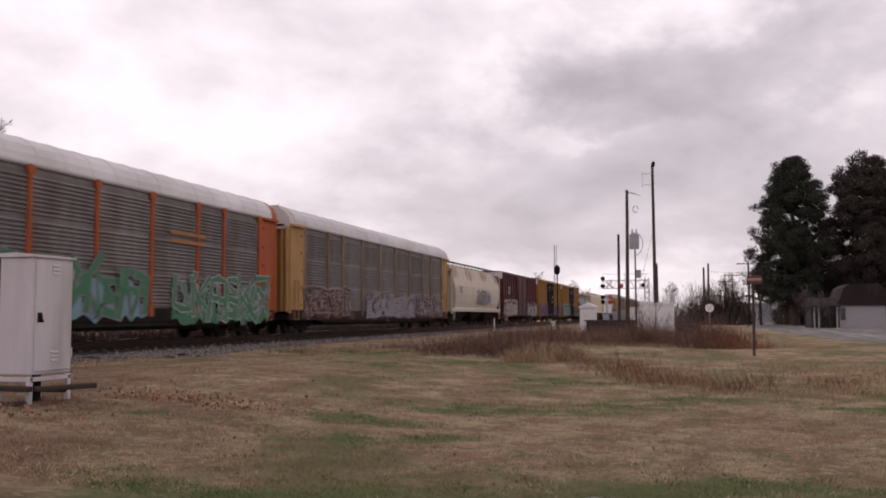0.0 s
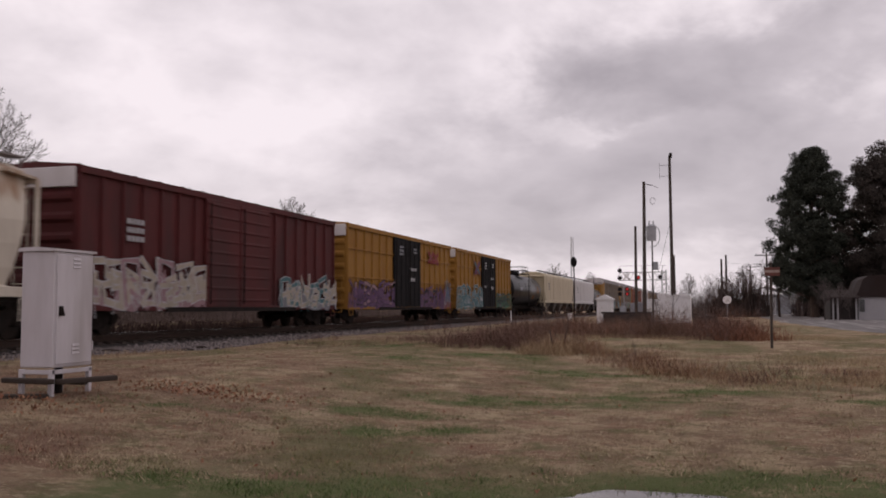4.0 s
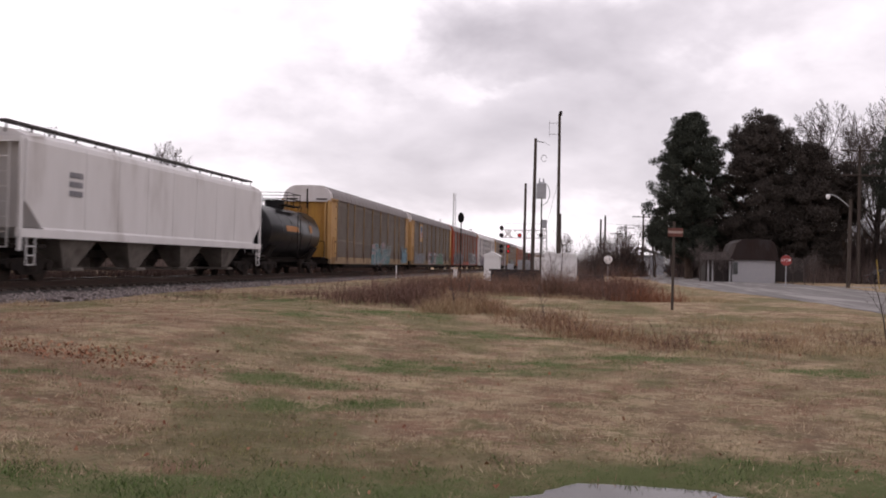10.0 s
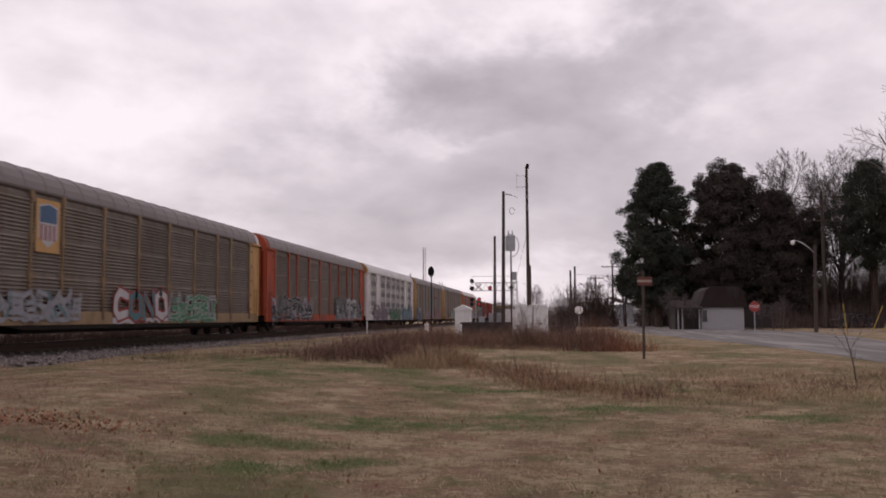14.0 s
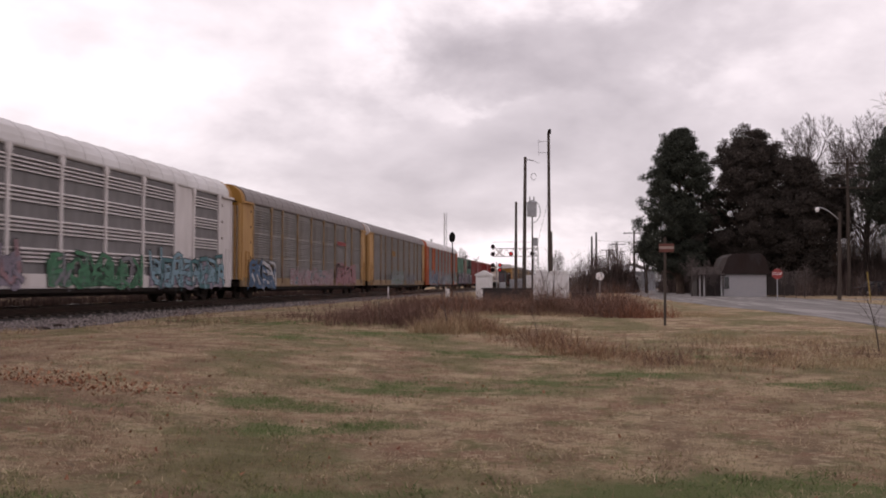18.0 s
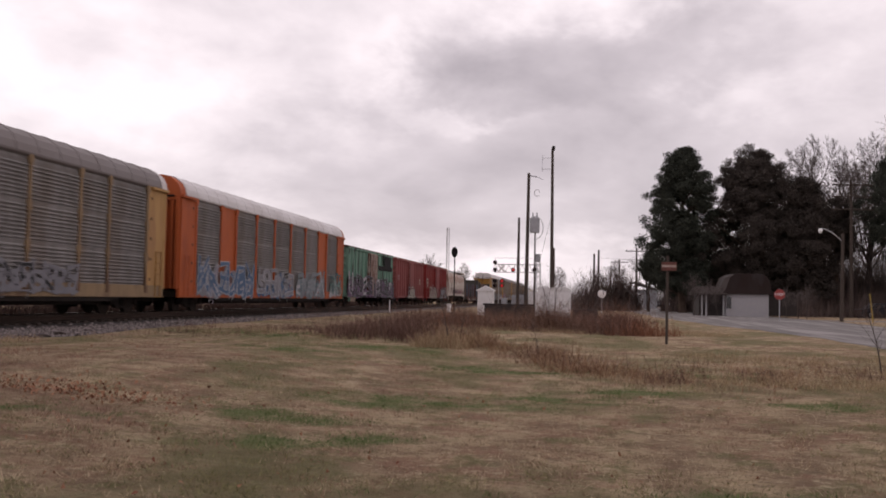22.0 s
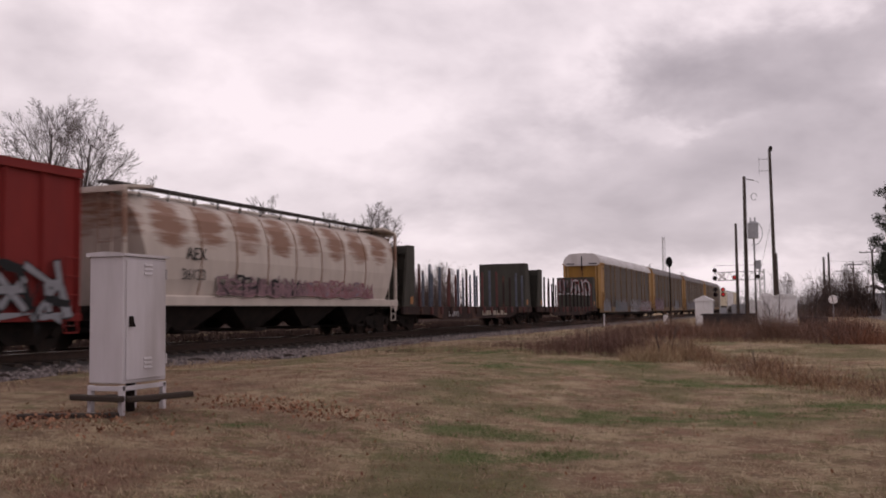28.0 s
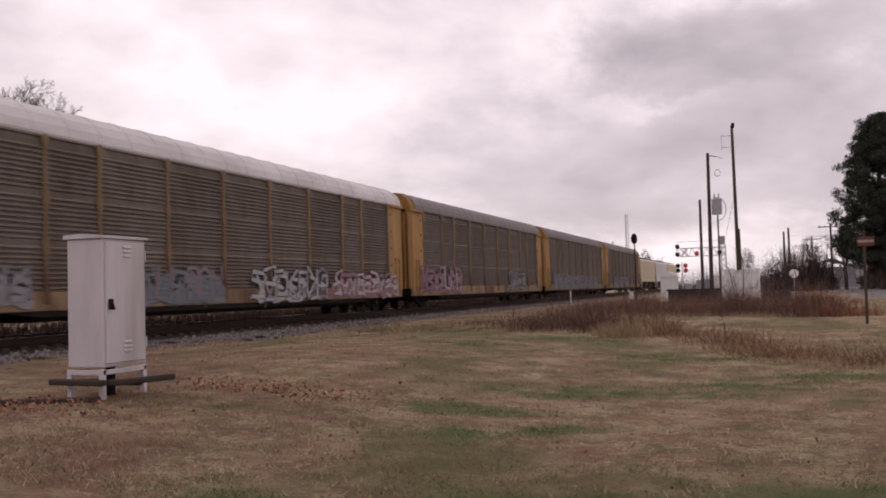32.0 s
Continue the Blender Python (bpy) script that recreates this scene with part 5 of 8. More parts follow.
marking_bars(c, -0.9, 4.1, 3, SPRAY["white"], 1.605, 0.12, 0.6)
marking_bars(c, 1.5, 4.1, 2, SPRAY["white"], 1.605, 0.12, 0.6)
marking_bars(c, 0.8, 2.95, 1, SPRAY["white"], 1.605, 0.16, 1.2)
marking_bars(c, 1.2, 2.2, 1, SPRAY["white"], 1.605, 0.22, 0.7)
marking_bars(c, -1.1, 2.3, 1, SPRAY["white"], 1.605, 0.14, 0.6)
c = on_train(tank_car(length(6), "glossy black tank car with a railed dome platform", 1.45, 2.4,
                      ((4.9, 2.55, 0.5, 0.7, SPRAY["orange"]), (3.8, 2.7, 0.12, 0.8, SPRAY["orange"]), (6.0, 2.7, 0.12, 0.8, SPRAY["orange"]), (2.8, 1.8, 0.8, 0.4, SPRAY["orange"]),
                       (-3.5, 2.5, 1.4, 0.3, SPRAY["silver"]))), s[6], s[7])
c = on_train(hopper(length(7), tan_paint, "cream covered hopper with a railed roof walk", 4, "straight", 4.5), s[7], s[8])
marking_bars(c, -8.0, 3.2, 3, SPRAY["grey"], 1.51, 0.18, 0.8)
c = on_train(hopper(length(8), grey_hopper, "light grey covered hopper with four outlet bays", 4, "straight", 4.5), s[8], s[9])
marking_bars(c, -7.5, 3.2, 3, SPRAY["grey"], 1.51, 0.18, 0.8)
c = on_train(tank_car(length(9), "short black tank car with yellow stencils", 1.40, 2.3,
                      ((2.6, 2.6, 0.45, 0.45, SPRAY["orange"]), (-0.9, 2.5, 2.2, 0.3, SPRAY["orange"]))), s[9], s[10])
c = on_train(autorack(length(10), yellow, corner=corner_tan, sill_mat=post_tan, panel=galvanised_warm, roof=roof_grey, post=post_tan, label="brown-grey autorack with yellow ends and a white end cap", cap=white_paint), s[10], s[11])
h = length(10) / 2
graffiti(c, -1.8, 5.0, 0.60, 2.38, ("teal", "white", "teal"), 43)
graffiti(c, h - 4.2, h - 1.4, 0.70, 2.18, ("sky", "blue", "sky"), 42)
c = on_train(autorack(length(11), yellow, corner=corner_tan, sill_mat=post_tan, panel=galvanised_warm, roof=roof_grey, post=post_tan, label="brown-grey autorack with yellow posts and a blue and white badge", cap=white_paint), s[11], s[12])
h = length(11) / 2
bm = B()
box(bm, 1.575, 1.588, -h + 5.25, -h + 6.65, 2.85, 4.5, 0.0)
part("badge_plate", bm, corner_tan, c, "pale badge plate")
bm = B()
prism(bm, [(-h + 5.4, 4.3), (-h + 5.95, 4.4), (-h + 6.5, 4.3), (-h + 6.5, 3.3), (-h + 5.95, 3.0), (-h + 5.4, 3.3)], "x", 1.588, 1.592)
part("badge", bm, SPRAY["white"], c, "white shield badge")
bm = B()
prism(bm, [(-h + 5.45, 4.25), (-h + 5.95, 4.35), (-h + 6.45, 4.25), (-h + 6.45, 3.78), (-h + 5.45, 3.78)], "x", 1.592, 1.595)
part("badge_field", bm, SPRAY["blue"], c, "blue upper field")
for k in range(4):
    bm = B()
    box(bm, 1.592, 1.595, -h + 5.5 + 0.25 * k, -h + 5.61 + 0.25 * k, 3.22, 3.72)
    part("badge_stripe", bm, SPRAY["red"], c)
graffiti(c, -h + 2.5, -h + 8.0, 0.70, 1.78, (None, "grey", "silver"), 44)
graffiti(c, -h + 10.5, -h + 15.2, 0.65, 1.88, (None, "red", "white"), 45, letters="CONO")
graffiti(c, -h + 15.4, -h + 20.6, 0.65, 1.98, (None, "white", "green"), 46)
c = on_train(autorack(length(12), red_end, galvanised_warm, roof_grey, label="brown-grey autorack with red-orange posts and ends"), s[12], s[13])
h = length(12) / 2
graffiti(c, -h + 1.6, -h + 10.5, 0.65, 2.18, (None, "white", "black"), 47)
graffiti(c, h - 11, h - 2.0, 0.65, 2.38, ("grey", "white", "black"), 48)
c = on_train(autorack(length(13), white_paint, galvanised_white, roof_white, "white autorack with grey louvres and large graffiti", solids=(1, 7), cap=yellow, sill_mat=white_paint), s[13], s[14])
h = length(13) / 2
graffiti(c, -h + 3.6, -h + 10.2, 0.60, 2.08, ("lilac", "black", "lilac"), 51)
graffiti(c, -h + 11.8, -h + 17.8, 0.60, 1.88, ("green", "black", "green"), 52)
graffiti(c, -h + 18.6, h - 1.8, 0.55, 2.08, ("lilac", "black", "sky"), 53)
c = on_train(autorack(length(14), yellow, corner=corner_tan, sill_mat=post_tan, panel=galvanised, roof=roof_grey, post=post_tan, label="grey autorack with yellow ends and posts", cap=yellow, door=white_paint), s[14], s[15])
h = length(14) / 2
graffiti(c, -h + 1.5, -h + 5.6, 0.50, 2.08, ("blue", "black", "blue"), 55)
graffiti(c, -h + 8.3, -h + 17.4, 0.65, 1.68, (None, "white", "pink"), 56)
graffiti(c, -h + 18.5, h - 4.2, 0.65, 2.18, ("pink", "red", "pink"), 57)
bm = B()
box(bm, 1.585, 1.592, 4.75, 7.0, 3.30, 3.55)
part("stencil_panel", bm, SPRAY["red"], c)
c = on_train(autorack(length(15), yellow, corner=corner_tan, sill_mat=post_tan, panel=galvanised, roof=roof_grey, post=post_tan, label="grey autorack with dull yellow ends", cap=white_paint), s[15], s[16])
h = length(15) / 2
graffiti(c, -h + 9.2, -h + 15.4, 0.65, 1.98, (None, "green", "silver"), 58)
graffiti(c, -h + 16.6, -h + 21.0, 0.65, 1.68, (None, "grey", "grey"), 59)
bm = B()
box(bm, 1.585, 1.592, -4.3, -2.9, 3.1, 3.55)
part("stencil_panel", bm, yellow, c)
c = on_train(autorack(length(16), orange, galvanised, roof_white, "grey autorack with orange posts, panels and blue graffiti", solids=(1, 7), sill_mat=orange), s[16], s[17])
h = length(16) / 2
graffiti(c, -h + 2.5, -h + 9.2, 0.60, 2.38, ("grey", "white", "blue"), 61)
graffiti(c, -h + 10.0, -h + 15.8, 0.60, 2.28, ("blue", "white", "grey"), 62)
graffiti(c, -h + 16.5, h - 5.6, 0.60, 2.28, ("grey", "teal", "silver"), 63)
graffiti(c, h - 4.2, h - 1.3, 0.65, 2.28, ("white", "black", "mint"), 64)
c = on_train(boxcar(length(17), green_paint, door_rust, "pale green boxcar with a rusted door and graffiti", 7, 1, 3.2, 4.30, roof=maroon), s[17], s[18])
h = length(17) / 2
graffiti(c, -h + 0.9, -0.4, 0.70, 2.48, ("purple", "lilac", "black"), 66, x=1.608)
graffiti(c, -h + 0.7, -h + 2.6, 0.70, 1.78, ("pink", "pink", "purple"), 68, x=1.556)
graffiti(c, 0.2, h - 0.8, 0.70, 2.28, ("purple", "lilac", "black"), 67, x=1.608)
bm = B()
box(bm, 1.535, 1.545, 2.0, h - 1.2, 2.9, 3.25)
box(bm, 1.535, 1.545, 4.2, h - 1.8, 3.25, 4.2)
part("dark_patch", bm, door_black, c, "black overpainted patch")
c = on_train(boxcar(length(18), faded_red, faded_red, "faded red boxcar with a ribbed door", 7, 1, 3.0, 4.28), s[18], s[19])
h = length(18) / 2
graffiti(c, -1.8, 1.9, 0.70, 1.88, ("cream", "black", "cream"), 71, x=1.608)
marking_bars(c, -h + 1.4, 2.6, 2, SPRAY["pink"], 1.55)
marking_bars(c, 4.6, 2.4, 2, SPRAY["cream"], 1.55, 0.2, 0.7)
c = on_train(boxcar(length(19), strong_red, strong_red, "red boxcar with pale and dark graffiti", 7, 1, 3.2, 4.30), s[19], s[20])
h = length(19) / 2
graffiti(c, -h + 3.0, -0.8, 0.70, 2.08, ("cream", "black", "cream"), 74, x=1.608)
graffiti(c, 2.2, h - 1.6, 0.70, 2.28, (None, "black", "silver"), 75, x=1.608)
marking_bars(c, -h + 1.0, 2.6, 3, SPRAY["cream"], 1.55, 0.22, 1.1)
c = on_train(hopper(length(20), rust_banded, "pale covered hopper with brown rust patches and pink graffiti", 4, "round", 4.16, seam_mat=rust_patch), s[20], s[21])
h = length(20) / 2
graffiti(c, -h + 4.6, -h + 9.6, 1.36, 2.05, ("pink", "black", "pink"), 77, x=1.625)
graffiti(c, -h + 9.8, h - 3.4, 1.36, 2.0, ("pink", "red", "pink"), 78, x=1.625)
text_part("reporting_mark", c, "AEX", 0.50, 1.625, -h + 3.1, 2.36, SPRAY["black"])
text_part("car_number", c, "36123", 0.44, 1.625, -h + 2.9, 1.80, SPRAY["black"])
c = on_train(bulkhead_flat(length(21), "empty bulkhead flat car with blue-grey stakes", 14, blue_stake, olive_board), s[21], s[22])
text_part("car_number", c, "SP 509372", 0.34, 1.505, -4.6, 0.60, SPRAY["white"])
marking_bars(c, 0.4, 0.62, 1, SPRAY["cream"], 1.502, 0.24, 1.5)
marking_bars(c, 2.2, 0.62, 1, SPRAY["cream"], 1.502, 0.24, 2.6)
c = on_train(bulkhead_flat(length(22), "empty brown bulkhead flat car with a graffitied bulkhead", 13, steel_dark, olive_board, tall=3.45), s[22], s[23])
h = length(22) / 2
g = graffiti(c, 0, 2.5, 2.0, 3.4, (None, "red", "white"), 81, x=0, letters="ONAUO")
g.matrix_basis = pose(-1.25, h - 0.65 - 1.36, 0, 0, 0, -90)
c = on_train(autorack(length(23), yellow, galvanised_warm, roof_white, "brown-grey autorack with tan posts and a white-capped yellow end", cap=white_paint, corner=corner_tan, post=post_tan, sill_mat=post_tan), s[23], s[24])
h = length(23) / 2
graffiti(c, -h + 1.6, -h + 4.5, 0.70, 1.78, (None, "grey", "silver"), 84)
graffiti(c, -h + 6.5, -h + 12.5, 0.65, 1.78, ("grey", "teal", "grey"), 85)
graffiti(c, -h + 14.2, -h + 19.6, 0.60, 1.88, (None, "black", "white"), 86)
graffiti(c, -h + 20.2, h - 1.5, 0.60, 1.78, ("pink", "red", "white"), 87)
c = on_train(autorack(length(24), yellow, galvanised_warm, roof_grey, corner=corner_tan, sill_mat=post_tan, post=post_tan, label="brown-grey autorack with yellow ends and pink graffiti"), s[24], s[25])
h = length(24) / 2
graffiti(c, -h + 1.6, -h + 8.0, 0.70, 2.18, (None, "purple", "pink"), 91)
graffiti(c, h - 10.5, h - 6.0, 0.70, 2.08, (None, "black", "silver"), 92)
c = on_train(autorack(length(25), yellow, galvanised_warm, roof_grey, corner=corner_tan, sill_mat=post_tan, post=post_tan, label="brown-grey autorack with dull yellow ends"), s[25], s[26])
graffiti(c, -11, 9, 0.70, 1.98, (None, "silver", "grey"), 93)
c = on_train(autorack(length(26), yellow, galvanised_warm, roof_grey, corner=corner_tan, sill_mat=post_tan, post=post_tan, label="brown-grey autorack with dull yellow ends"), s[26], s[27])
graffiti(c, -9, 2, 0.70, 1.88, (None, "grey", "silver"), 94)
for i in (27, 28, 29):
    on_train(hopper(length(i), tan_paint if i != 28 else grey_hopper, "cream covered hopper in the train" if i != 28 else "light grey covered hopper in the train", 3, "straight"), s[i], s[i + 1])

# ---- track ----
track = thing("railway_track", pose(TRACK_X, 0, 0), "single railway track with rusty rails on timber ties", "track", kind="structure")
for s_ in (-1, 1):
    bm = B()
    prism(bm, [(-0.07, 0), (0.07, 0), (0.012, 0.03), (0.012, 0.13), (0.036, 0.145), (0.036, 0.178), (-0.036, 0.178), (-0.036, 0.145), (-0.012, 0.13), (-0.012, 0.03)], "y", -120, 900)
    bmesh.ops.translate(bm, verts=bm.verts, vec=(s_ * 0.75, 0, RAIL_Z - 0.185))
    r = part("rail", bm, rail_side, track)
    bm = B()
    box(bm, s_ * 0.75 - 0.034, s_ * 0.75 + 0.034, -120, 900, RAIL_Z - 0.006, RAIL_Z)
    part("rail_head", bm, rail_top, r, "bright polished running surface")

# ---- things beside the track ----
def utility_pole(x, y, height, label, r=0.15, lean=(0.0, 0.0), arms=(), top_z=None, base=None):
    z0 = ground_z(x, y) - 0.05 if base is None else base
    p = thing("utility_pole", pose(x, y, z0, lean[0], lean[1], 0), label, "utility pole", "utility poles")
    bm = B()
    tube(bm, (0, 0, 0), (0, 0, height), r, r * 0.68, 10)
    part("shaft", bm, pole_wood, p)
    for z, half, turn in arms:
        bm = B()
        box(bm, -half, half, -0.06, 0.06, z - 0.06, z + 0.06, 0.01)
        bmesh.ops.rotate(bm, verts=bm.verts, cent=(0, 0, 0), matrix=Matrix.Rotation(radians(turn), 3, "Z"))
        bmesh.ops.translate(bm, verts=bm.verts, vec=Matrix.Rotation(radians(turn), 3, "Z") @ Vector((0, -r, 0)))
        a = part("crossarm", bm, pole_wood, p)
        for k in (-0.9, -0.45, 0.45, 0.9):
            bm = B()
            q = Matrix.Rotation(radians(turn), 3, "Z") @ Vector((half * k, -r, 0))
            tube(bm, (q.x, q.y, z + 0.06), (q.x, q.y, z + 0.16), 0.035, 0.045, 8)
            tube(bm, (q.x, q.y, z + 0.16), (q.x, q.y, z + 0.24), 0.065, 0.03, 8)
            part("insulator", bm, sheet_grey, a)
    return p


def wire(points, name="overhead_wire", r=0.009, sag=0.35, label="black overhead line between poles"):
    bm = B()
    line = []
    for a, b in zip(points, points[1:]):
        a, b = Vector(a), Vector(b)
        for i in range(0 if not line else 1, 11):
            f = i / 10
            line.append(a.lerp(b, f) - Vector((0, 0, sag * 4 * f * (1 - f))))
    rings = []
    for i, p in enumerate(line):
        q = (line[min(i + 1, len(line) - 1)] - line[max(i - 1, 0)]).to_track_quat("Z", "Y")
        rings.append([bm.verts.new(p + q @ Vector((r * math.cos(k * math.pi / 2), r * math.sin(k * math.pi / 2), 0))) for k in range(4)])
    for u, v in zip(rings, rings[1:]):
        for k in range(4):
            bm.faces.new((u[k], u[(k + 1) % 4], v[(k + 1) % 4], v[k]))
    return tagged(link(name, bm, steel_dark), label, "wire")


# relay cabinet on a timber frame
cab = thing("relay_cabinet", pose(-6.92, 8.47, 0.0), "off-white steel trackside cabinet on legs over timbers", "cabinet")
gz = ground_z(-7.2, 8.8)
bm = B()
box(bm, -0.48, 0.0, 0.0, 0.76, 0.86, 2.30, 0.012)
part("case", bm, cabinet_paint, cab)
bm = B()
prism(bm, [(-0.51, 2.30), (0.03, 2.30), (0.03, 2.33), (-0.24, 2.355), (-0.51, 2.345)], "y", -0.03, 0.79)
part("lid", bm, cabinet_paint, cab)
bm = B()
box(bm, 0.0, 0.018, 0.035, 0.725, 0.90, 2.26, 0.006)
door = part("door", bm, cabinet_paint, cab)
for zc in (2.10, 1.02):
    for k in range(3):
        bm = B()
        prism(bm, [(0.018, zc + k * 0.05), (0.034, zc + k * 0.05), (0.018, zc + k * 0.05 + 0.028)], "y", 0.33, 0.47)
        part("vent_slot", bm, cabinet_paint, door)
bm = B()
box(bm, 0.018, 0.05, 0.07, 0.13, 1.50, 1.62, 0.008)
tube(bm, (0.05, 0.10, 1.58), (0.08, 0.10, 1.50), 0.012, sides=6)
part("handle", bm, steel_dark, door, "dark steel latch handle")
for zc in (1.05, 2.05):
    bm = B()
    tube(bm, (0.012, 0.742, zc), (0.012, 0.742, zc + 0.12), 0.014, sides=6)
    part("hinge", bm, cabinet_paint, door)
for x in (-0.46, -0.03):
    for y in (0.02, 0.74):
        bm = B()
        box(bm, x - 0.03, x + 0.03, y - 0.03, y + 0.03, gz - 0.05, 0.84, 0.006)
        part("leg", bm, cabinet_paint, cab)
bm = B()
box(bm, -0.46, -0.02, -0.012, 0.012, 0.78, 0.835, 0.004)
box(bm, -0.02, 0.0, 0.0, 0.76, 0.78, 0.835, 0.004)
part("base_frame", bm, cabinet_paint, cab)
bm = B()
tube(bm, (-0.22, 0.40, gz), (-0.22, 0.40, 0.86), 0.05, sides=10)
tube(bm, (-0.34, 0.52, gz), (-0.34, 0.52, 0.86), 0.04, sides=10)
part("cable_duct", bm, steel_dark, cab)
for i, (x0, y0, ln, turn, zz) in enumerate(((-7.42, 8.30, 0.8, -8, 0.16), (-6.84, 8.68, 0.85, 74, 0.16), (-7.55, 8.0, 1.1, 22, -0.01), (-7.30, 8.75, 0.8, -4, 0.12))):
    bm = B()
    box(bm, -ln / 2, ln / 2, -0.05, 0.05, 0, 0.065, 0.012)
    t = link("timber", bm, old_wood)
    t.matrix_basis = pose(x0 + 0.2, y0 + 0.1, ground_z(x0, y0) + zz, 0, 0, turn)
    tagged(t, "weathered grey timber lying by the cabinet", "timber", "loose timbers")

# no-entry style board on a leaning timber post
sg = thing("post_sign", pose(2.48, 26.95, ground_z(2.48, 26.95) - 0.05, 0, 0.4, 0), "small red and white striped board on a timber post", "sign")
bm = B()
box(bm, -0.035, 0.035, -0.04, 0.04, 0, 2.52, 0.008)
part("post", bm, pole_wood, sg)
bm = B()
box(bm, -0.17, 0.24, -0.062, -0.044, 2.10, 2.34, 0.004)
bd = part("board", bm, board_red, sg)
bm = B()
box(bm, -0.165, 0.235, -0.067, -0.063, 2.19, 2.26)
part("stripe", bm, board_pale, bd, "dirty pale stripe")
# railway signal
sig = thing("railway_signal", pose(-8.8, 67.6, ground_z(-8.8, 67.6)), "black oval railway signal head on a dark mast", "signal")
bm = B()
tube(bm, (0, 0, 0), (0, 0, 4.75), 0.045, 0.04, 10)
part("mast", bm, steel_dark, sig)
bm = B()
pts = [(0.225 * math.cos(a), 4.36 + 0.37 * math.sin(a)) for a in [2 * math.pi * i / 24 for i in range(24)]]
prism(bm, pts, "y", -0.16, -0.10)
hd = part("target", bm, door_black, sig)
for dz in (-0.2, 0.0, 0.2):
    bm = B()
    tube(bm, (0, -0.16, 4.36 + dz), (0, -0.34, 4.36 + dz), 0.085, 0.09, 12)
    part("hood", bm, door_black, hd)
bm = B()
box(bm, -0.5, -0.22, -0.1, 0.15, 0.0, 0.62, 0.02)
part("case", bm, sheet_white, sig)
mk = thing("trackside_marker", pose(-13.2, 66.0, 0.3), "thin white trackside marker post", "post")
bm = B()
box(bm, -0.04, 0.04, -0.02, 0.02, 0, 1.05, 0.008)
part("plate", bm, sheet_white, mk)

# radio mast
mast = thing("radio_mast", pose(-22.5, 163, 0.3), "grey lattice radio mast beyond the track", "mast")
for a in range(3):
    an = 2 * math.pi * a / 3 + 0.4
    bm = B()
    tube(bm, (0.36 * math.cos(an), 0.36 * math.sin(an), 0), (0.26 * math.cos(an), 0.26 * math.sin(an), 13.6), 0.045, sides=6)
    part("leg", bm, aluminium, mast)
bm = B()
for k in range(27):
    z0, z1 = k * 0.5, k * 0.5 + 0.5
    for a in range(3):
        a0, a1 = 2 * math.pi * a / 3 + 0.4, 2 * math.pi * (a + 1) / 3 + 0.4
        r = 0.36 - 0.1 * k / 27
        tube(bm, (r * math.cos(a0), r * math.sin(a0), z0), (r * math.cos(a1), r * math.sin(a1), z1), 0.022, sides=4, cap=False)
part("lattice", bm, aluminium, mast)

# level-crossing cantilever with flashing lights
xg = thing("crossing_signal", pose(-5.4, 132, 0.35), "level-crossing cantilever with red flashing lights and crossbuck", "crossing signal")
bm = B()
for x in (-0.35, 0.35):
    for y in (-0.35, 0.35):
        tube(bm, (x, y, 0), (x * 0.8, y * 0.8, 6.4), 0.06, sides=6)
for k in range(8):
    z = 0.8 * k
    tube(bm, (-0.35, -0.35, z), (0.33, -0.33, z + 0.8), 0.035, sides=4)
    tube(bm, (0.35, -0.35, z), (-0.33, -0.33, z + 0.8), 0.035, sides=4)
part("tower", bm, aluminium, xg)
bm = B()
for z in (5.0, 6.1):
    for y in (-0.3, 0.3):
        tube(bm, (0.3, y, z), (-6.1, y, z), 0.06, sides=6)
for k in range(7):
    x = 0.2 - k * 0.95
    tube(bm, (x, -0.3, 5.0), (x - 0.5, -0.3, 6.1), 0.035, sides=4)
    tube(bm, (x - 0.5, -0.3, 6.1), (x - 0.95, -0.3, 5.0), 0.035, sides=4)
tube(bm, (0.3, 0, 7.0), (-6.0, 0, 7.0), 0.03, sides=4)
for x in (-0.2, -3, -6):
    tube(bm, (x, 0, 6.1), (x, 0, 7.0), 0.03, sides=4)
part("arm", bm, aluminium, xg)
for s_ in (-1, 1):
    bm = B()
    box(bm, -0.62, 0.62, -0.012, 0.012, -0.11, 0.11)
    bmesh.ops.rotate(bm, verts=bm.verts, cent=(0, 0, 0), matrix=Matrix.Rotation(radians(45 * s_), 3, "Y"))
    bmesh.ops.translate(bm, verts=bm.verts, vec=(-5.1, -0.45 - 0.03 * s_, 5.5))
    part("crossbuck", bm, sign_white, xg)
for x, z, lit in ((-6.0, 6.35, 0), (-6.0, 5.3, 0), (-3.45, 5.35, 1), (-5.0, 3.75, 1), (-5.0, 3.1, 1), (-6.0, 3.75, 0), (-6.0, 3.1, 0), (-0.5, 5.4, 0)):
    bm = B()
    tube(bm, (x, -0.5, z), (x, -0.44, z), 0.30, sides=16)
    fl = part("flasher", bm, door_black, xg)
    bm = B()
    tube(bm, (x, -0.54, z), (x, -0.5, z), 0.17 if lit else 0.13, sides=14)
    part("lens", bm, glow_red if lit else lens_dark, fl)
bm = B()
tube(bm, (-5.5, 0.0, 0), (-5.5, 0.0, 4.2), 0.07, sides=8)
part("mast", bm, aluminium, xg)


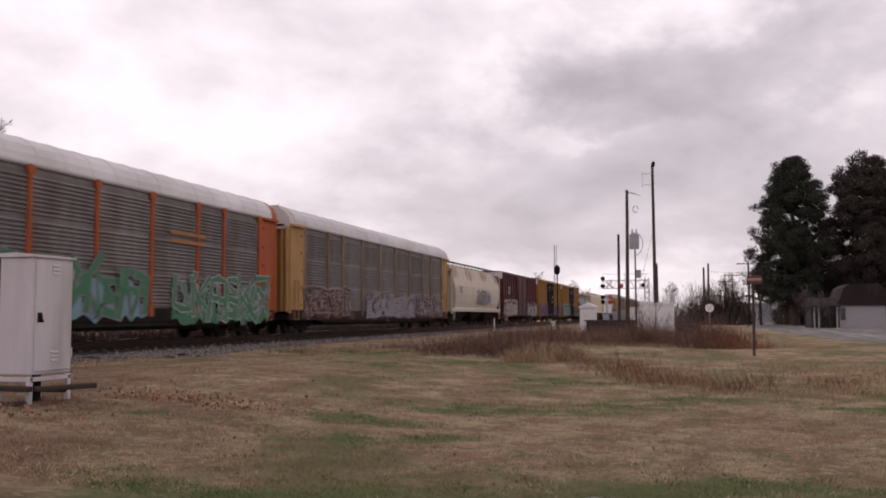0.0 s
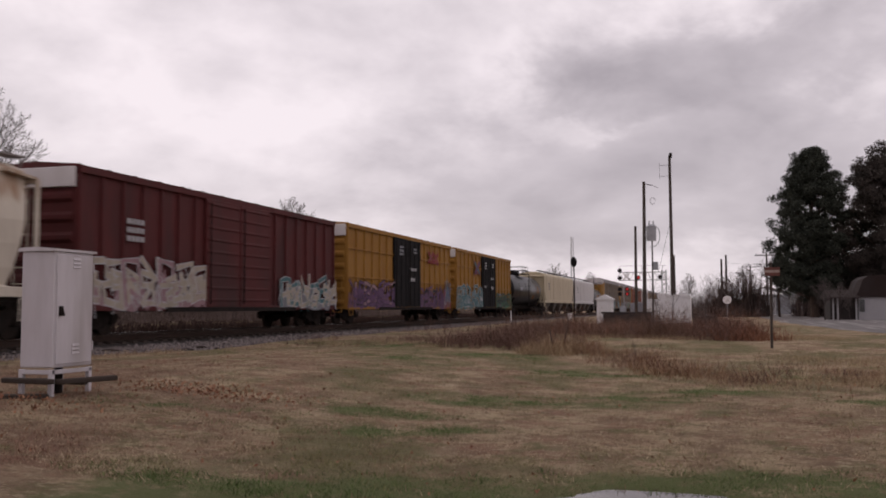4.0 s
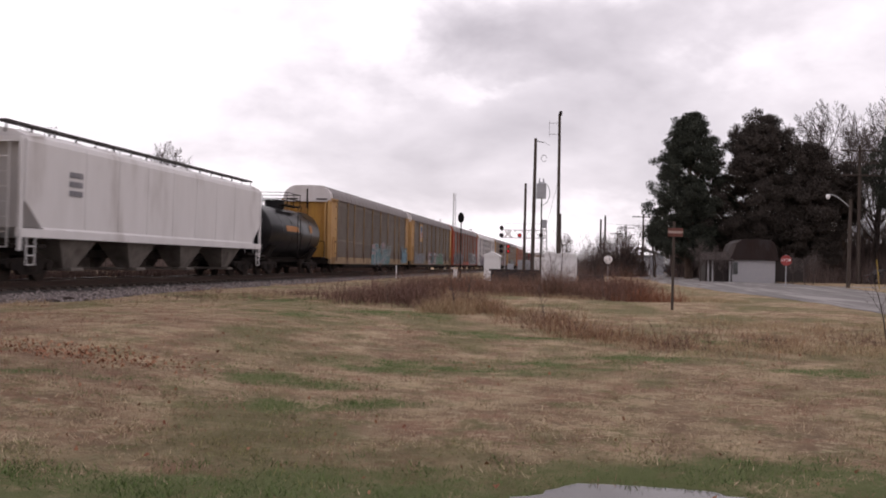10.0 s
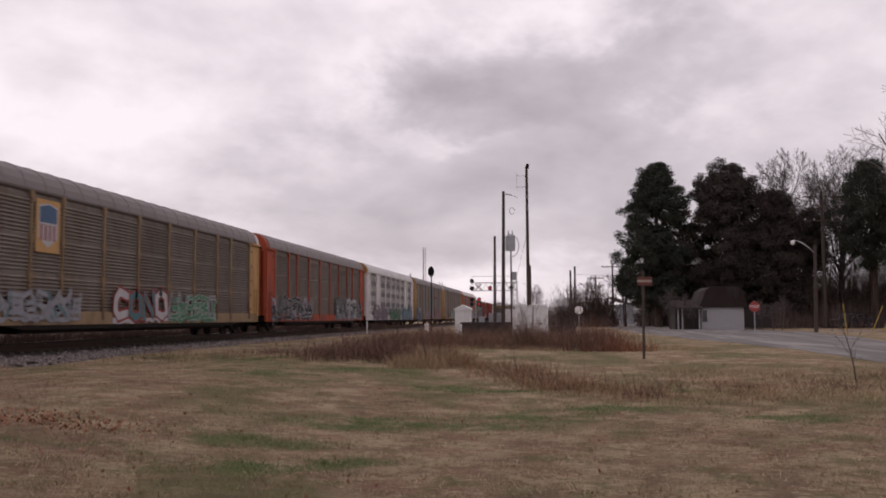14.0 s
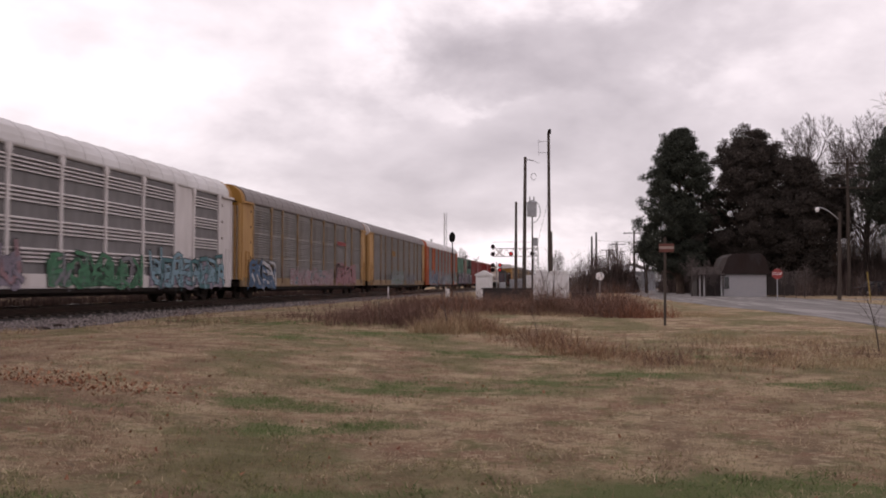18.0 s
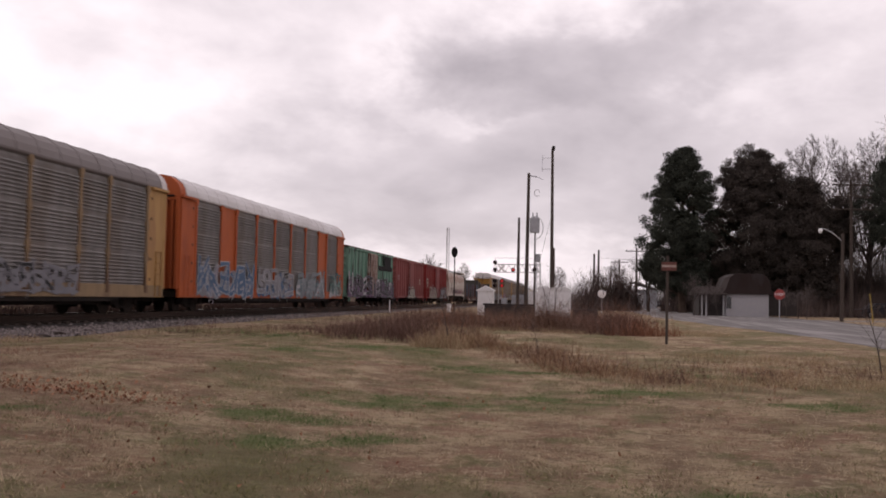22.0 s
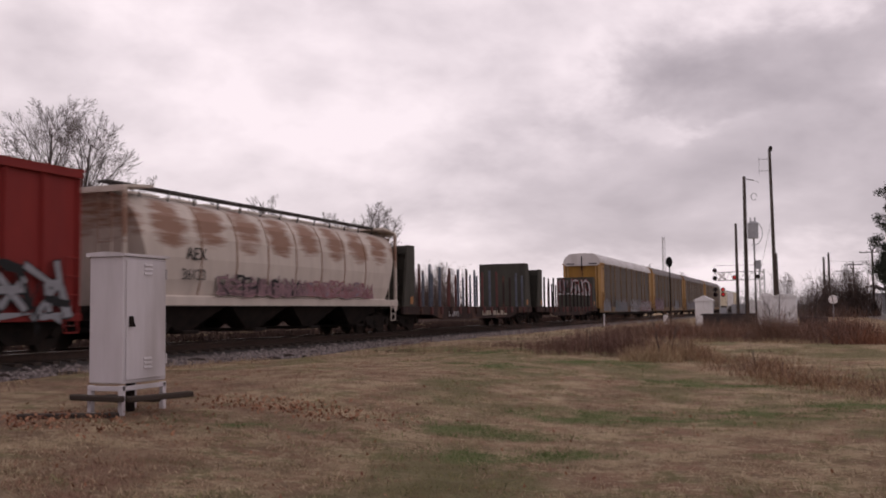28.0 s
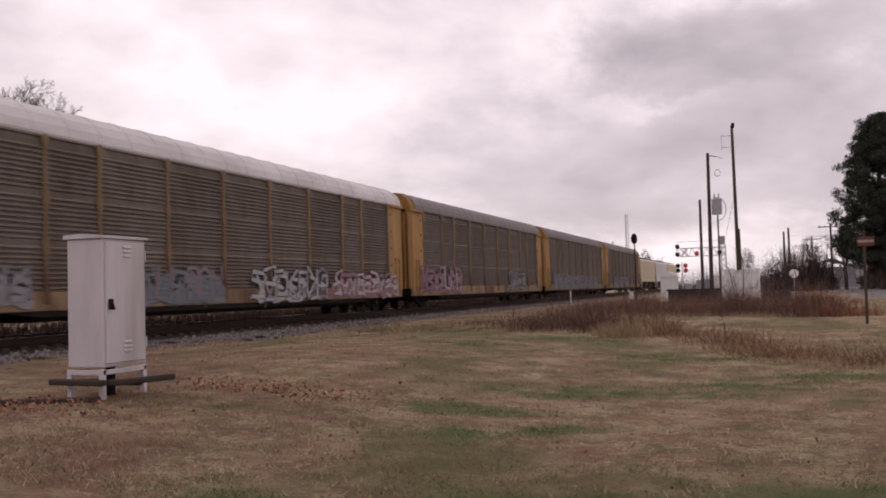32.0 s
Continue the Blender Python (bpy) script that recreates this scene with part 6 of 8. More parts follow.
# equipment huts and boxes
def hut(x, y, w, d, h, label, gable=True, mat=None, turn=0.0):
    mat = mat or sheet_white
    t = thing("equipment_hut", pose(x, y, ground_z(x, y), 0, 0, turn), label, "equipment hut", "equipment huts")
    bm = B()
    box(bm, -w / 2, w / 2, -d / 2, d / 2, 0, h, 0.02)
    part("wall", bm, mat, t)
    bm = B()
    if gable:
        prism(bm, [(-w / 2 - 0.08, h), (w / 2 + 0.08, h), (w / 2 + 0.08, h + 0.06), (0, h + 0.34), (-w / 2 - 0.08, h + 0.06)], "y", -d / 2 - 0.08, d / 2 + 0.08)
    else:
        prism(bm, [(-w / 2 - 0.05, h), (w / 2 + 0.05, h), (w / 2 + 0.05, h + 0.08), (w * 0.3, h + 0.2), (-w * 0.3, h + 0.2), (-w / 2 - 0.05, h + 0.08)], "y", -d / 2 - 0.05, d / 2 + 0.05)
    part("roof", bm, mat, t)
    bm = B()
    box(bm, -w * 0.24, w * 0.24, -d / 2 - 0.03, -d / 2, 0.08, h * 0.88, 0.01)
    dr = part("door", bm, mat, t)
    bm = B()
    box(bm, w * 0.16, w * 0.2, -d / 2 - 0.07, -d / 2 - 0.03, h * 0.42, h * 0.5, 0.005)
    part("handle", bm, steel_dark, dr)
    return t


hut(-5.75, 60, 0.95, 1.3, 1.52, "small white gabled railway equipment hut")
hut(-1.05, 60.5, 1.3, 2.4, 1.75, "white steel equipment hut with a low roof", False)
hut(-2.75, 59.2, 0.8, 1.2, 1.45, "narrow white equipment hut beside the poles", False)
hut(-2.2, 63.0, 0.75, 1.0, 1.85, "tall white equipment cabinet with a low roof", False)
for x, y, w, h in ((-4.35, 57.0, 0.36, 1.15), (-3.7, 57.0, 0.42, 1.35), (-3.35, 57.4, 0.5, 1.4)):
    t = thing("power_box", pose(x, y, ground_z(x, y)), "grey steel electrical box on the concrete pad", "electrical box", "electrical boxes")
    bm = B()
    box(bm, -w / 2, w / 2, -0.2, 0.2, 0, h, 0.02)
    part("case", bm, sheet_grey, t)
    bm = B()
    box(bm, -w * 0.42, w * 0.42, -0.22, -0.2, 0.1, h * 0.94, 0.008)
    part("door", bm, sheet_grey, t)
t = thing("concrete_wall", pose(-4.0, 55.6, ground_z(-4, 55.6)), "low dark stained concrete wall before the huts", "wall")
bm = B()
box(bm, -1.4, 1.45, -0.18, 0.18, -0.1, 0.72, 0.03)
box(bm, -1.5, 1.55, -0.24, 0.24, 0.72, 0.82, 0.02)
part("slab", bm, wall_black, t)
t = thing("concrete_wall", pose(0.5, 57.5, ground_z(0.5, 57.5)), "low dark concrete block wall in the brush", "wall")
bm = B()
box(bm, -0.75, 0.75, -0.3, 0.3, -0.1, 0.62, 0.03)
part("slab", bm, wall_black, t)

# poles round the huts
p = utility_pole(-3.02, 56.4, 8.75, "tall dark pole carrying a grey transformer", 0.125, (0, 0.5))
bm = B()
tube(bm, (0.42, -0.1, 5.15), (0.42, -0.1, 6.0), 0.29, sides=18)
tube(bm, (0.42, -0.1, 6.0), (0.42, -0.1, 6.08), 0.31, 0.2, 18)
tf = part("transformer", bm, sheet_grey, p, "grey drum transformer")
for dx in (-0.12, 0.12):
    bm = B()
    tube(bm, (0.42 + dx, -0.1, 6.06), (0.42 + dx, -0.1, 6.36), 0.05, 0.03, 8)
    part("bushing", bm, sheet_grey, tf)
bm = B()
prev = None
for i in range(13):
    a = math.pi * (1.05 - i / 12 * 1.35)
    q = (0.45 + 0.48 * math.cos(a - 0.8), -0.1, 5.45 + 0.68 * math.sin(a - 0.8))
    if prev:
        tube(bm, prev, q, 0.022, sides=5, cap=False)
    prev = q
tube(bm, (0.05, -0.05, 8.6), (0.5, -0.1, 8.5), 0.035, sides=6)
tube(bm, (0.5, -0.1, 8.5), (0.85, -0.1, 8.35), 0.015, sides=5)
prev = None
for i in range(9):
    a = 2 * math.pi * i / 9
    q = (0.52 + 0.16 * math.cos(a), -0.1, 7.55 + 0.2 * math.sin(a))
    if prev:
        tube(bm, prev, q, 0.02, sides=5, cap=False)
    prev = q
part("cable_loop", bm, sheet_grey, p)
utility_pole(-3.52, 56.5, 6.05, "shorter dark timber pole beside a transformer pole", 0.10, (0, 0.2))
p = utility_pole(-2.56, 57.2, 5.2, "thin grey service mast with a meter box", 0.06)
bm = B()
box(bm, 0.04, 0.34, -0.1, 0.1, 3.45, 3.95, 0.02)
part("meter_box", bm, sheet_grey, p)
p = utility_pole(-1.80, 67.8, 12.0, "tall slim dark pole with a small antenna", 0.135, (0, -0.3))
bm = B()
tube(bm, (-0.05, 0, 11.4), (-0.75, 0, 11.4), 0.018, sides=5)
tube(bm, (-0.05, 0, 10.6), (-0.75, 0, 10.6), 0.018, sides=5)
tube(bm, (-0.72, 0, 10.4), (-0.72, 0, 11.6), 0.012, sides=5)
part("antenna", bm, sheet_grey, p)
bm = B()
tube(bm, (0.03, 0, 11.95), (0.1, -0.1, 12.25), 0.14, 0.10, 10)
part("lamp_head", bm, steel_dark, p)
bm = B()
tube(bm, (0.12, 0, 0), (0.12, 0, 4.9), 0.13, 0.10, 8)
part("stub_pole", bm, pole_wood, p)
wire([(-1.8, 67.8, 8.0), (-2.9, 62, 2.2)], sag=0.0, label="guy wire running down from the tall pole")
for x, y, z in ((2.1, 120, 7.1), (2.65, 120, 7.6)):
    utility_pole(x, y, z, "plain dark pole beyond the brush", 0.16)
utility_pole(7.95, 130, 8.3, "far utility pole with a crossarm", 0.16, arms=((8.0, 1.5, 5),))
utility_pole(7.4, 170, 8.5, "far utility pole with a crossarm", 0.16, arms=((8.1, 1.5, 5),))
utility_pole(7.7, 220, 9.2, "far utility pole with a crossarm", 0.16, arms=((8.8, 1.7, 5),))
wire([(7.95, 130, 8.6), (7.4, 170, 8.9), (7.7, 220, 9.5)], sag=0.5)
utility_pole(16.6, 37.2, 8.75, "dark utility pole by the road with one crossarm", 0.125, (0, -1.0), arms=((8.45, 0.95, 20),))
utility_pole(23.4, 65.4, 7.4, "dark utility pole beside the trees", 0.15)
utility_pole(25.4, 92.6, 13.0, "tall utility pole with three crossarms", 0.19, arms=((12.5, 1.9, 8), (11.4, 1.8, 8), (10.2, 1.9, 8)))
wire([(16.6, 37.2, 8.6), (25.4, 92.6, 11.9)], sag=0.7)
wire([(17.4, 37.2, 8.8), (60, 30, 9.0)], sag=0.7)
wire([(23.4, 65.4, 7.2), (16.6, 37.2, 6.2)], sag=0.4)
wire([(18.5, 70, 6.5), (2.7, 120, 7.0)], sag=0.8)
wire([(23.4, 65.4, 6.0), (10.4, 84, 4.2)], sag=0.6)

# street lamp
sl = thing("street_lamp", pose(18.4, 69.5, ground_z(18.4, 69.5)), "timber street-lamp pole with a curved bracket arm", "street lamp")
bm = B()
tube(bm, (0, 0, -0.05), (0.1, 0, 6.2), 0.14, 0.10, 10)
part("pole", bm, pole_wood, sl)
bm = B()
prev = (0.1, 0, 5.6)
for i in range(1, 9):
    f = i / 8
    q = (0.1 - 1.5 * f, 0, 5.6 + 0.95 * math.sin(f * math.pi / 2))
    tube(bm, prev, q, 0.03, sides=6, cap=False)
    prev = q
arm = part("bracket", bm, aluminium, sl)
bm = B()
tube(bm, (-1.42, 0, 6.55), (-1.42, 0, 6.38), 0.10, 0.17, 12)
tube(bm, (-1.42, 0, 6.38), (-1.42, 0, 6.22), 0.15, 0.09, 12)
part("lamp_head", bm, sheet_white, arm, "white lamp head")

# stop sign
st = thing("stop_sign", pose(13.0, 63.6, ground_z(13.0, 63.6)), "red octagonal stop sign on a thin post", "stop sign")
bm = B()
box(bm, -0.03, 0.03, -0.02, 0.02, -0.05, 2.15, 0.005)
part("post", bm, sheet_grey, st)
bm = B()
prism(bm, [(0.36 * math.cos(math.pi * (k + 0.5) / 4), 1.78 + 0.36 * math.sin(math.pi * (k + 0.5) / 4)) for k in range(8)], "y", -0.045, -0.03)
prism(bm, [(0.33 * math.cos(math.pi * (k + 0.5) / 4), 1.78 + 0.33 * math.sin(math.pi * (k + 0.5) / 4)) for k in range(8)], "y", -0.050, -0.046)
pl = part("plate", bm, sign_red, st)
cu = bpy.data.curves.new("lettering", "FONT")
cu.body, cu.size, cu.extrude, cu.align_x, cu.align_y = "STOP", 0.26, 0.003, "CENTER", "CENTER"
tmp = bpy.data.objects.new("lettering", cu)
scene.collection.objects.link(tmp)
me = bpy.data.meshes.new_from_object(tmp.evaluated_get(bpy.context.evaluated_depsgraph_get()))
bpy.data.objects.remove(tmp)
me.materials.clear()
me.materials.append(sign_white)
shared("lettering", me, pl, pose(0, -0.056, 1.78, 90, 0, 0))
ds = thing("round_sign", pose(2.15, 83.6, ground_z(2.15, 83.6)), "round pale railway crossing sign on a post", "sign")
bm = B()
tube(bm, (0, 0, -0.05), (0, 0, 2.1), 0.035, sides=8)
part("post", bm, sheet_grey, ds)
bm = B()
tube(bm, (0, -0.06, 1.75), (0, -0.035, 1.75), 0.36, sides=24)
part("plate", bm, sign_white, ds)

# yellow guy-wire guards beside the road
for x, y, lean in ((20.2, 68.5, -6), (22.2, 69.5, 22), (22.9, 69.5, 26), (23.6, 70, 28), (24.4, 70, 30)):
    t = thing("guy_guard", pose(x, y, ground_z(x, y), 0, lean, 0), "yellow plastic guard on a guy wire", "guy guard", "guy guards")
    bm = B()
    tube(bm, (0, 0, 0), (0, 0, 2.0), 0.04, 0.035, 8)
    part("sleeve", bm, yellow_guard, t)
    bm = B()
    tube(bm, (0, 0, 2.0), (0, 0, 4.5), 0.008, sides=4)
    part("guy_wire", bm, steel_dark, t)

wing_paint = material("dull_brown_boards", (0.045, 0.038, 0.036), 0.9, 0, (0.03, 0.025, 0.024), 4, 0.7)
roof_dark = material("dark_shingle_roof", (0.03, 0.022, 0.02), 0.95, 0, (0.045, 0.035, 0.033), 6, 0.7, 0.3, 20)
house_white = material("grey_white_siding", (0.33, 0.32, 0.335), 0.6, 0, (0.38, 0.36, 0.36), 3, 0.6)
# white house under the trees
hs = thing("house", pose(13.9, 82, ground_z(13.9, 82) + 0.28), "low white house with a rusty steep metal roof", "house")
bm = B()
box(bm, -1.5, 2.0, 0, 6, -0.4, 1.8, 0.02)
w = part("wall", bm, house_white, hs)
for k in range(10):
    bm = B()
    box(bm, -1.49, 1.99, -0.018, 0.0, 0.02 + 0.175 * k, 0.02 + 0.175 * k + 0.165)
    part("siding_board", bm, house_white, w)
bm = B()
prism(bm, [(-1.7, 1.65), (-1.15, 3.1), (-0.7, 3.4), (1.5, 3.4), (1.85, 3.1), (2.3, 1.65)], "y", -0.25, 6.3)
rf_ = part("roof", bm, roof_rust, hs)
for k in range(11):
    bm = B()
    f = k / 10
    xb, xt = -1.78 + 4.11 * f, -0.88 + 2.46 * f
    tube(bm, (xb * 0.97, -0.27, 1.7), (xt * 0.92, -0.27, 3.36), 0.02, sides=4)
    part("roof_seam", bm, roof_rust, rf_)
bm = B()
box(bm, -3.6, -1.5, 0.6, 5, -0.4, 1.6, 0.02)
part("wing_wall", bm, wing_paint, hs)
bm = B()
prism(bm, [(-0.8, 1.55), (-0.8, 1.62), (2.0, 2.3), (5.4, 1.7), (5.4, 1.55)], "x", -3.9, -1.45)
part("porch_roof", bm, roof_dark, hs)
for x in (-3.5, -3.15, -1.75):
    bm = B()
    box(bm, x - 0.06, x + 0.06, -0.55, -0.43, -0.3, 1.6, 0.01)
    part("porch_post", bm, house_white, hs)
bm = B()
box(bm, -1.48, -1.0, -0.05, -0.02, 0.4, 1.5, 0.01)
wd = part("window", bm, house_white, hs)
bm = B()
box(bm, -1.44, -1.04, -0.056, -0.05, 0.45, 1.45)
part("pane", bm, glass_dark, wd)
bm = B()
box(bm, 2.0, 4.6, 1.5, 5.5, -0.1, 1.7, 0.02)
box(bm, 1.98, 4.8, 1.3, 5.7, 1.7, 1.85, 0.02)
part("lean_to", bm, wing_paint, hs)

# workshop with a red roller door
ws = thing("workshop", pose(28.8, 70, ground_z(28.8, 70), 0, 0, -21), "long white metal workshop with a red roller door", "workshop")
bm = B()
box(bm, 0, 11, 0, 7, -0.1, 2.62, 0.02)
w = part("wall", bm, sheet_white, ws)
for k in range(9):
    bm = B()
    box(bm, 0.02 + k * 0.4, 0.10 + k * 0.4, -0.02, 0.0, 0.0, 2.6)
    part("wall_rib", bm, sheet_white, w)
bm = B()
prism(bm, [(-0.25, 2.62), (-0.25, 2.78), (3.5, 3.1), (7.3, 2.7), (7.3, 2.62)], "x", -0.25, 11.3)
part("roof", bm, sheet_grey, ws)
for x0, x1 in ((3.75, 7.0), (8.0, 10.4)):
    bm = B()
    box(bm, x0 - 0.12, x1 + 0.12, -0.05, 0.0, 0, 2.42, 0.01)
    fr = part("door_frame", bm, sheet_grey, ws)
    for k in range(11):
        bm = B()
        box(bm, x0, x1, -0.085, -0.05, 0.02 + k * 0.208, 0.02 + k * 0.208 + 0.2, 0.006)
        part("door_slat", bm, red_door, fr)
bm = B()
box(bm, 0.75, 2.35, -0.06, -0.02, 1.05, 2.1, 0.01)
sg2 = part("sign_board", bm, sign_white, ws)
bm = B()
rng = random.Random(3)
for k in range(4):
    tube(bm, (1.15 + 0.22 * k, -0.066, 1.72), (1.35 + 0.2 * k, -0.066, 1.95 - 0.1 * (k % 2)), 0.03, sides=5)
    tube(bm, (1.1 + 0.25 * k, -0.066, 1.48), (1.25 + 0.25 * k, -0.066, 1.75), 0.03, sides=5)
part("logo_shape", bm, sign_red, sg2, "red drawn logo shape")
bm = B()
box(bm, 1.0, 2.1, -0.066, -0.06, 1.18, 1.28)
part("text_bar", bm, sheet_grey, sg2)


# parked cars far down the road
def parked_car(x, y, turn, paint, label):
    t = thing("parked_car", pose(x, y, ground_z(x, y), 0, 0, turn), label, "car", "parked cars")
    bm = B()
    prism(bm, [(-2.2, 0.35), (-2.25, 0.75), (-1.5, 0.92), (-0.75, 1.38), (0.75, 1.42), (1.5, 0.98), (2.15, 0.85), (2.2, 0.35)], "y", -0.85, 0.85)
    part("body", bm, paint, t)
    bm = B()
    prism(bm, [(-1.25, 0.96), (-0.68, 1.30), (0.68, 1.34), (1.25, 1.0)], "y", -0.86, 0.86)
    part("window", bm, glass_dark, t)
    for x_ in (-1.4, 1.4):
        for y_ in (-0.8, 0.8):
            bm = B()
            tube(bm, (x_, y_ - 0.09, 0.32), (x_, y_ + 0.09, 0.32), 0.32, sides=16)
            wh = part("wheel", bm, tyre, t)
            bm = B()
            tube(bm, (x_, y_ - 0.1, 0.32), (x_, y_ + 0.1, 0.32), 0.18, sides=12)
            part("rim", bm, aluminium, wh)
    for x_ in (-2.22, 2.18):
        bm = B()
        for s_ in (-0.6, 0.6):
            box(bm, x_ - 0.03, x_ + 0.03, s_ - 0.18, s_ + 0.18, 0.62, 0.74, 0.01)
        part("lights", bm, sign_white if x_ > 0 else sign_red, t)
    return t


parked_car(11.1, 160, 78, car_silver, "silver parked car at the roadside")
parked_car(13.6, 158, 80, car_dark, "dark parked car at the roadside")
parked_car(15.2, 163, 85, car_silver, "pale silver parked car at the roadside")
parked_car(29.0, 96, 10, car_dark, "dark parked car under the bare trees")
gb = thing("barn", pose(8.5, 142, 0.4), "grey metal barn far down the road", "barn")
bm = B()
box(bm, -3.2, 3.2, 0, 8, -0.1, 3.0, 0.03)
part("wall", bm, sheet_grey, gb)
bm = B()
prism(bm, [(-3.5, 2.9), (0, 4.0), (3.5, 2.9), (3.5, 3.05), (0, 4.2), (-3.5, 3.05)], "y", -0.3, 8.3)
part("roof", bm, roof_grey, gb)
bm = B()
box(bm, -1.2, 1.2, -0.05, 0.0, 0, 2.4, 0.01)
part("door", bm, sheet_white, gb)

# ---- trees ----
def frustum_lists(verts, faces, a, b, r0, r1, sides):
    d = (b - a)
    if d.length < 1e-5:
        return
    q = d.to_track_quat("Z", "Y")
    n0 = len(verts)
    for c, r in ((a, r0), (b, r1)):
        for i in range(sides):
            an = 2 * math.pi * i / sides
            verts.append(tuple(c + q @ Vector((r * math.cos(an), r * math.sin(an), 0))))
    for i in range(sides):
        faces.append((n0 + i, n0 + (i + 1) % sides, n0 + sides + (i + 1) % sides, n0 + sides + i))


def limb(rng, a, way, length, r, level, wood, twig, thin, counts, reach, rise=0.12, bare=0.25):
    """A tapering limb of short bent pieces; smaller limbs leave it by turns all round, the last ones are single twigs."""
    segs = 6 if level == 0 else 4 if level < 3 else 2
    pts, d = [a], way.normalized()
    for i in range(segs):
        d = (d + Vector((rng.uniform(-1, 1), rng.uniform(-1, 1), rng.uniform(-1, 1))) * (0.09 if level == 0 else 0.20) + Vector((0, 0, rise))).normalized()
        pts.append(pts[-1] + d * length / segs)
    tgt = wood if level < 2 else twig
    for i in range(segs):
        frustum_lists(tgt[0], tgt[1], pts[i], pts[i + 1], max(thin, r * (1 - 0.8 * i / segs)), max(thin * 0.6, r * (1 - 0.8 * (i + 1) / segs)), 8 if level == 0 else 5 if level == 1 else 3)
    last = level == len(counts) - 1
    turn = rng.uniform(0, 6.3)
    for k in range(counts[level]):
        f = bare + (0.99 - bare) * (k + rng.uniform(0.1, 0.9)) / counts[level]
        i = min(segs - 1, int(f * segs))
        p = pts[i].lerp(pts[i + 1], f * segs - i)
        along = (pts[i + 1] - pts[i]).normalized()
        turn += 2.4 + rng.uniform(-0.5, 0.5)
        side = along.orthogonal().normalized()
        side.rotate(Matrix.Rotation(turn, 3, along))
        ang = rng.uniform(0.5, 0.95) * (1.1 - 0.35 * f)
        nd = along * math.cos(ang) + side * math.sin(ang)
        ln = length * reach[level] * (1.12 - 0.75 * f ** 1.3) * rng.uniform(0.7, 1.2)
        if last:
            e, o = nd * ln, nd.orthogonal().normalized() * thin * 0.6
            n0 = len(twig[0])
            twig[0].extend((tuple(p - o), tuple(p + o), tuple(p + e)))
            twig[1].append((n0, n0 + 1, n0 + 2))
        else:
            limb(rng, p, nd, ln, max(thin, r * (1 - 0.8 * f) * rng.uniform(0.42, 0.6)), level + 1, wood, twig, thin, counts, reach, 0.045, 0.15)


def mesh_of(name, lists, mat):
    me = bpy.data.meshes.new(name)
    me.from_pydata(lists[0], [], lists[1])
    me.materials.append(mat)
    return me


def bare_tree(seed, height, label, trunk=0.34, m=None, thin=0.012, counts=(17, 8, 6, 5), reach=(0.46, 0.50, 0.5, 0.6), bare=0.25):
    rng = random.Random(seed)
    wood, twig = ([], []), ([], [])
    limb(rng, Vector((0, 0, -0.1)), Vector((rng.uniform(-.08, .08), rng.uniform(-.08, .08), 1)), height * 0.85, trunk, 0, wood, twig, thin, counts, reach, 0.05, bare)
    top = max(v[2] for v in twig[0])
    k = height / top
    for ls in (wood, twig):
        ls[0][:] = [(v[0] * k, v[1] * k, v[2] * k) for v in ls[0]]
    t = thing("bare_tree", m or pose(0, 0, 0), label, "tree", "bare winter trees")
    shared("trunk", mesh_of("trunk", wood, bark_grey), t)
    tagged(shared("crown", mesh_of("crown", twig, twigs), t), "bare twiggy crown")
    return t


def planted(tree, x, y, turn, k, z=None):
    """A copy of a tree elsewhere, turned and a little larger or smaller."""
    c = copy_thing(tree, pose(x, y, ground_z(x, y) if z is None else z, 0, 0, turn))
    c.scale = (k, k, k)
    return c


def leaf_cloud(rng, centers, per, spread, size, stretch=0.7):
    """Many small triangles about each clump's middle."""
    r = np.random.RandomState(rng.randint(0, 9999))
    c = np.repeat(np.array(centers), per, axis=0)
    n = len(c)
    off = r.normal(0, 1, (n, 3))
    off /= np.linalg.norm(off, axis=1)[:, None]
    off *= (r.uniform(0, 1, (n, 1)) ** 0.5) * spread * np.array([1, 1, stretch])
    p = c + off
    u = r.normal(0, 1, (n, 3))
    v = r.normal(0, 1, (n, 3))
    u /= np.linalg.norm(u, axis=1)[:, None]
    v /= np.linalg.norm(v, axis=1)[:, None]
    s_ = size * r.uniform(0.6, 1.3, (n, 1))
    verts = np.stack([p - u * s_, p + u * s_ * 0.6 + v * s_ * 0.4, p + v * s_], 1).reshape(-1, 3)
    faces = np.arange(3 * n).reshape(-1, 3)
    return verts.tolist(), faces.tolist()


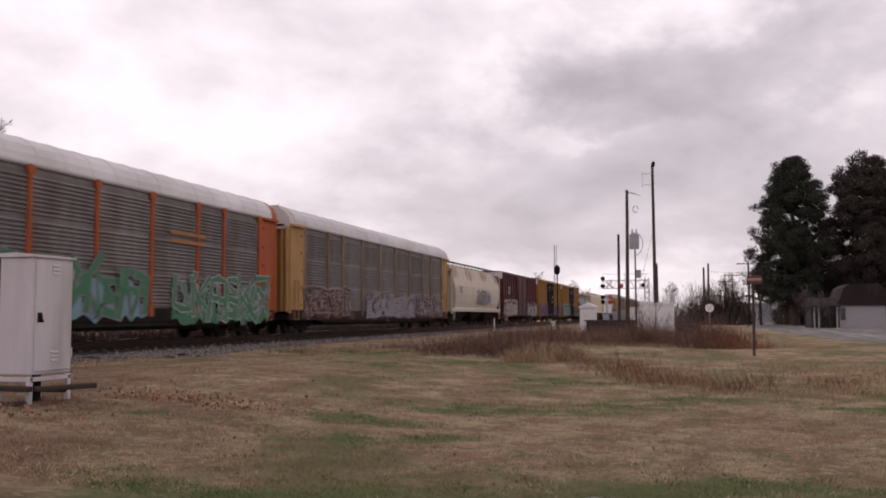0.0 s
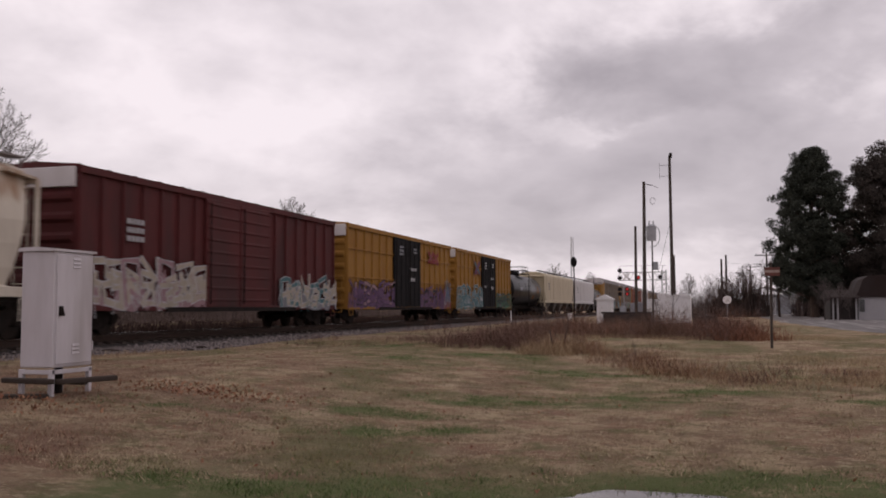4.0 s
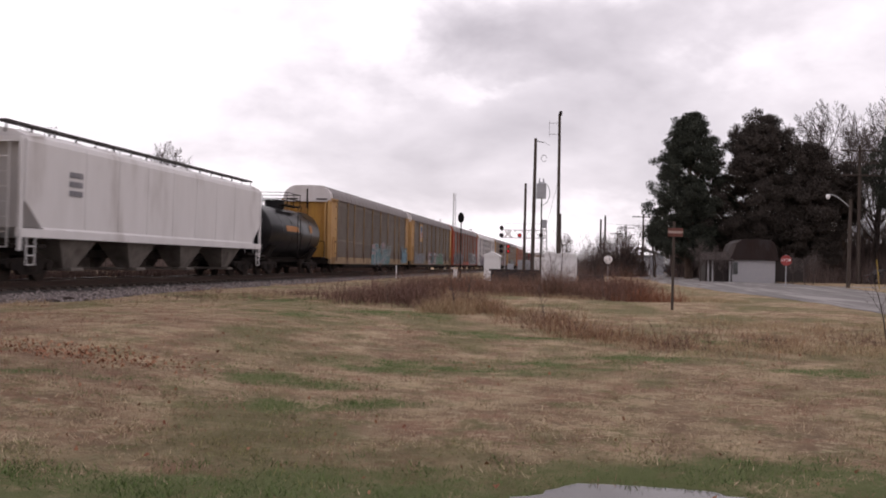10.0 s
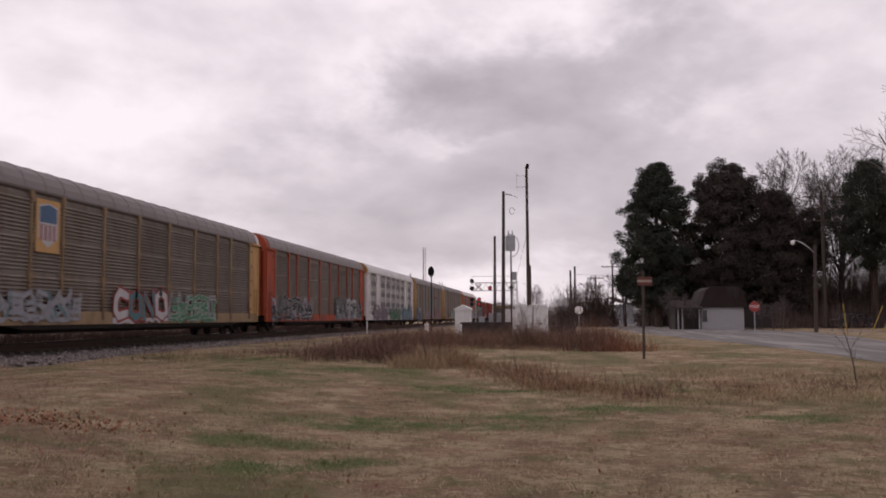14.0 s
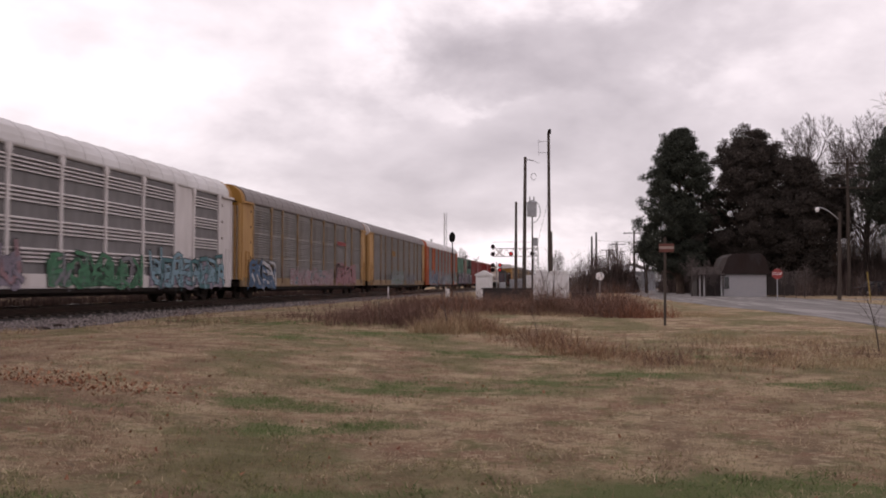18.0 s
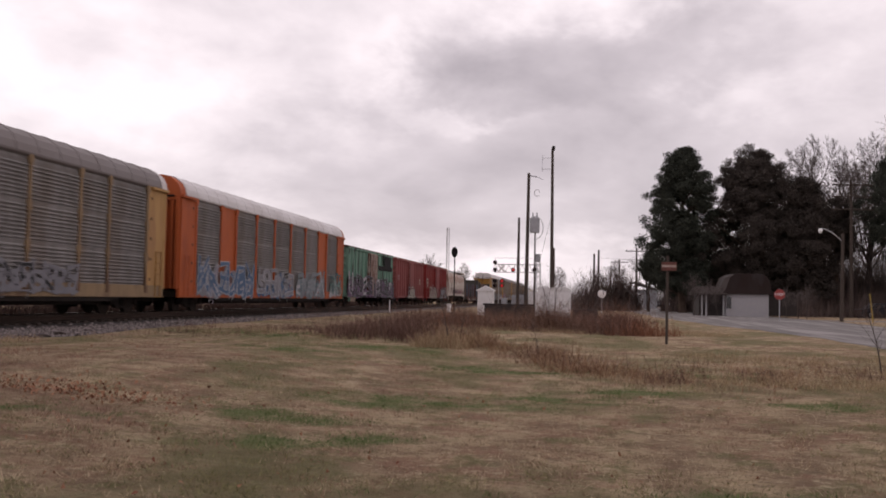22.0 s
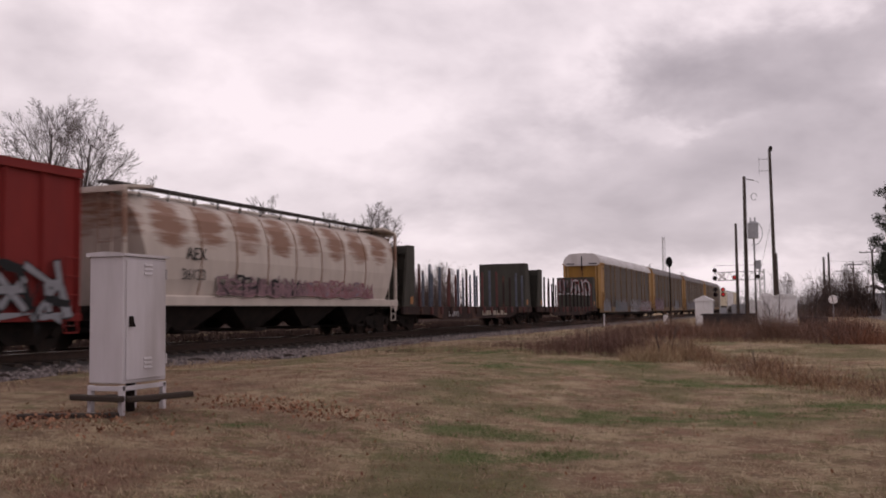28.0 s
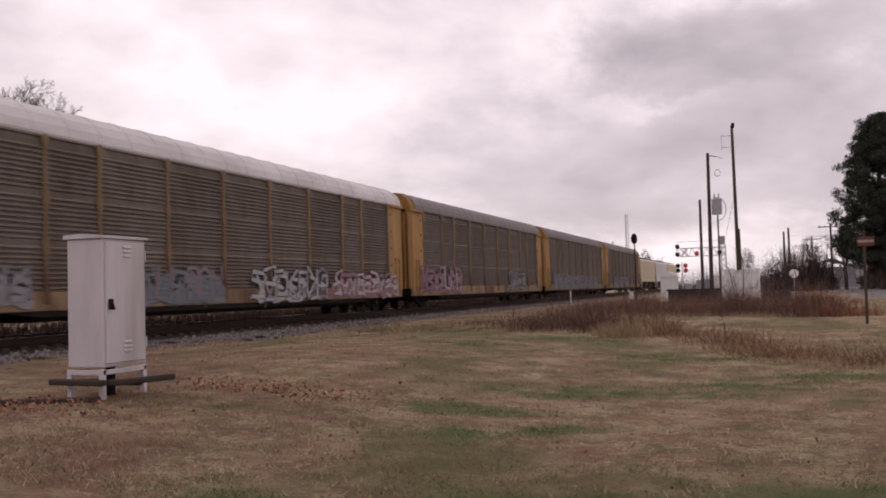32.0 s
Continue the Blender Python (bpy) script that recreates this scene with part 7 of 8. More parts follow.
def evergreen(seed, x, y, crown_lo, top, half, label, trunk_r=0.35, clumps=330, mat=None, shape="oval", per=250, trunks=1):
    """A tall evergreen: bare lower trunk, limbs, and an uneven crown of needle clumps with gaps."""
    rng = random.Random(seed)
    z0 = ground_z(x, y)
    t = thing("evergreen_tree", pose(x, y, z0), label, "tree", "evergreen trees")
    wood = ([], [])
    for k in range(trunks):
        bx, by = (rng.uniform(-.5, .5) * half * 0.6, rng.uniform(-.5, .5)) if trunks > 1 else (0, 0)
        prev = Vector((bx, by, -0.1))
        for i in range(1, 8):
            q = Vector((bx + rng.uniform(-.12, .12), by + rng.uniform(-.12, .12), (top - 1) * i / 7))
            frustum_lists(wood[0], wood[1], prev, q, trunk_r * (1 - 0.11 * (i - 1)), trunk_r * (1 - 0.11 * i), 8)
            prev = q
    centers = []
    lobes = []
    count = max(7, int((top - crown_lo) * half * 0.75))
    for i in range(count):
        f = (i + rng.uniform(0.1, 0.9)) / count
        w = (math.sin(math.pi * (0.12 + 0.84 * f) ** 0.8)) ** 0.7
        a = i * 2.4 + rng.uniform(-0.6, 0.6)
        size = half * rng.uniform(0.22, 0.40) * (1.0 if f < 0.85 else 0.8)
        rad = max(0.0, half * w * rng.uniform(0.62, 1.02) - size * 0.75)
        lobes.append((Vector((rad * math.cos(a), rad * math.sin(a), crown_lo + (top - crown_lo) * f - (size * 0.5 if f > 0.9 else 0))), size))
    lobes.append((Vector((0, 0, top - half * 0.24)), half * 0.28))
    for i in range(5):
        lobes.append((Vector((0, 0, crown_lo + (top - crown_lo) * (0.15 + 0.15 * i))), half * 0.45))
    total = sum(q[1] ** 2 for q in lobes)
    for c, size in lobes:
        frustum_lists(wood[0], wood[1], Vector((0, 0, max(0.8, c.z - 0.5 * c.xy.length - 0.5))), c, 0.10, 0.03, 5)
        for k in range(max(3, int(clumps * size ** 2 / total))):
            d = Vector((rng.gauss(0, 1), rng.gauss(0, 1), rng.gauss(0, 1))).normalized()
            centers.append(tuple(c + Vector((d.x, d.y, d.z * 0.75)) * size * rng.uniform(0.55, 1.08)))
    shared("trunk", mesh_of("trunk", wood, bark_pine), t)
    tagged(shared("crown", mesh_of("crown", leaf_cloud(rng, centers, per, 0.70, 0.135), mat or needles), t), "dense dark needle clumps")
    return t


evergreen(1, 10.8, 100, 1.8, 17.2, 4.5, "tall dark evergreen with a dense ragged crown", 0.45, 700)
evergreen(2, 18.0, 101, 2.0, 17.0, 6.5, "broad dark evergreen with a dull brownish crown", 0.5, 950, needles_brown)
evergreen(3, 22.6, 98, 2.5, 13.8, 3.8, "dull dark evergreen beside a larger one", 0.35, 420, needles_brown)
evergreen(4, 7.9, 106, 3.6, 6.4, 1.0, "small dark evergreen tuft by the road", 0.12, 40)
evergreen(5, 31.0, 96, 6.5, 16.6, 4.4, "tall pine with a bare trunk and high crown", 0.4, 420, per=140)
evergreen(6, 35.0, 94, 6.0, 17.0, 4.2, "tall pine with a bare trunk and high crown", 0.42, 420, per=140)
evergreen(7, 39.6, 97, 5.5, 17.4, 4.8, "tall pine with a bare trunk and high crown", 0.42, 460, per=140)
evergreen(8, 44.0, 100, 4.0, 15.0, 4.2, "dark pine in the row behind the workshop", 0.42, 420, per=140)
evergreen(9, 27.2, 104, 6.0, 12.5, 2.6, "smaller pine among bare trees", 0.3, 150, needles_brown)

T1 = bare_tree(11, 15.4, "tall bare tree with an open twiggy crown", 0.26, pose(-45, 46.5, 0.35), 0.011, (18, 10, 8, 6), (0.56, 0.5, 0.5, 0.6), 0.32)
T2 = bare_tree(12, 12.0, "bare winter tree beyond the track", 0.18, pose(-45, 72, 0.35, 0, 0, 40), 0.011, (17, 10, 8, 6), (0.58, 0.5, 0.5, 0.6), 0.3)
T3 = bare_tree(13, 14.0, "bare spreading tree beyond the track", 0.22, pose(-45, 96, 0.35, 0, 0, 80), 0.013, (19, 11, 9, 7), (0.55, 0.5, 0.5, 0.6))
T4 = bare_tree(19, 20.5, "large bare oak with wide dark limbs", 0.62, pose(33.0, 78, 0.4, 0, 0, 20), 0.016, (13, 12, 10, 8), (0.74, 0.5, 0.48, 0.55), 0.26)
T5 = bare_tree(23, 18.6, "broad bare tree with a dense fine crown", 0.36, pose(27.5, 109, 0.4), 0.016, (20, 12, 9, 7), (0.66, 0.5, 0.48, 0.55), 0.28)
planted(T5, 32.5, 112, 70, 1.0)
planted(T5, 23.8, 113, 190, 0.95)
planted(T1, -46, 50.5, 130, 1.02)
planted(T1, -47, 31.5, 250, 0.9)
planted(T2, -45.5, 40.5, 60, 1.02)
planted(T2, -49, 37, 200, 1.05)
planted(T3, -53, 43, 90, 0.85)
planted(T2, -47, 54, 75, 0.9)
planted(T2, -51, 67, 260, 0.95)
planted(T2, -48, 77, 330, 0.9)
planted(T3, -56, 92, 120, 0.9)
planted(T2, -50, 100, 45, 1.0)
planted(T2, -47, 58.5, 10, 0.98)
planted(T3, -50, 54, 200, 0.82)
planted(T3, -48, 64.5, 300, 0.78)
planted(T2, -50, 80, 100, 1.0)
planted(T2, -46, 86, 150, 0.98)
planted(T3, -52, 74, 20, 0.85)
planted(T3, -55, 108, 20, 0.9)
planted(T2, -56, 60, 170, 1.1)
planted(T2, -52, 46, 310, 0.95)
planted(T2, -44, 23, 310, 1.1)
planted(T1, -50, 14, 10, 0.9)
planted(T2, -60, 128, 230, 0.9)
planted(T3, -58, 150, 270, 0.7)
planted(T2, -34, 215, 30, 0.95)
planted(T2, -27, 222, 120, 0.8)
planted(T2, -20, 190, 30, 0.55)
planted(T2, -4, 205, 120, 0.7)
planted(T3, 25.8, 108, 250, 1.42)
planted(T1, 30.5, 106, 350, 1.3)
planted(T1, 35.5, 112, 50, 1.22)
planted(T1, 38, 108, 90, 1.2)
planted(T1, 43, 90, 170, 1.15)
planted(T4, 41.5, 80, 220, 0.95)
planted(T2, 8.3, 114, 200, 0.66)
planted(T2, 5.2, 122, 300, 0.55)
shrubs = [(-3.6, 126, 90, 2.2, 1.5, 4.6), (-0.4, 101, 60, 1.2, 1.0, 3.4), (-1.6, 104, 50, 1.4, 1.0, 2.6), (4.6, 106, 90, 2.0, 1.5, 3.0)]
planted(T2, 16.8, 79.5, 300, 0.22)
planted(T2, 17.6, 79.0, 30, 0.2)
planted(T2, 18.5, 80.0, 130, 0.24)
planted(T2, 9.6, 80.0, 200, 0.3)
planted(T2, 10.6, 79.6, 60, 0.26)
planted(T2, 11.5, 80.4, 260, 0.22)
planted(T2, 12.5, 140, 10, 0.8)
planted(T3, 15.5, 150, 10, 0.8)


# ---- scrub, brush, grass and litter ----
def blades(name, spots, mat, label, category, seed):
    """Thin upright triangles: spots is (x, y, count, rx, ry, height, width, lean)."""
    r = np.random.RandomState(seed)
    V = []
    for x, y, n, rx, ry, h, wd, lean in spots:
        a = r.uniform(0, 2 * np.pi, n)
        q = np.sqrt(r.uniform(0, 1, n))
        px, py = x + rx * q * np.cos(a), y + ry * q * np.sin(a)
        pz = np.array([lawn_z(u, v) for u, v in zip(px, py)]) - 0.01
        hh = h * r.uniform(0.45, 1.1, n) * (1 - 0.35 * q)
        t = r.uniform(0, 2 * np.pi, n)
        dx, dy = np.cos(t) * wd * 0.5, np.sin(t) * wd * 0.5
        lx, ly = r.normal(0, lean, n) * hh, r.normal(0, lean, n) * hh
        V.append(np.stack([np.stack([px - dx, py - dy, pz], 1), np.stack([px + dx, py + dy, pz], 1), np.stack([px + lx, py + ly, pz + hh], 1)], 1).reshape(-1, 3))
    V = np.concatenate(V)
    me = bpy.data.meshes.new(name)
    me.from_pydata(V.tolist(), [], np.arange(len(V)).reshape(-1, 3).tolist())
    me.materials.append(mat)
    return tagged(new(name, me), label, category, kind="stuff")


# low dark undergrowth under the far trees, in thin branching stems
def undergrowth(name, spots, mat, label, seed, wide=1.0, category="undergrowth", lean=0.16):
    r = np.random.RandomState(seed)
    V = []
    for x, y, n, rx, ry, h in spots:
        px, py = x + rx * r.uniform(-1, 1, n), y + ry * r.uniform(-1, 1, n)
        b = np.stack([px, py, np.array([lawn_z(u, v) - 0.03 for u, v in zip(px, py)])], 1)
        top = b + np.stack([r.normal(0, lean * h, n), r.normal(0, lean * h, n), h * r.uniform(0.12, 1.05, n)], 1)
        for k in range(5):
            f = r.uniform(0.25, 0.95, n)[:, None] if k else np.zeros((n, 1))
            s0 = b * (1 - f) + top * f
            e = top if k == 0 else s0 + np.stack([r.normal(0, 0.2 * h, n), r.normal(0, 0.2 * h, n), r.uniform(-0.08, 0.26, n) * h], 1)
            wd = (0.035 if k == 0 else 0.02) * wide
            t = r.uniform(0, 2 * np.pi, n)
            o = np.stack([np.cos(t) * wd, np.sin(t) * wd, np.zeros(n)], 1)
            V.append(np.stack([s0 - o, s0 + o, e], 1).reshape(-1, 3))
    V = np.concatenate(V)
    me = bpy.data.meshes.new(name)
    me.from_pydata(V.tolist(), [], np.arange(len(V)).reshape(-1, 3).tolist())
    me.materials.append(mat)
    return tagged(new(name, me), label, category, kind="stuff")



# near-black tone: shade beneath the train put into the weeds' colour
weeds_train_shade = island_material("dead_weeds_with_train_shade", (0.025, 0.017, 0.015), (0.085, 0.052, 0.043))
brush_brown = island_material("dead_brown_stalks", (0.085, 0.048, 0.036), (0.23, 0.145, 0.105))
brush_dark = island_material("dark_purplish_stalks", (0.062, 0.034, 0.03), (0.20, 0.115, 0.09))
brush_rust = island_material("rust_orange_stalks", (0.10, 0.045, 0.03), (0.27, 0.12, 0.068))
brush_gold = island_material("orange_tan_stalks", (0.15, 0.08, 0.048), (0.34, 0.21, 0.125))
brush_tan = island_material("tan_dead_grass", (0.24, 0.165, 0.10), (0.44, 0.34, 0.215))
lawn_blade = island_material("dormant_grass_blades", (0.147, 0.100, 0.064), (0.562, 0.446, 0.299))
lawn_brown = island_material("red_brown_grass_blades", (0.114, 0.061, 0.045), (0.362, 0.210, 0.147))
lawn_dull = island_material("olive_grass_blades", (0.080, 0.075, 0.035), (0.295, 0.270, 0.124))
green_blade = island_material("green_grass_blades", (0.039, 0.067, 0.022), (0.146, 0.196, 0.067))
leaf_litter = island_material("fallen_oak_leaves", (0.14, 0.055, 0.035), (0.36, 0.19, 0.115))
rng = random.Random(21)
brown, dark, gold, rust, tan = [], [], [], [], []


def lumpy(x, y, k=0.55):
    """Uneven growth: plants stand in clumps of unlike height, with gaps between."""
    return max(0.0, 0.55 + 0.9 * noise.noise((x * k * 1.7, y * k * 1.7, 11.0)) + 0.6 * noise.noise((x * k * 4, y * k * 4, 4.0)))


def sown(spots, x0, x1, near, depth, height, count, stems, spread=0.45, cut=0.42):
    """Clumps over a strip whose near edge follows near(x)."""
    for i in range(count):
        x = rng.uniform(x0, x1)
        y = near(x) + depth * rng.random() + rng.gauss(0, 0.35 + 0.12 * depth)
        k = lumpy(x, y)
        if k > cut:
            spots.append((x, y, max(3, int(stems * min(1.4, k))), spread, spread, height * min(1.35, k) * rng.uniform(0.6, 1.15)))


def front_edge(x):
    """The near edge of the weed belt, curving in towards the road."""
    return 22.2 - 2.15 * (x + 2.3) * (1 - smoothstep(-0.2, 3.0, x)) - 6.0 * smoothstep(-0.2, 3.0, x) if x > -2.3 else 24.0 - 0.5 * smoothstep(-5.5, -2.5, x)


# the front belt: low tan grass, a dark thicket, a tall tan tuft, then a low ragged run towards the road
sown(brown, -10.4, -6.2, front_edge, 4.5, 0.34, 120, 12)
sown(dark, -7.0, -3.5, lambda x: 24.4, 4.2, 0.95, 170, 30, 0.5, 0.25)
sown(brown, -6.6, -3.2, lambda x: 24.0, 3.5, 0.7, 60, 18)
sown(dark, -4.9, -2.6, lambda x: 23.6, 2.2, 0.8, 50, 22)
sown(gold, -3.3, 1.6, front_edge, 2.6, 0.46, 150, 22, 0.4, 0.5)
sown(brown, -2.4, 2.4, front_edge, 2.4, 0.46, 90, 16, 0.35, 0.55)
sown(brown, -1.4, -0.3, lambda x: 20.2, 1.8, 0.8, 18, 12, 0.3, 0.2)
sown(gold, -0.3, 4.8, front_edge, 2.6, 0.34, 80, 18, 0.35, 0.5)
sown(dark, -0.3, 4.0, lambda x: front_edge(x) + 0.4, 1.6, 0.34, 40, 18, 0.3, 0.6)
sown(brown, 1.2, 7.0, front_edge, 4.0, 0.3, 90, 14, 0.4, 0.5)
for i in range(30):
    tan.append((-3.2 + rng.uniform(-.6, .6), 23.0 + rng.uniform(-.9, .9), 50, 0.35, 0.35, 0.72 * rng.uniform(0.3, 1), 0.014, 0.55))
    gold.append((-3.1 + rng.uniform(-.7, .7), 23.2 + rng.uniform(-.9, .9), 14, 0.3, 0.3, 0.7 * rng.uniform(0.4, 1)))
for i in range(150):
    x = rng.uniform(-10.5, 7.0)
    y = front_edge(x) + rng.uniform(-0.5, 2.6)
    k = lumpy(x, y, 0.8)
    if k > 0.4:
        tan.append((x, y, int(60 * k), 0.5, 0.4, 0.30 * k * rng.uniform(0.5, 1.2), 0.012, 0.5))
# the second belt, before the huts, with a small orange patch at its road end
second_edge = lambda x: 33.6 - 0.55 * max(0.0, x + 0.6)
sown(brown, -8.0, 1.6, second_edge, 5.0, 1.05, 230, 26, 0.6, 0.30)
sown(rust, -5.5, 3.0, lambda x: second_edge(x) + 0.5, 5.0, 0.95, 150, 18, 0.5, 0.35)
sown(dark, -6.5, 2.2, second_edge, 8.0, 1.15, 220, 26, 0.6, 0.35)
sown(dark, -1.8, 2.4, lambda x: 38.0, 9.0, 1.45, 120, 24, 0.6, 0.3)
sown(rust, 1.3, 3.2, lambda x: 31.8, 3.0, 0.72, 60, 30, 0.4, 0.2)
sown(dark, 0.0, 1.5, lambda x: 32.4, 2.4, 1.5, 60, 18, 0.4, 0.2)
sown(brown, -1.6, -0.5, lambda x: 34.0, 2.2, 1.8, 50, 12, 0.35, 0.15)
sown(brown, -9.0, 3.5, lambda x: 44.0, 11.0, 0.8, 200, 24, 0.8, 0.35)
for i in range(70):
    x = rng.uniform(-7, 5)
    tan.append((x, rng.uniform(31.5, 36), 60, 0.9, 0.7, 0.26, 0.014, 0.4))
# rough grass along the road verge and round the sapling
for i in range(90):
    x, y = 4.6 + rng.uniform(-2.2, 3.0), 18.0 + rng.uniform(-2.8, 4.5)
    k = lumpy(x, y, 0.9)
    if k > 0.45:
        tan.append((x, y, int(80 * k), 0.55, 0.5, 0.30 * k * rng.uniform(0.4, 1.1), 0.013, 0.5))
sown(brown, 4.7, 6.8, lambda x: 18.0, 2.2, 0.62, 40, 12)
# tufts along the toe of the ballast
for i in range(130):
    f = rng.uniform(0, 1)
    x, y = -11.5 + 1.1 * rng.uniform(-1, 1) - 0.5 * f, 5 + 42 * f
    if lumpy(x, y, 0.8) > 0.5:
        tan.append((x, y, 45, 0.5, 0.5, 0.17 * rng.uniform(0.5, 1.2), 0.012, 0.5))
        brown.append((x, y, 10, 0.5, 0.5, 0.2))
for x, y in ((-8.76, 27.6), (-8.2, 27.9), (-11.5, 27.5), (-10.7, 24.5)):
    dark.append((x, y, 60, 0.6, 0.35, 0.3))
undergrowth("weed_brush", brown, brush_brown, "dead brown weeds in ragged clumps", 1, 0.22, "weeds", 0.36)
undergrowth("dark_brush", dark, brush_dark, "dark brown leafless brush in uneven clumps", 12, 0.22, "brush", 0.34)
undergrowth("tan_brush", gold, brush_gold, "low orange-tan dead weeds", 13, 0.22, "weeds", 0.42)
undergrowth("red_brush", rust, brush_rust, "small patch of rust-orange dead brush", 2, 0.3, "brush", 0.3)
blades("dead_grass", tan, brush_tan, "pale tan dead grass in rough tufts", "grass", 3)
lawn_spots, green_spots = [], []
pale_spots, brown_spots, dull_spots = [], [], []
for i in range(11000):
    y = 5.2 + 24 * rng.random() ** 1.5
    x = rng.uniform(-0.62, 0.55) * (y + 5)
    if x < -11.2 or x > 7.4:
        continue
    g, red, olive = sward(x, y)
    q = (x, y, 17, 0.17, 0.13, 0.052 * rng.uniform(0.4, 1.9), 0.008, 0.8)
    pick = rng.random()
    if pick < g * 0.9:
        green_spots.append(q)
    elif rng.random() < red * 0.95:
        brown_spots.append(q)
    elif rng.random() < olive * 0.95:
        dull_spots.append(q)
    else:
        pale_spots.append(q)
for gx, gy, ga, gb_ in GREEN:
    for k in range(int(120 * ga * gb_) + 8):
        a, q = rng.uniform(0, 2 * math.pi), math.sqrt(rng.random()) * 1.2
        x, y = gx + ga * q * math.cos(a), gy + gb_ * q * math.sin(a)
        if rng.random() < sward(x, y)[0] * 1.3:
            green_spots.append((x, y, 22, 0.16, 0.14, 0.05, 0.008, 0.7))
blades("lawn_grass", pale_spots, lawn_blade, "short dormant tan lawn grass", "grass", 4)
blades("brown_lawn_grass", brown_spots, lawn_brown, "short red-brown dead lawn grass", "grass", 14)
blades("dull_lawn_grass", dull_spots, lawn_dull, "short olive winter lawn grass", "grass", 15)
blades("green_grass", green_spots, green_blade, "patches of short green grass in the lawn", "grass", 5)
# fallen leaves
r_ = np.random.RandomState(8)
n = 1250
lx = np.concatenate([r_.uniform(-9, 6, n - 900), r_.normal(-5.7, 0.7, 450), r_.normal(-7.3, 0.9, 450)])
ly = np.concatenate([5.5 + 18 * r_.uniform(0, 1, n - 900) ** 1.4, r_.normal(9.9, 0.35, 450), r_.normal(7.7, 0.4, 450)])
lv = []
for x, y in zip(lx, ly):
    z = ground_z(x, y) + r_.uniform(0.02, 0.06)
    a, s_ = r_.uniform(0, 6.3), r_.uniform(0.011, 0.024)
    t = r_.uniform(-0.02, 0.03, 4)
    for k in range(4):
        lv.append((x + s_ * math.cos(a + k * 1.571) * (1.2 if k % 2 else 0.7), y + s_ * math.sin(a + k * 1.571) * (1.2 if k % 2 else 0.7), z + t[k]))
me = bpy.data.meshes.new("fallen_leaves")
me.from_pydata(lv, [], np.arange(len(lv)).reshape(-1, 4).tolist())
me.materials.append(leaf_litter)
tagged(new("fallen_leaves", me), "dry brown oak leaves scattered on the lawn", "leaves", kind="stuff")


spots = [(13 + 3 * k, 113 + 4 * math.sin(k * 2.1), 900, 3.0, 5.0, 8.5 + 2.0 * math.sin(k)) for k in range(18)]
spots += [(17 + 3 * k, 104 + 3 * math.sin(k * 2.7), 420, 2.6, 3.0, 4.0 + 1.0 * math.sin(k * 1.4)) for k in range(13)]
spots += [(20 + 4 * k, 93 + 3 * math.sin(k * 1.3), 220, 2.4, 3.0, 2.2) for k in range(7)]
undergrowth("undergrowth", spots, undergrowth_twigs, "dark leafless undergrowth beneath the trees", 5)
spots = [(-52 + 3 * math.sin(k * 1.7), 6 + 6 * k, 1100, 4.0, 4.5, 6.5 + 1.6 * math.sin(k * 2.3)) for k in range(22)]
spots += [(-37 + 2 * math.sin(k * 1.7), 6 + 5 * k, 260, 3.5, 3.5, 1.5) for k in range(28)]
brown_shrubs = [(3.9, 116, 900, 2.6, 1.6, 5.4), (1.4, 113, 260, 1.6, 1.2, 4.0), (6.2, 118, 240, 1.6, 1.4, 4.2), (-1.0, 118, 160, 1.6, 1.2, 3.6)]
undergrowth("brown_thicket", brown_shrubs, thicket_brown, "dense dull brown leafless thicket beyond the brush", 19, 1.3, "shrubs", 0.18)
undergrowth("leafless_shrubs", shrubs, twigs, "grey leafless shrubs beyond the huts", 9, 0.6, "shrubs", 0.3)
# weeds added to cover the pale ground seen below the cars with painted shade
undergrowth("trackside_weeds", [(-24 + 0.5 * math.sin(k * 1.7), 2 + 3 * k, 420, 1.0, 1.8, 0.5) for k in range(46)], weeds_train_shade, "low dead weeds added along the far side of the track, coloured near-black as the shade under the train", 21, 1.0, "weeds", 0.2)
undergrowth("far_thicket", spots, undergrowth_twigs, "grey leafless thicket beyond the railway", 6)
spots = [(-60 + 7 * k, 262 + 8 * math.sin(k * 1.9), 330, 6.0, 6.0, 5.0 + 2.0 * math.sin(k * 1.1) + (2.5 if k > 12 else 0)) for k in range(30)]
undergrowth("distant_woods", spots, twigs, "distant grey winter woods on the horizon", 7)
# a thin sapling and dry bush by the road, and one in the weeds
sp = bare_tree(31, 1.5, "thin leafless sapling in the rough grass", 0.014, pose(5.75, 19.0, ground_z(5.75, 19)), 0.0025, (8, 5, 4), (0.5, 0.5, 0.6), 0.2)
planted(sp, -3.1, 22.9, 40, 0.95)
planted(sp, -2.9, 23.3, 140, 0.75)
planted(sp, -1.0, 34.6, 80, 1.1)
planted(sp, -1.4, 35.0, 180, 1.0)
planted(sp, 0.7, 33.0, 280, 0.95)
planted(sp, -0.8, 20.6, 10, 0.55)
planted(sp, -5.2, 25.0, 310, 0.6)
planted(sp, 6.3, 18.4, 200, 0.7)
planted(sp, 0.4, 47, 200, 1.9)
planted(sp, -1.2, 50, 100, 2.0)
planted(sp, 1.6, 49, 20, 1.8)

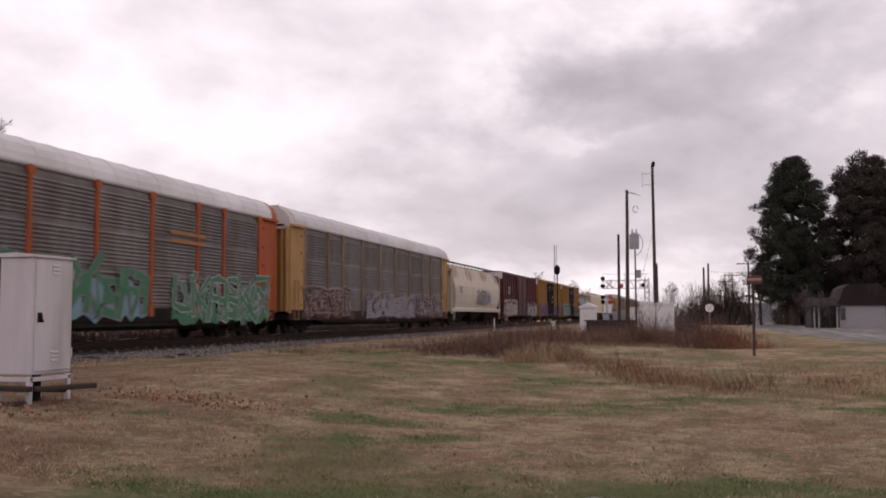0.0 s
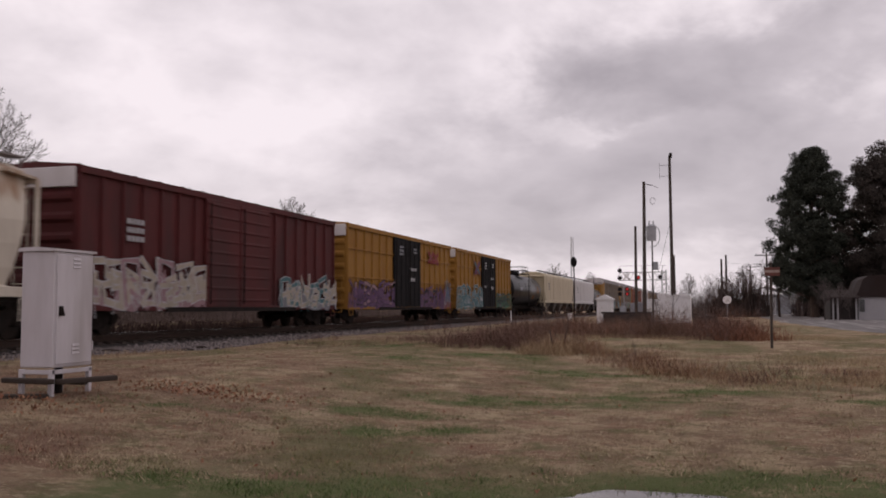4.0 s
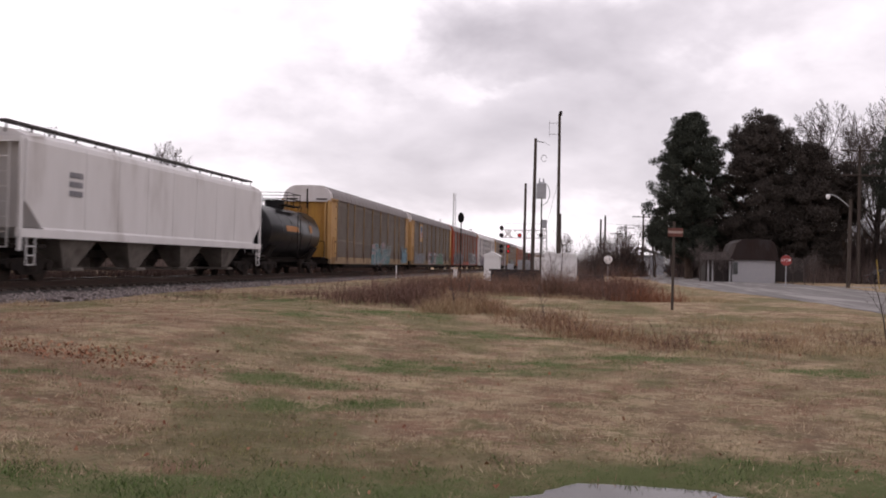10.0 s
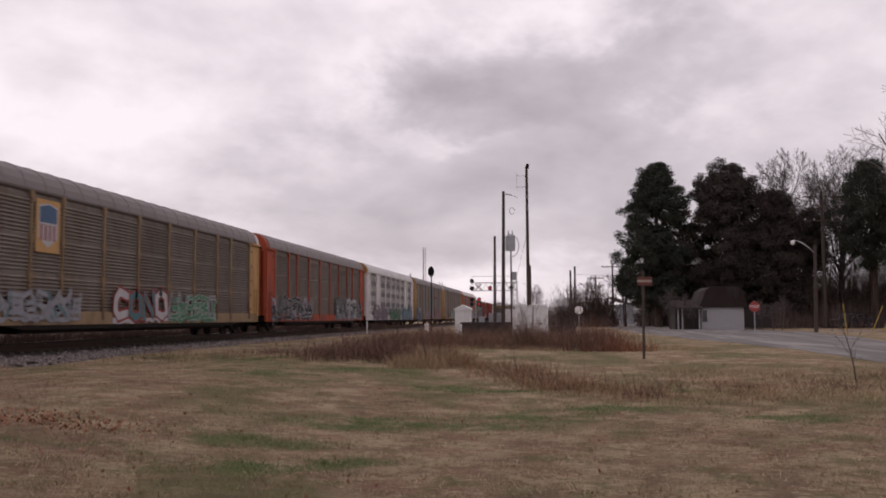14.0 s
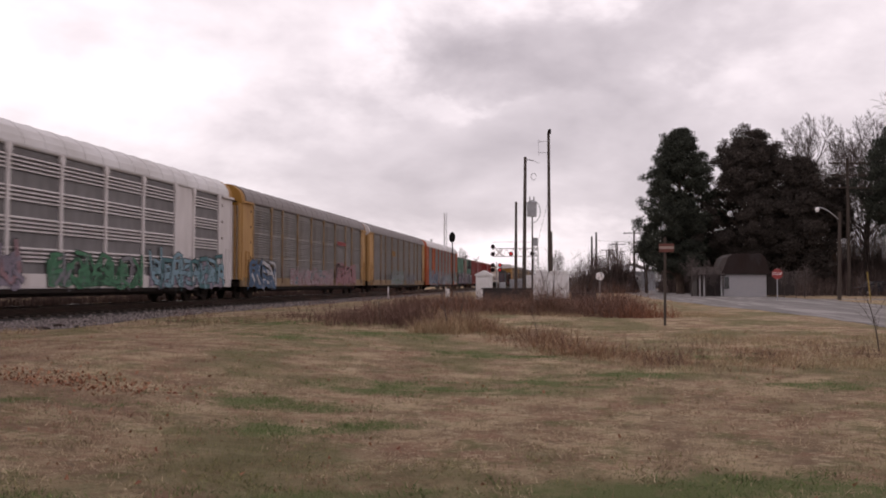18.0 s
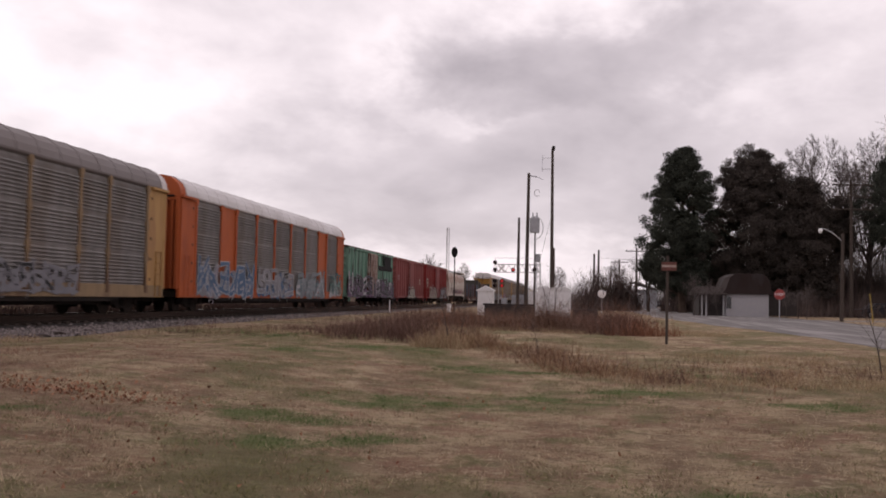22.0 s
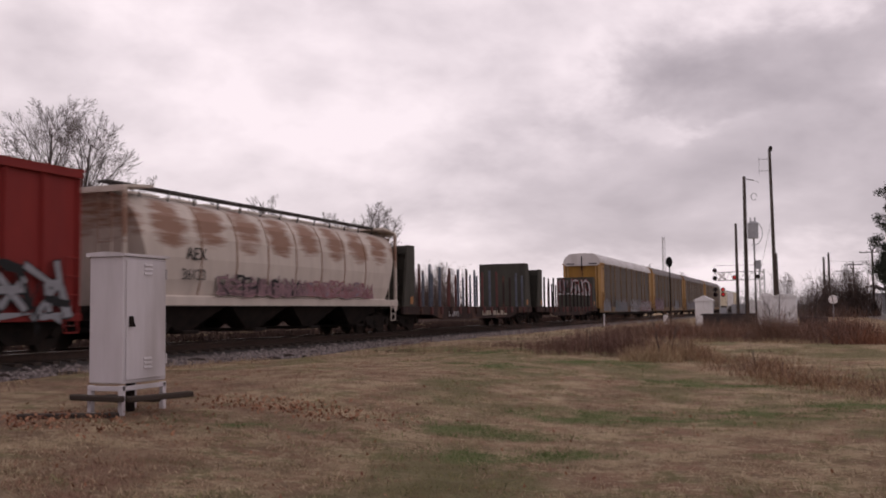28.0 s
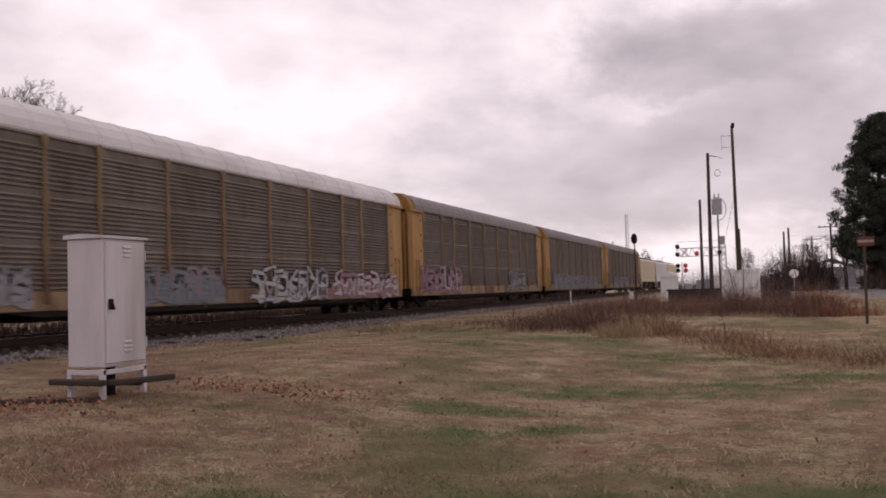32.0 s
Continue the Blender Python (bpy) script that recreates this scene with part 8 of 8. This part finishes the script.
# ---- ballast stones and ties ----
tie = B()
box(tie, -1.3, 1.3, -0.11, 0.11, 0, 0.17, 0.012)
tie_me = bpy.data.meshes.new("tie")
tie.to_mesh(tie_me)
tie.free()
tie_me.materials.append(old_wood)
for k in range(290):
    shared("tie", tie_me, track, pose(0, 6 + 0.55 * k, RAIL_Z - 0.36, 0, 0, 0.6 * math.sin(k * 7.3)))
r_ = np.random.RandomState(17)
stone_mat = island_material("ballast_stones", (0.065, 0.053, 0.05), (0.235, 0.20, 0.195))
V, F = [], []
octa = np.array([(1, 0, 0), (0, 1, 0), (-1, 0, 0), (0, -1, 0), (0, 0, 0.75), (0, 0, -0.75)], float)
tri = np.array([(0, 1, 4), (1, 2, 4), (2, 3, 4), (3, 0, 4), (1, 0, 5), (2, 1, 5), (3, 2, 5), (0, 3, 5)])
n = 15000
y = 6 + 64 * r_.uniform(0, 1, n) ** 1.35
d = r_.uniform(1.65, 5.9, n)
for k in range(n):
    if d[k] > 5.0 and r_.rand() < 0.6:
        continue
    s_ = r_.uniform(0.035, 0.075)
    p = octa * s_ * r_.uniform(0.65, 1.25, (6, 1))
    a = r_.uniform(0, 6.3)
    c_, q_ = math.cos(a), math.sin(a)
    p = np.stack([p[:, 0] * c_ - p[:, 1] * q_, p[:, 0] * q_ + p[:, 1] * c_, p[:, 2]], 1)
    x = TRACK_X + d[k]
    p += (x, y[k], ballast_z(x) + 0.015)
    F.append(tri + len(V) * 6)
    V.append(p)
me = bpy.data.meshes.new("ballast_stones")
me.from_pydata(np.concatenate(V).tolist(), [], np.concatenate(F).tolist())
me.materials.append(stone_mat)
tagged(new("ballast_stones", me), "loose grey crushed stones on the track bed", "ballast", kind="stuff")

# broken bits of tie lying on the stones
rng = random.Random(77)
for k in range(12):
    bm = B()
    ln = rng.uniform(0.25, 0.6)
    tube(bm, (-ln / 2, 0, 0), (0, 0.03, 0.015), 0.03, 0.045, 6)
    tube(bm, (0, 0.03, 0.015), (ln / 2, -0.01, 0), 0.045, 0.02, 6)
    x, y = TRACK_X + rng.uniform(2.6, 5.4), rng.uniform(9, 34)
    st_ = link("wood_scrap", bm, old_wood)
    st_.matrix_world = pose(x, y, ballast_z(x) + 0.05, 0, 0, rng.uniform(-70, 70))
    tagged(st_, "dark broken scrap of timber on the ballast", "wood scrap", "timber scraps")


# ---- what moves: the train rolls past at fifteen to sixteen metres a second ----
def rolled(t):
    knots = ((0, 15.44), (4, 15.39), (8, 15.56), (13, 15.72), (19, 15.83), (24, 15.99), (28, 16.02), (32, 16.03))
    d = 0.0
    for (t0, v0), (t1, v1) in zip(knots, knots[1:]):
        if t <= t0:
            break
        u = min(t, t1) - t0
        d += v0 * u + 0.5 * (v1 - v0) / (t1 - t0) * u * u
    return d


def motions():
    for car, y0 in TRAIN:
        walk(car, [(t, pose(TRACK_X, y0 - rolled(t), RAIL_Z)) for t in (0, 4, 8, 12, 16, 20, 24, 28, 32)])


motions()
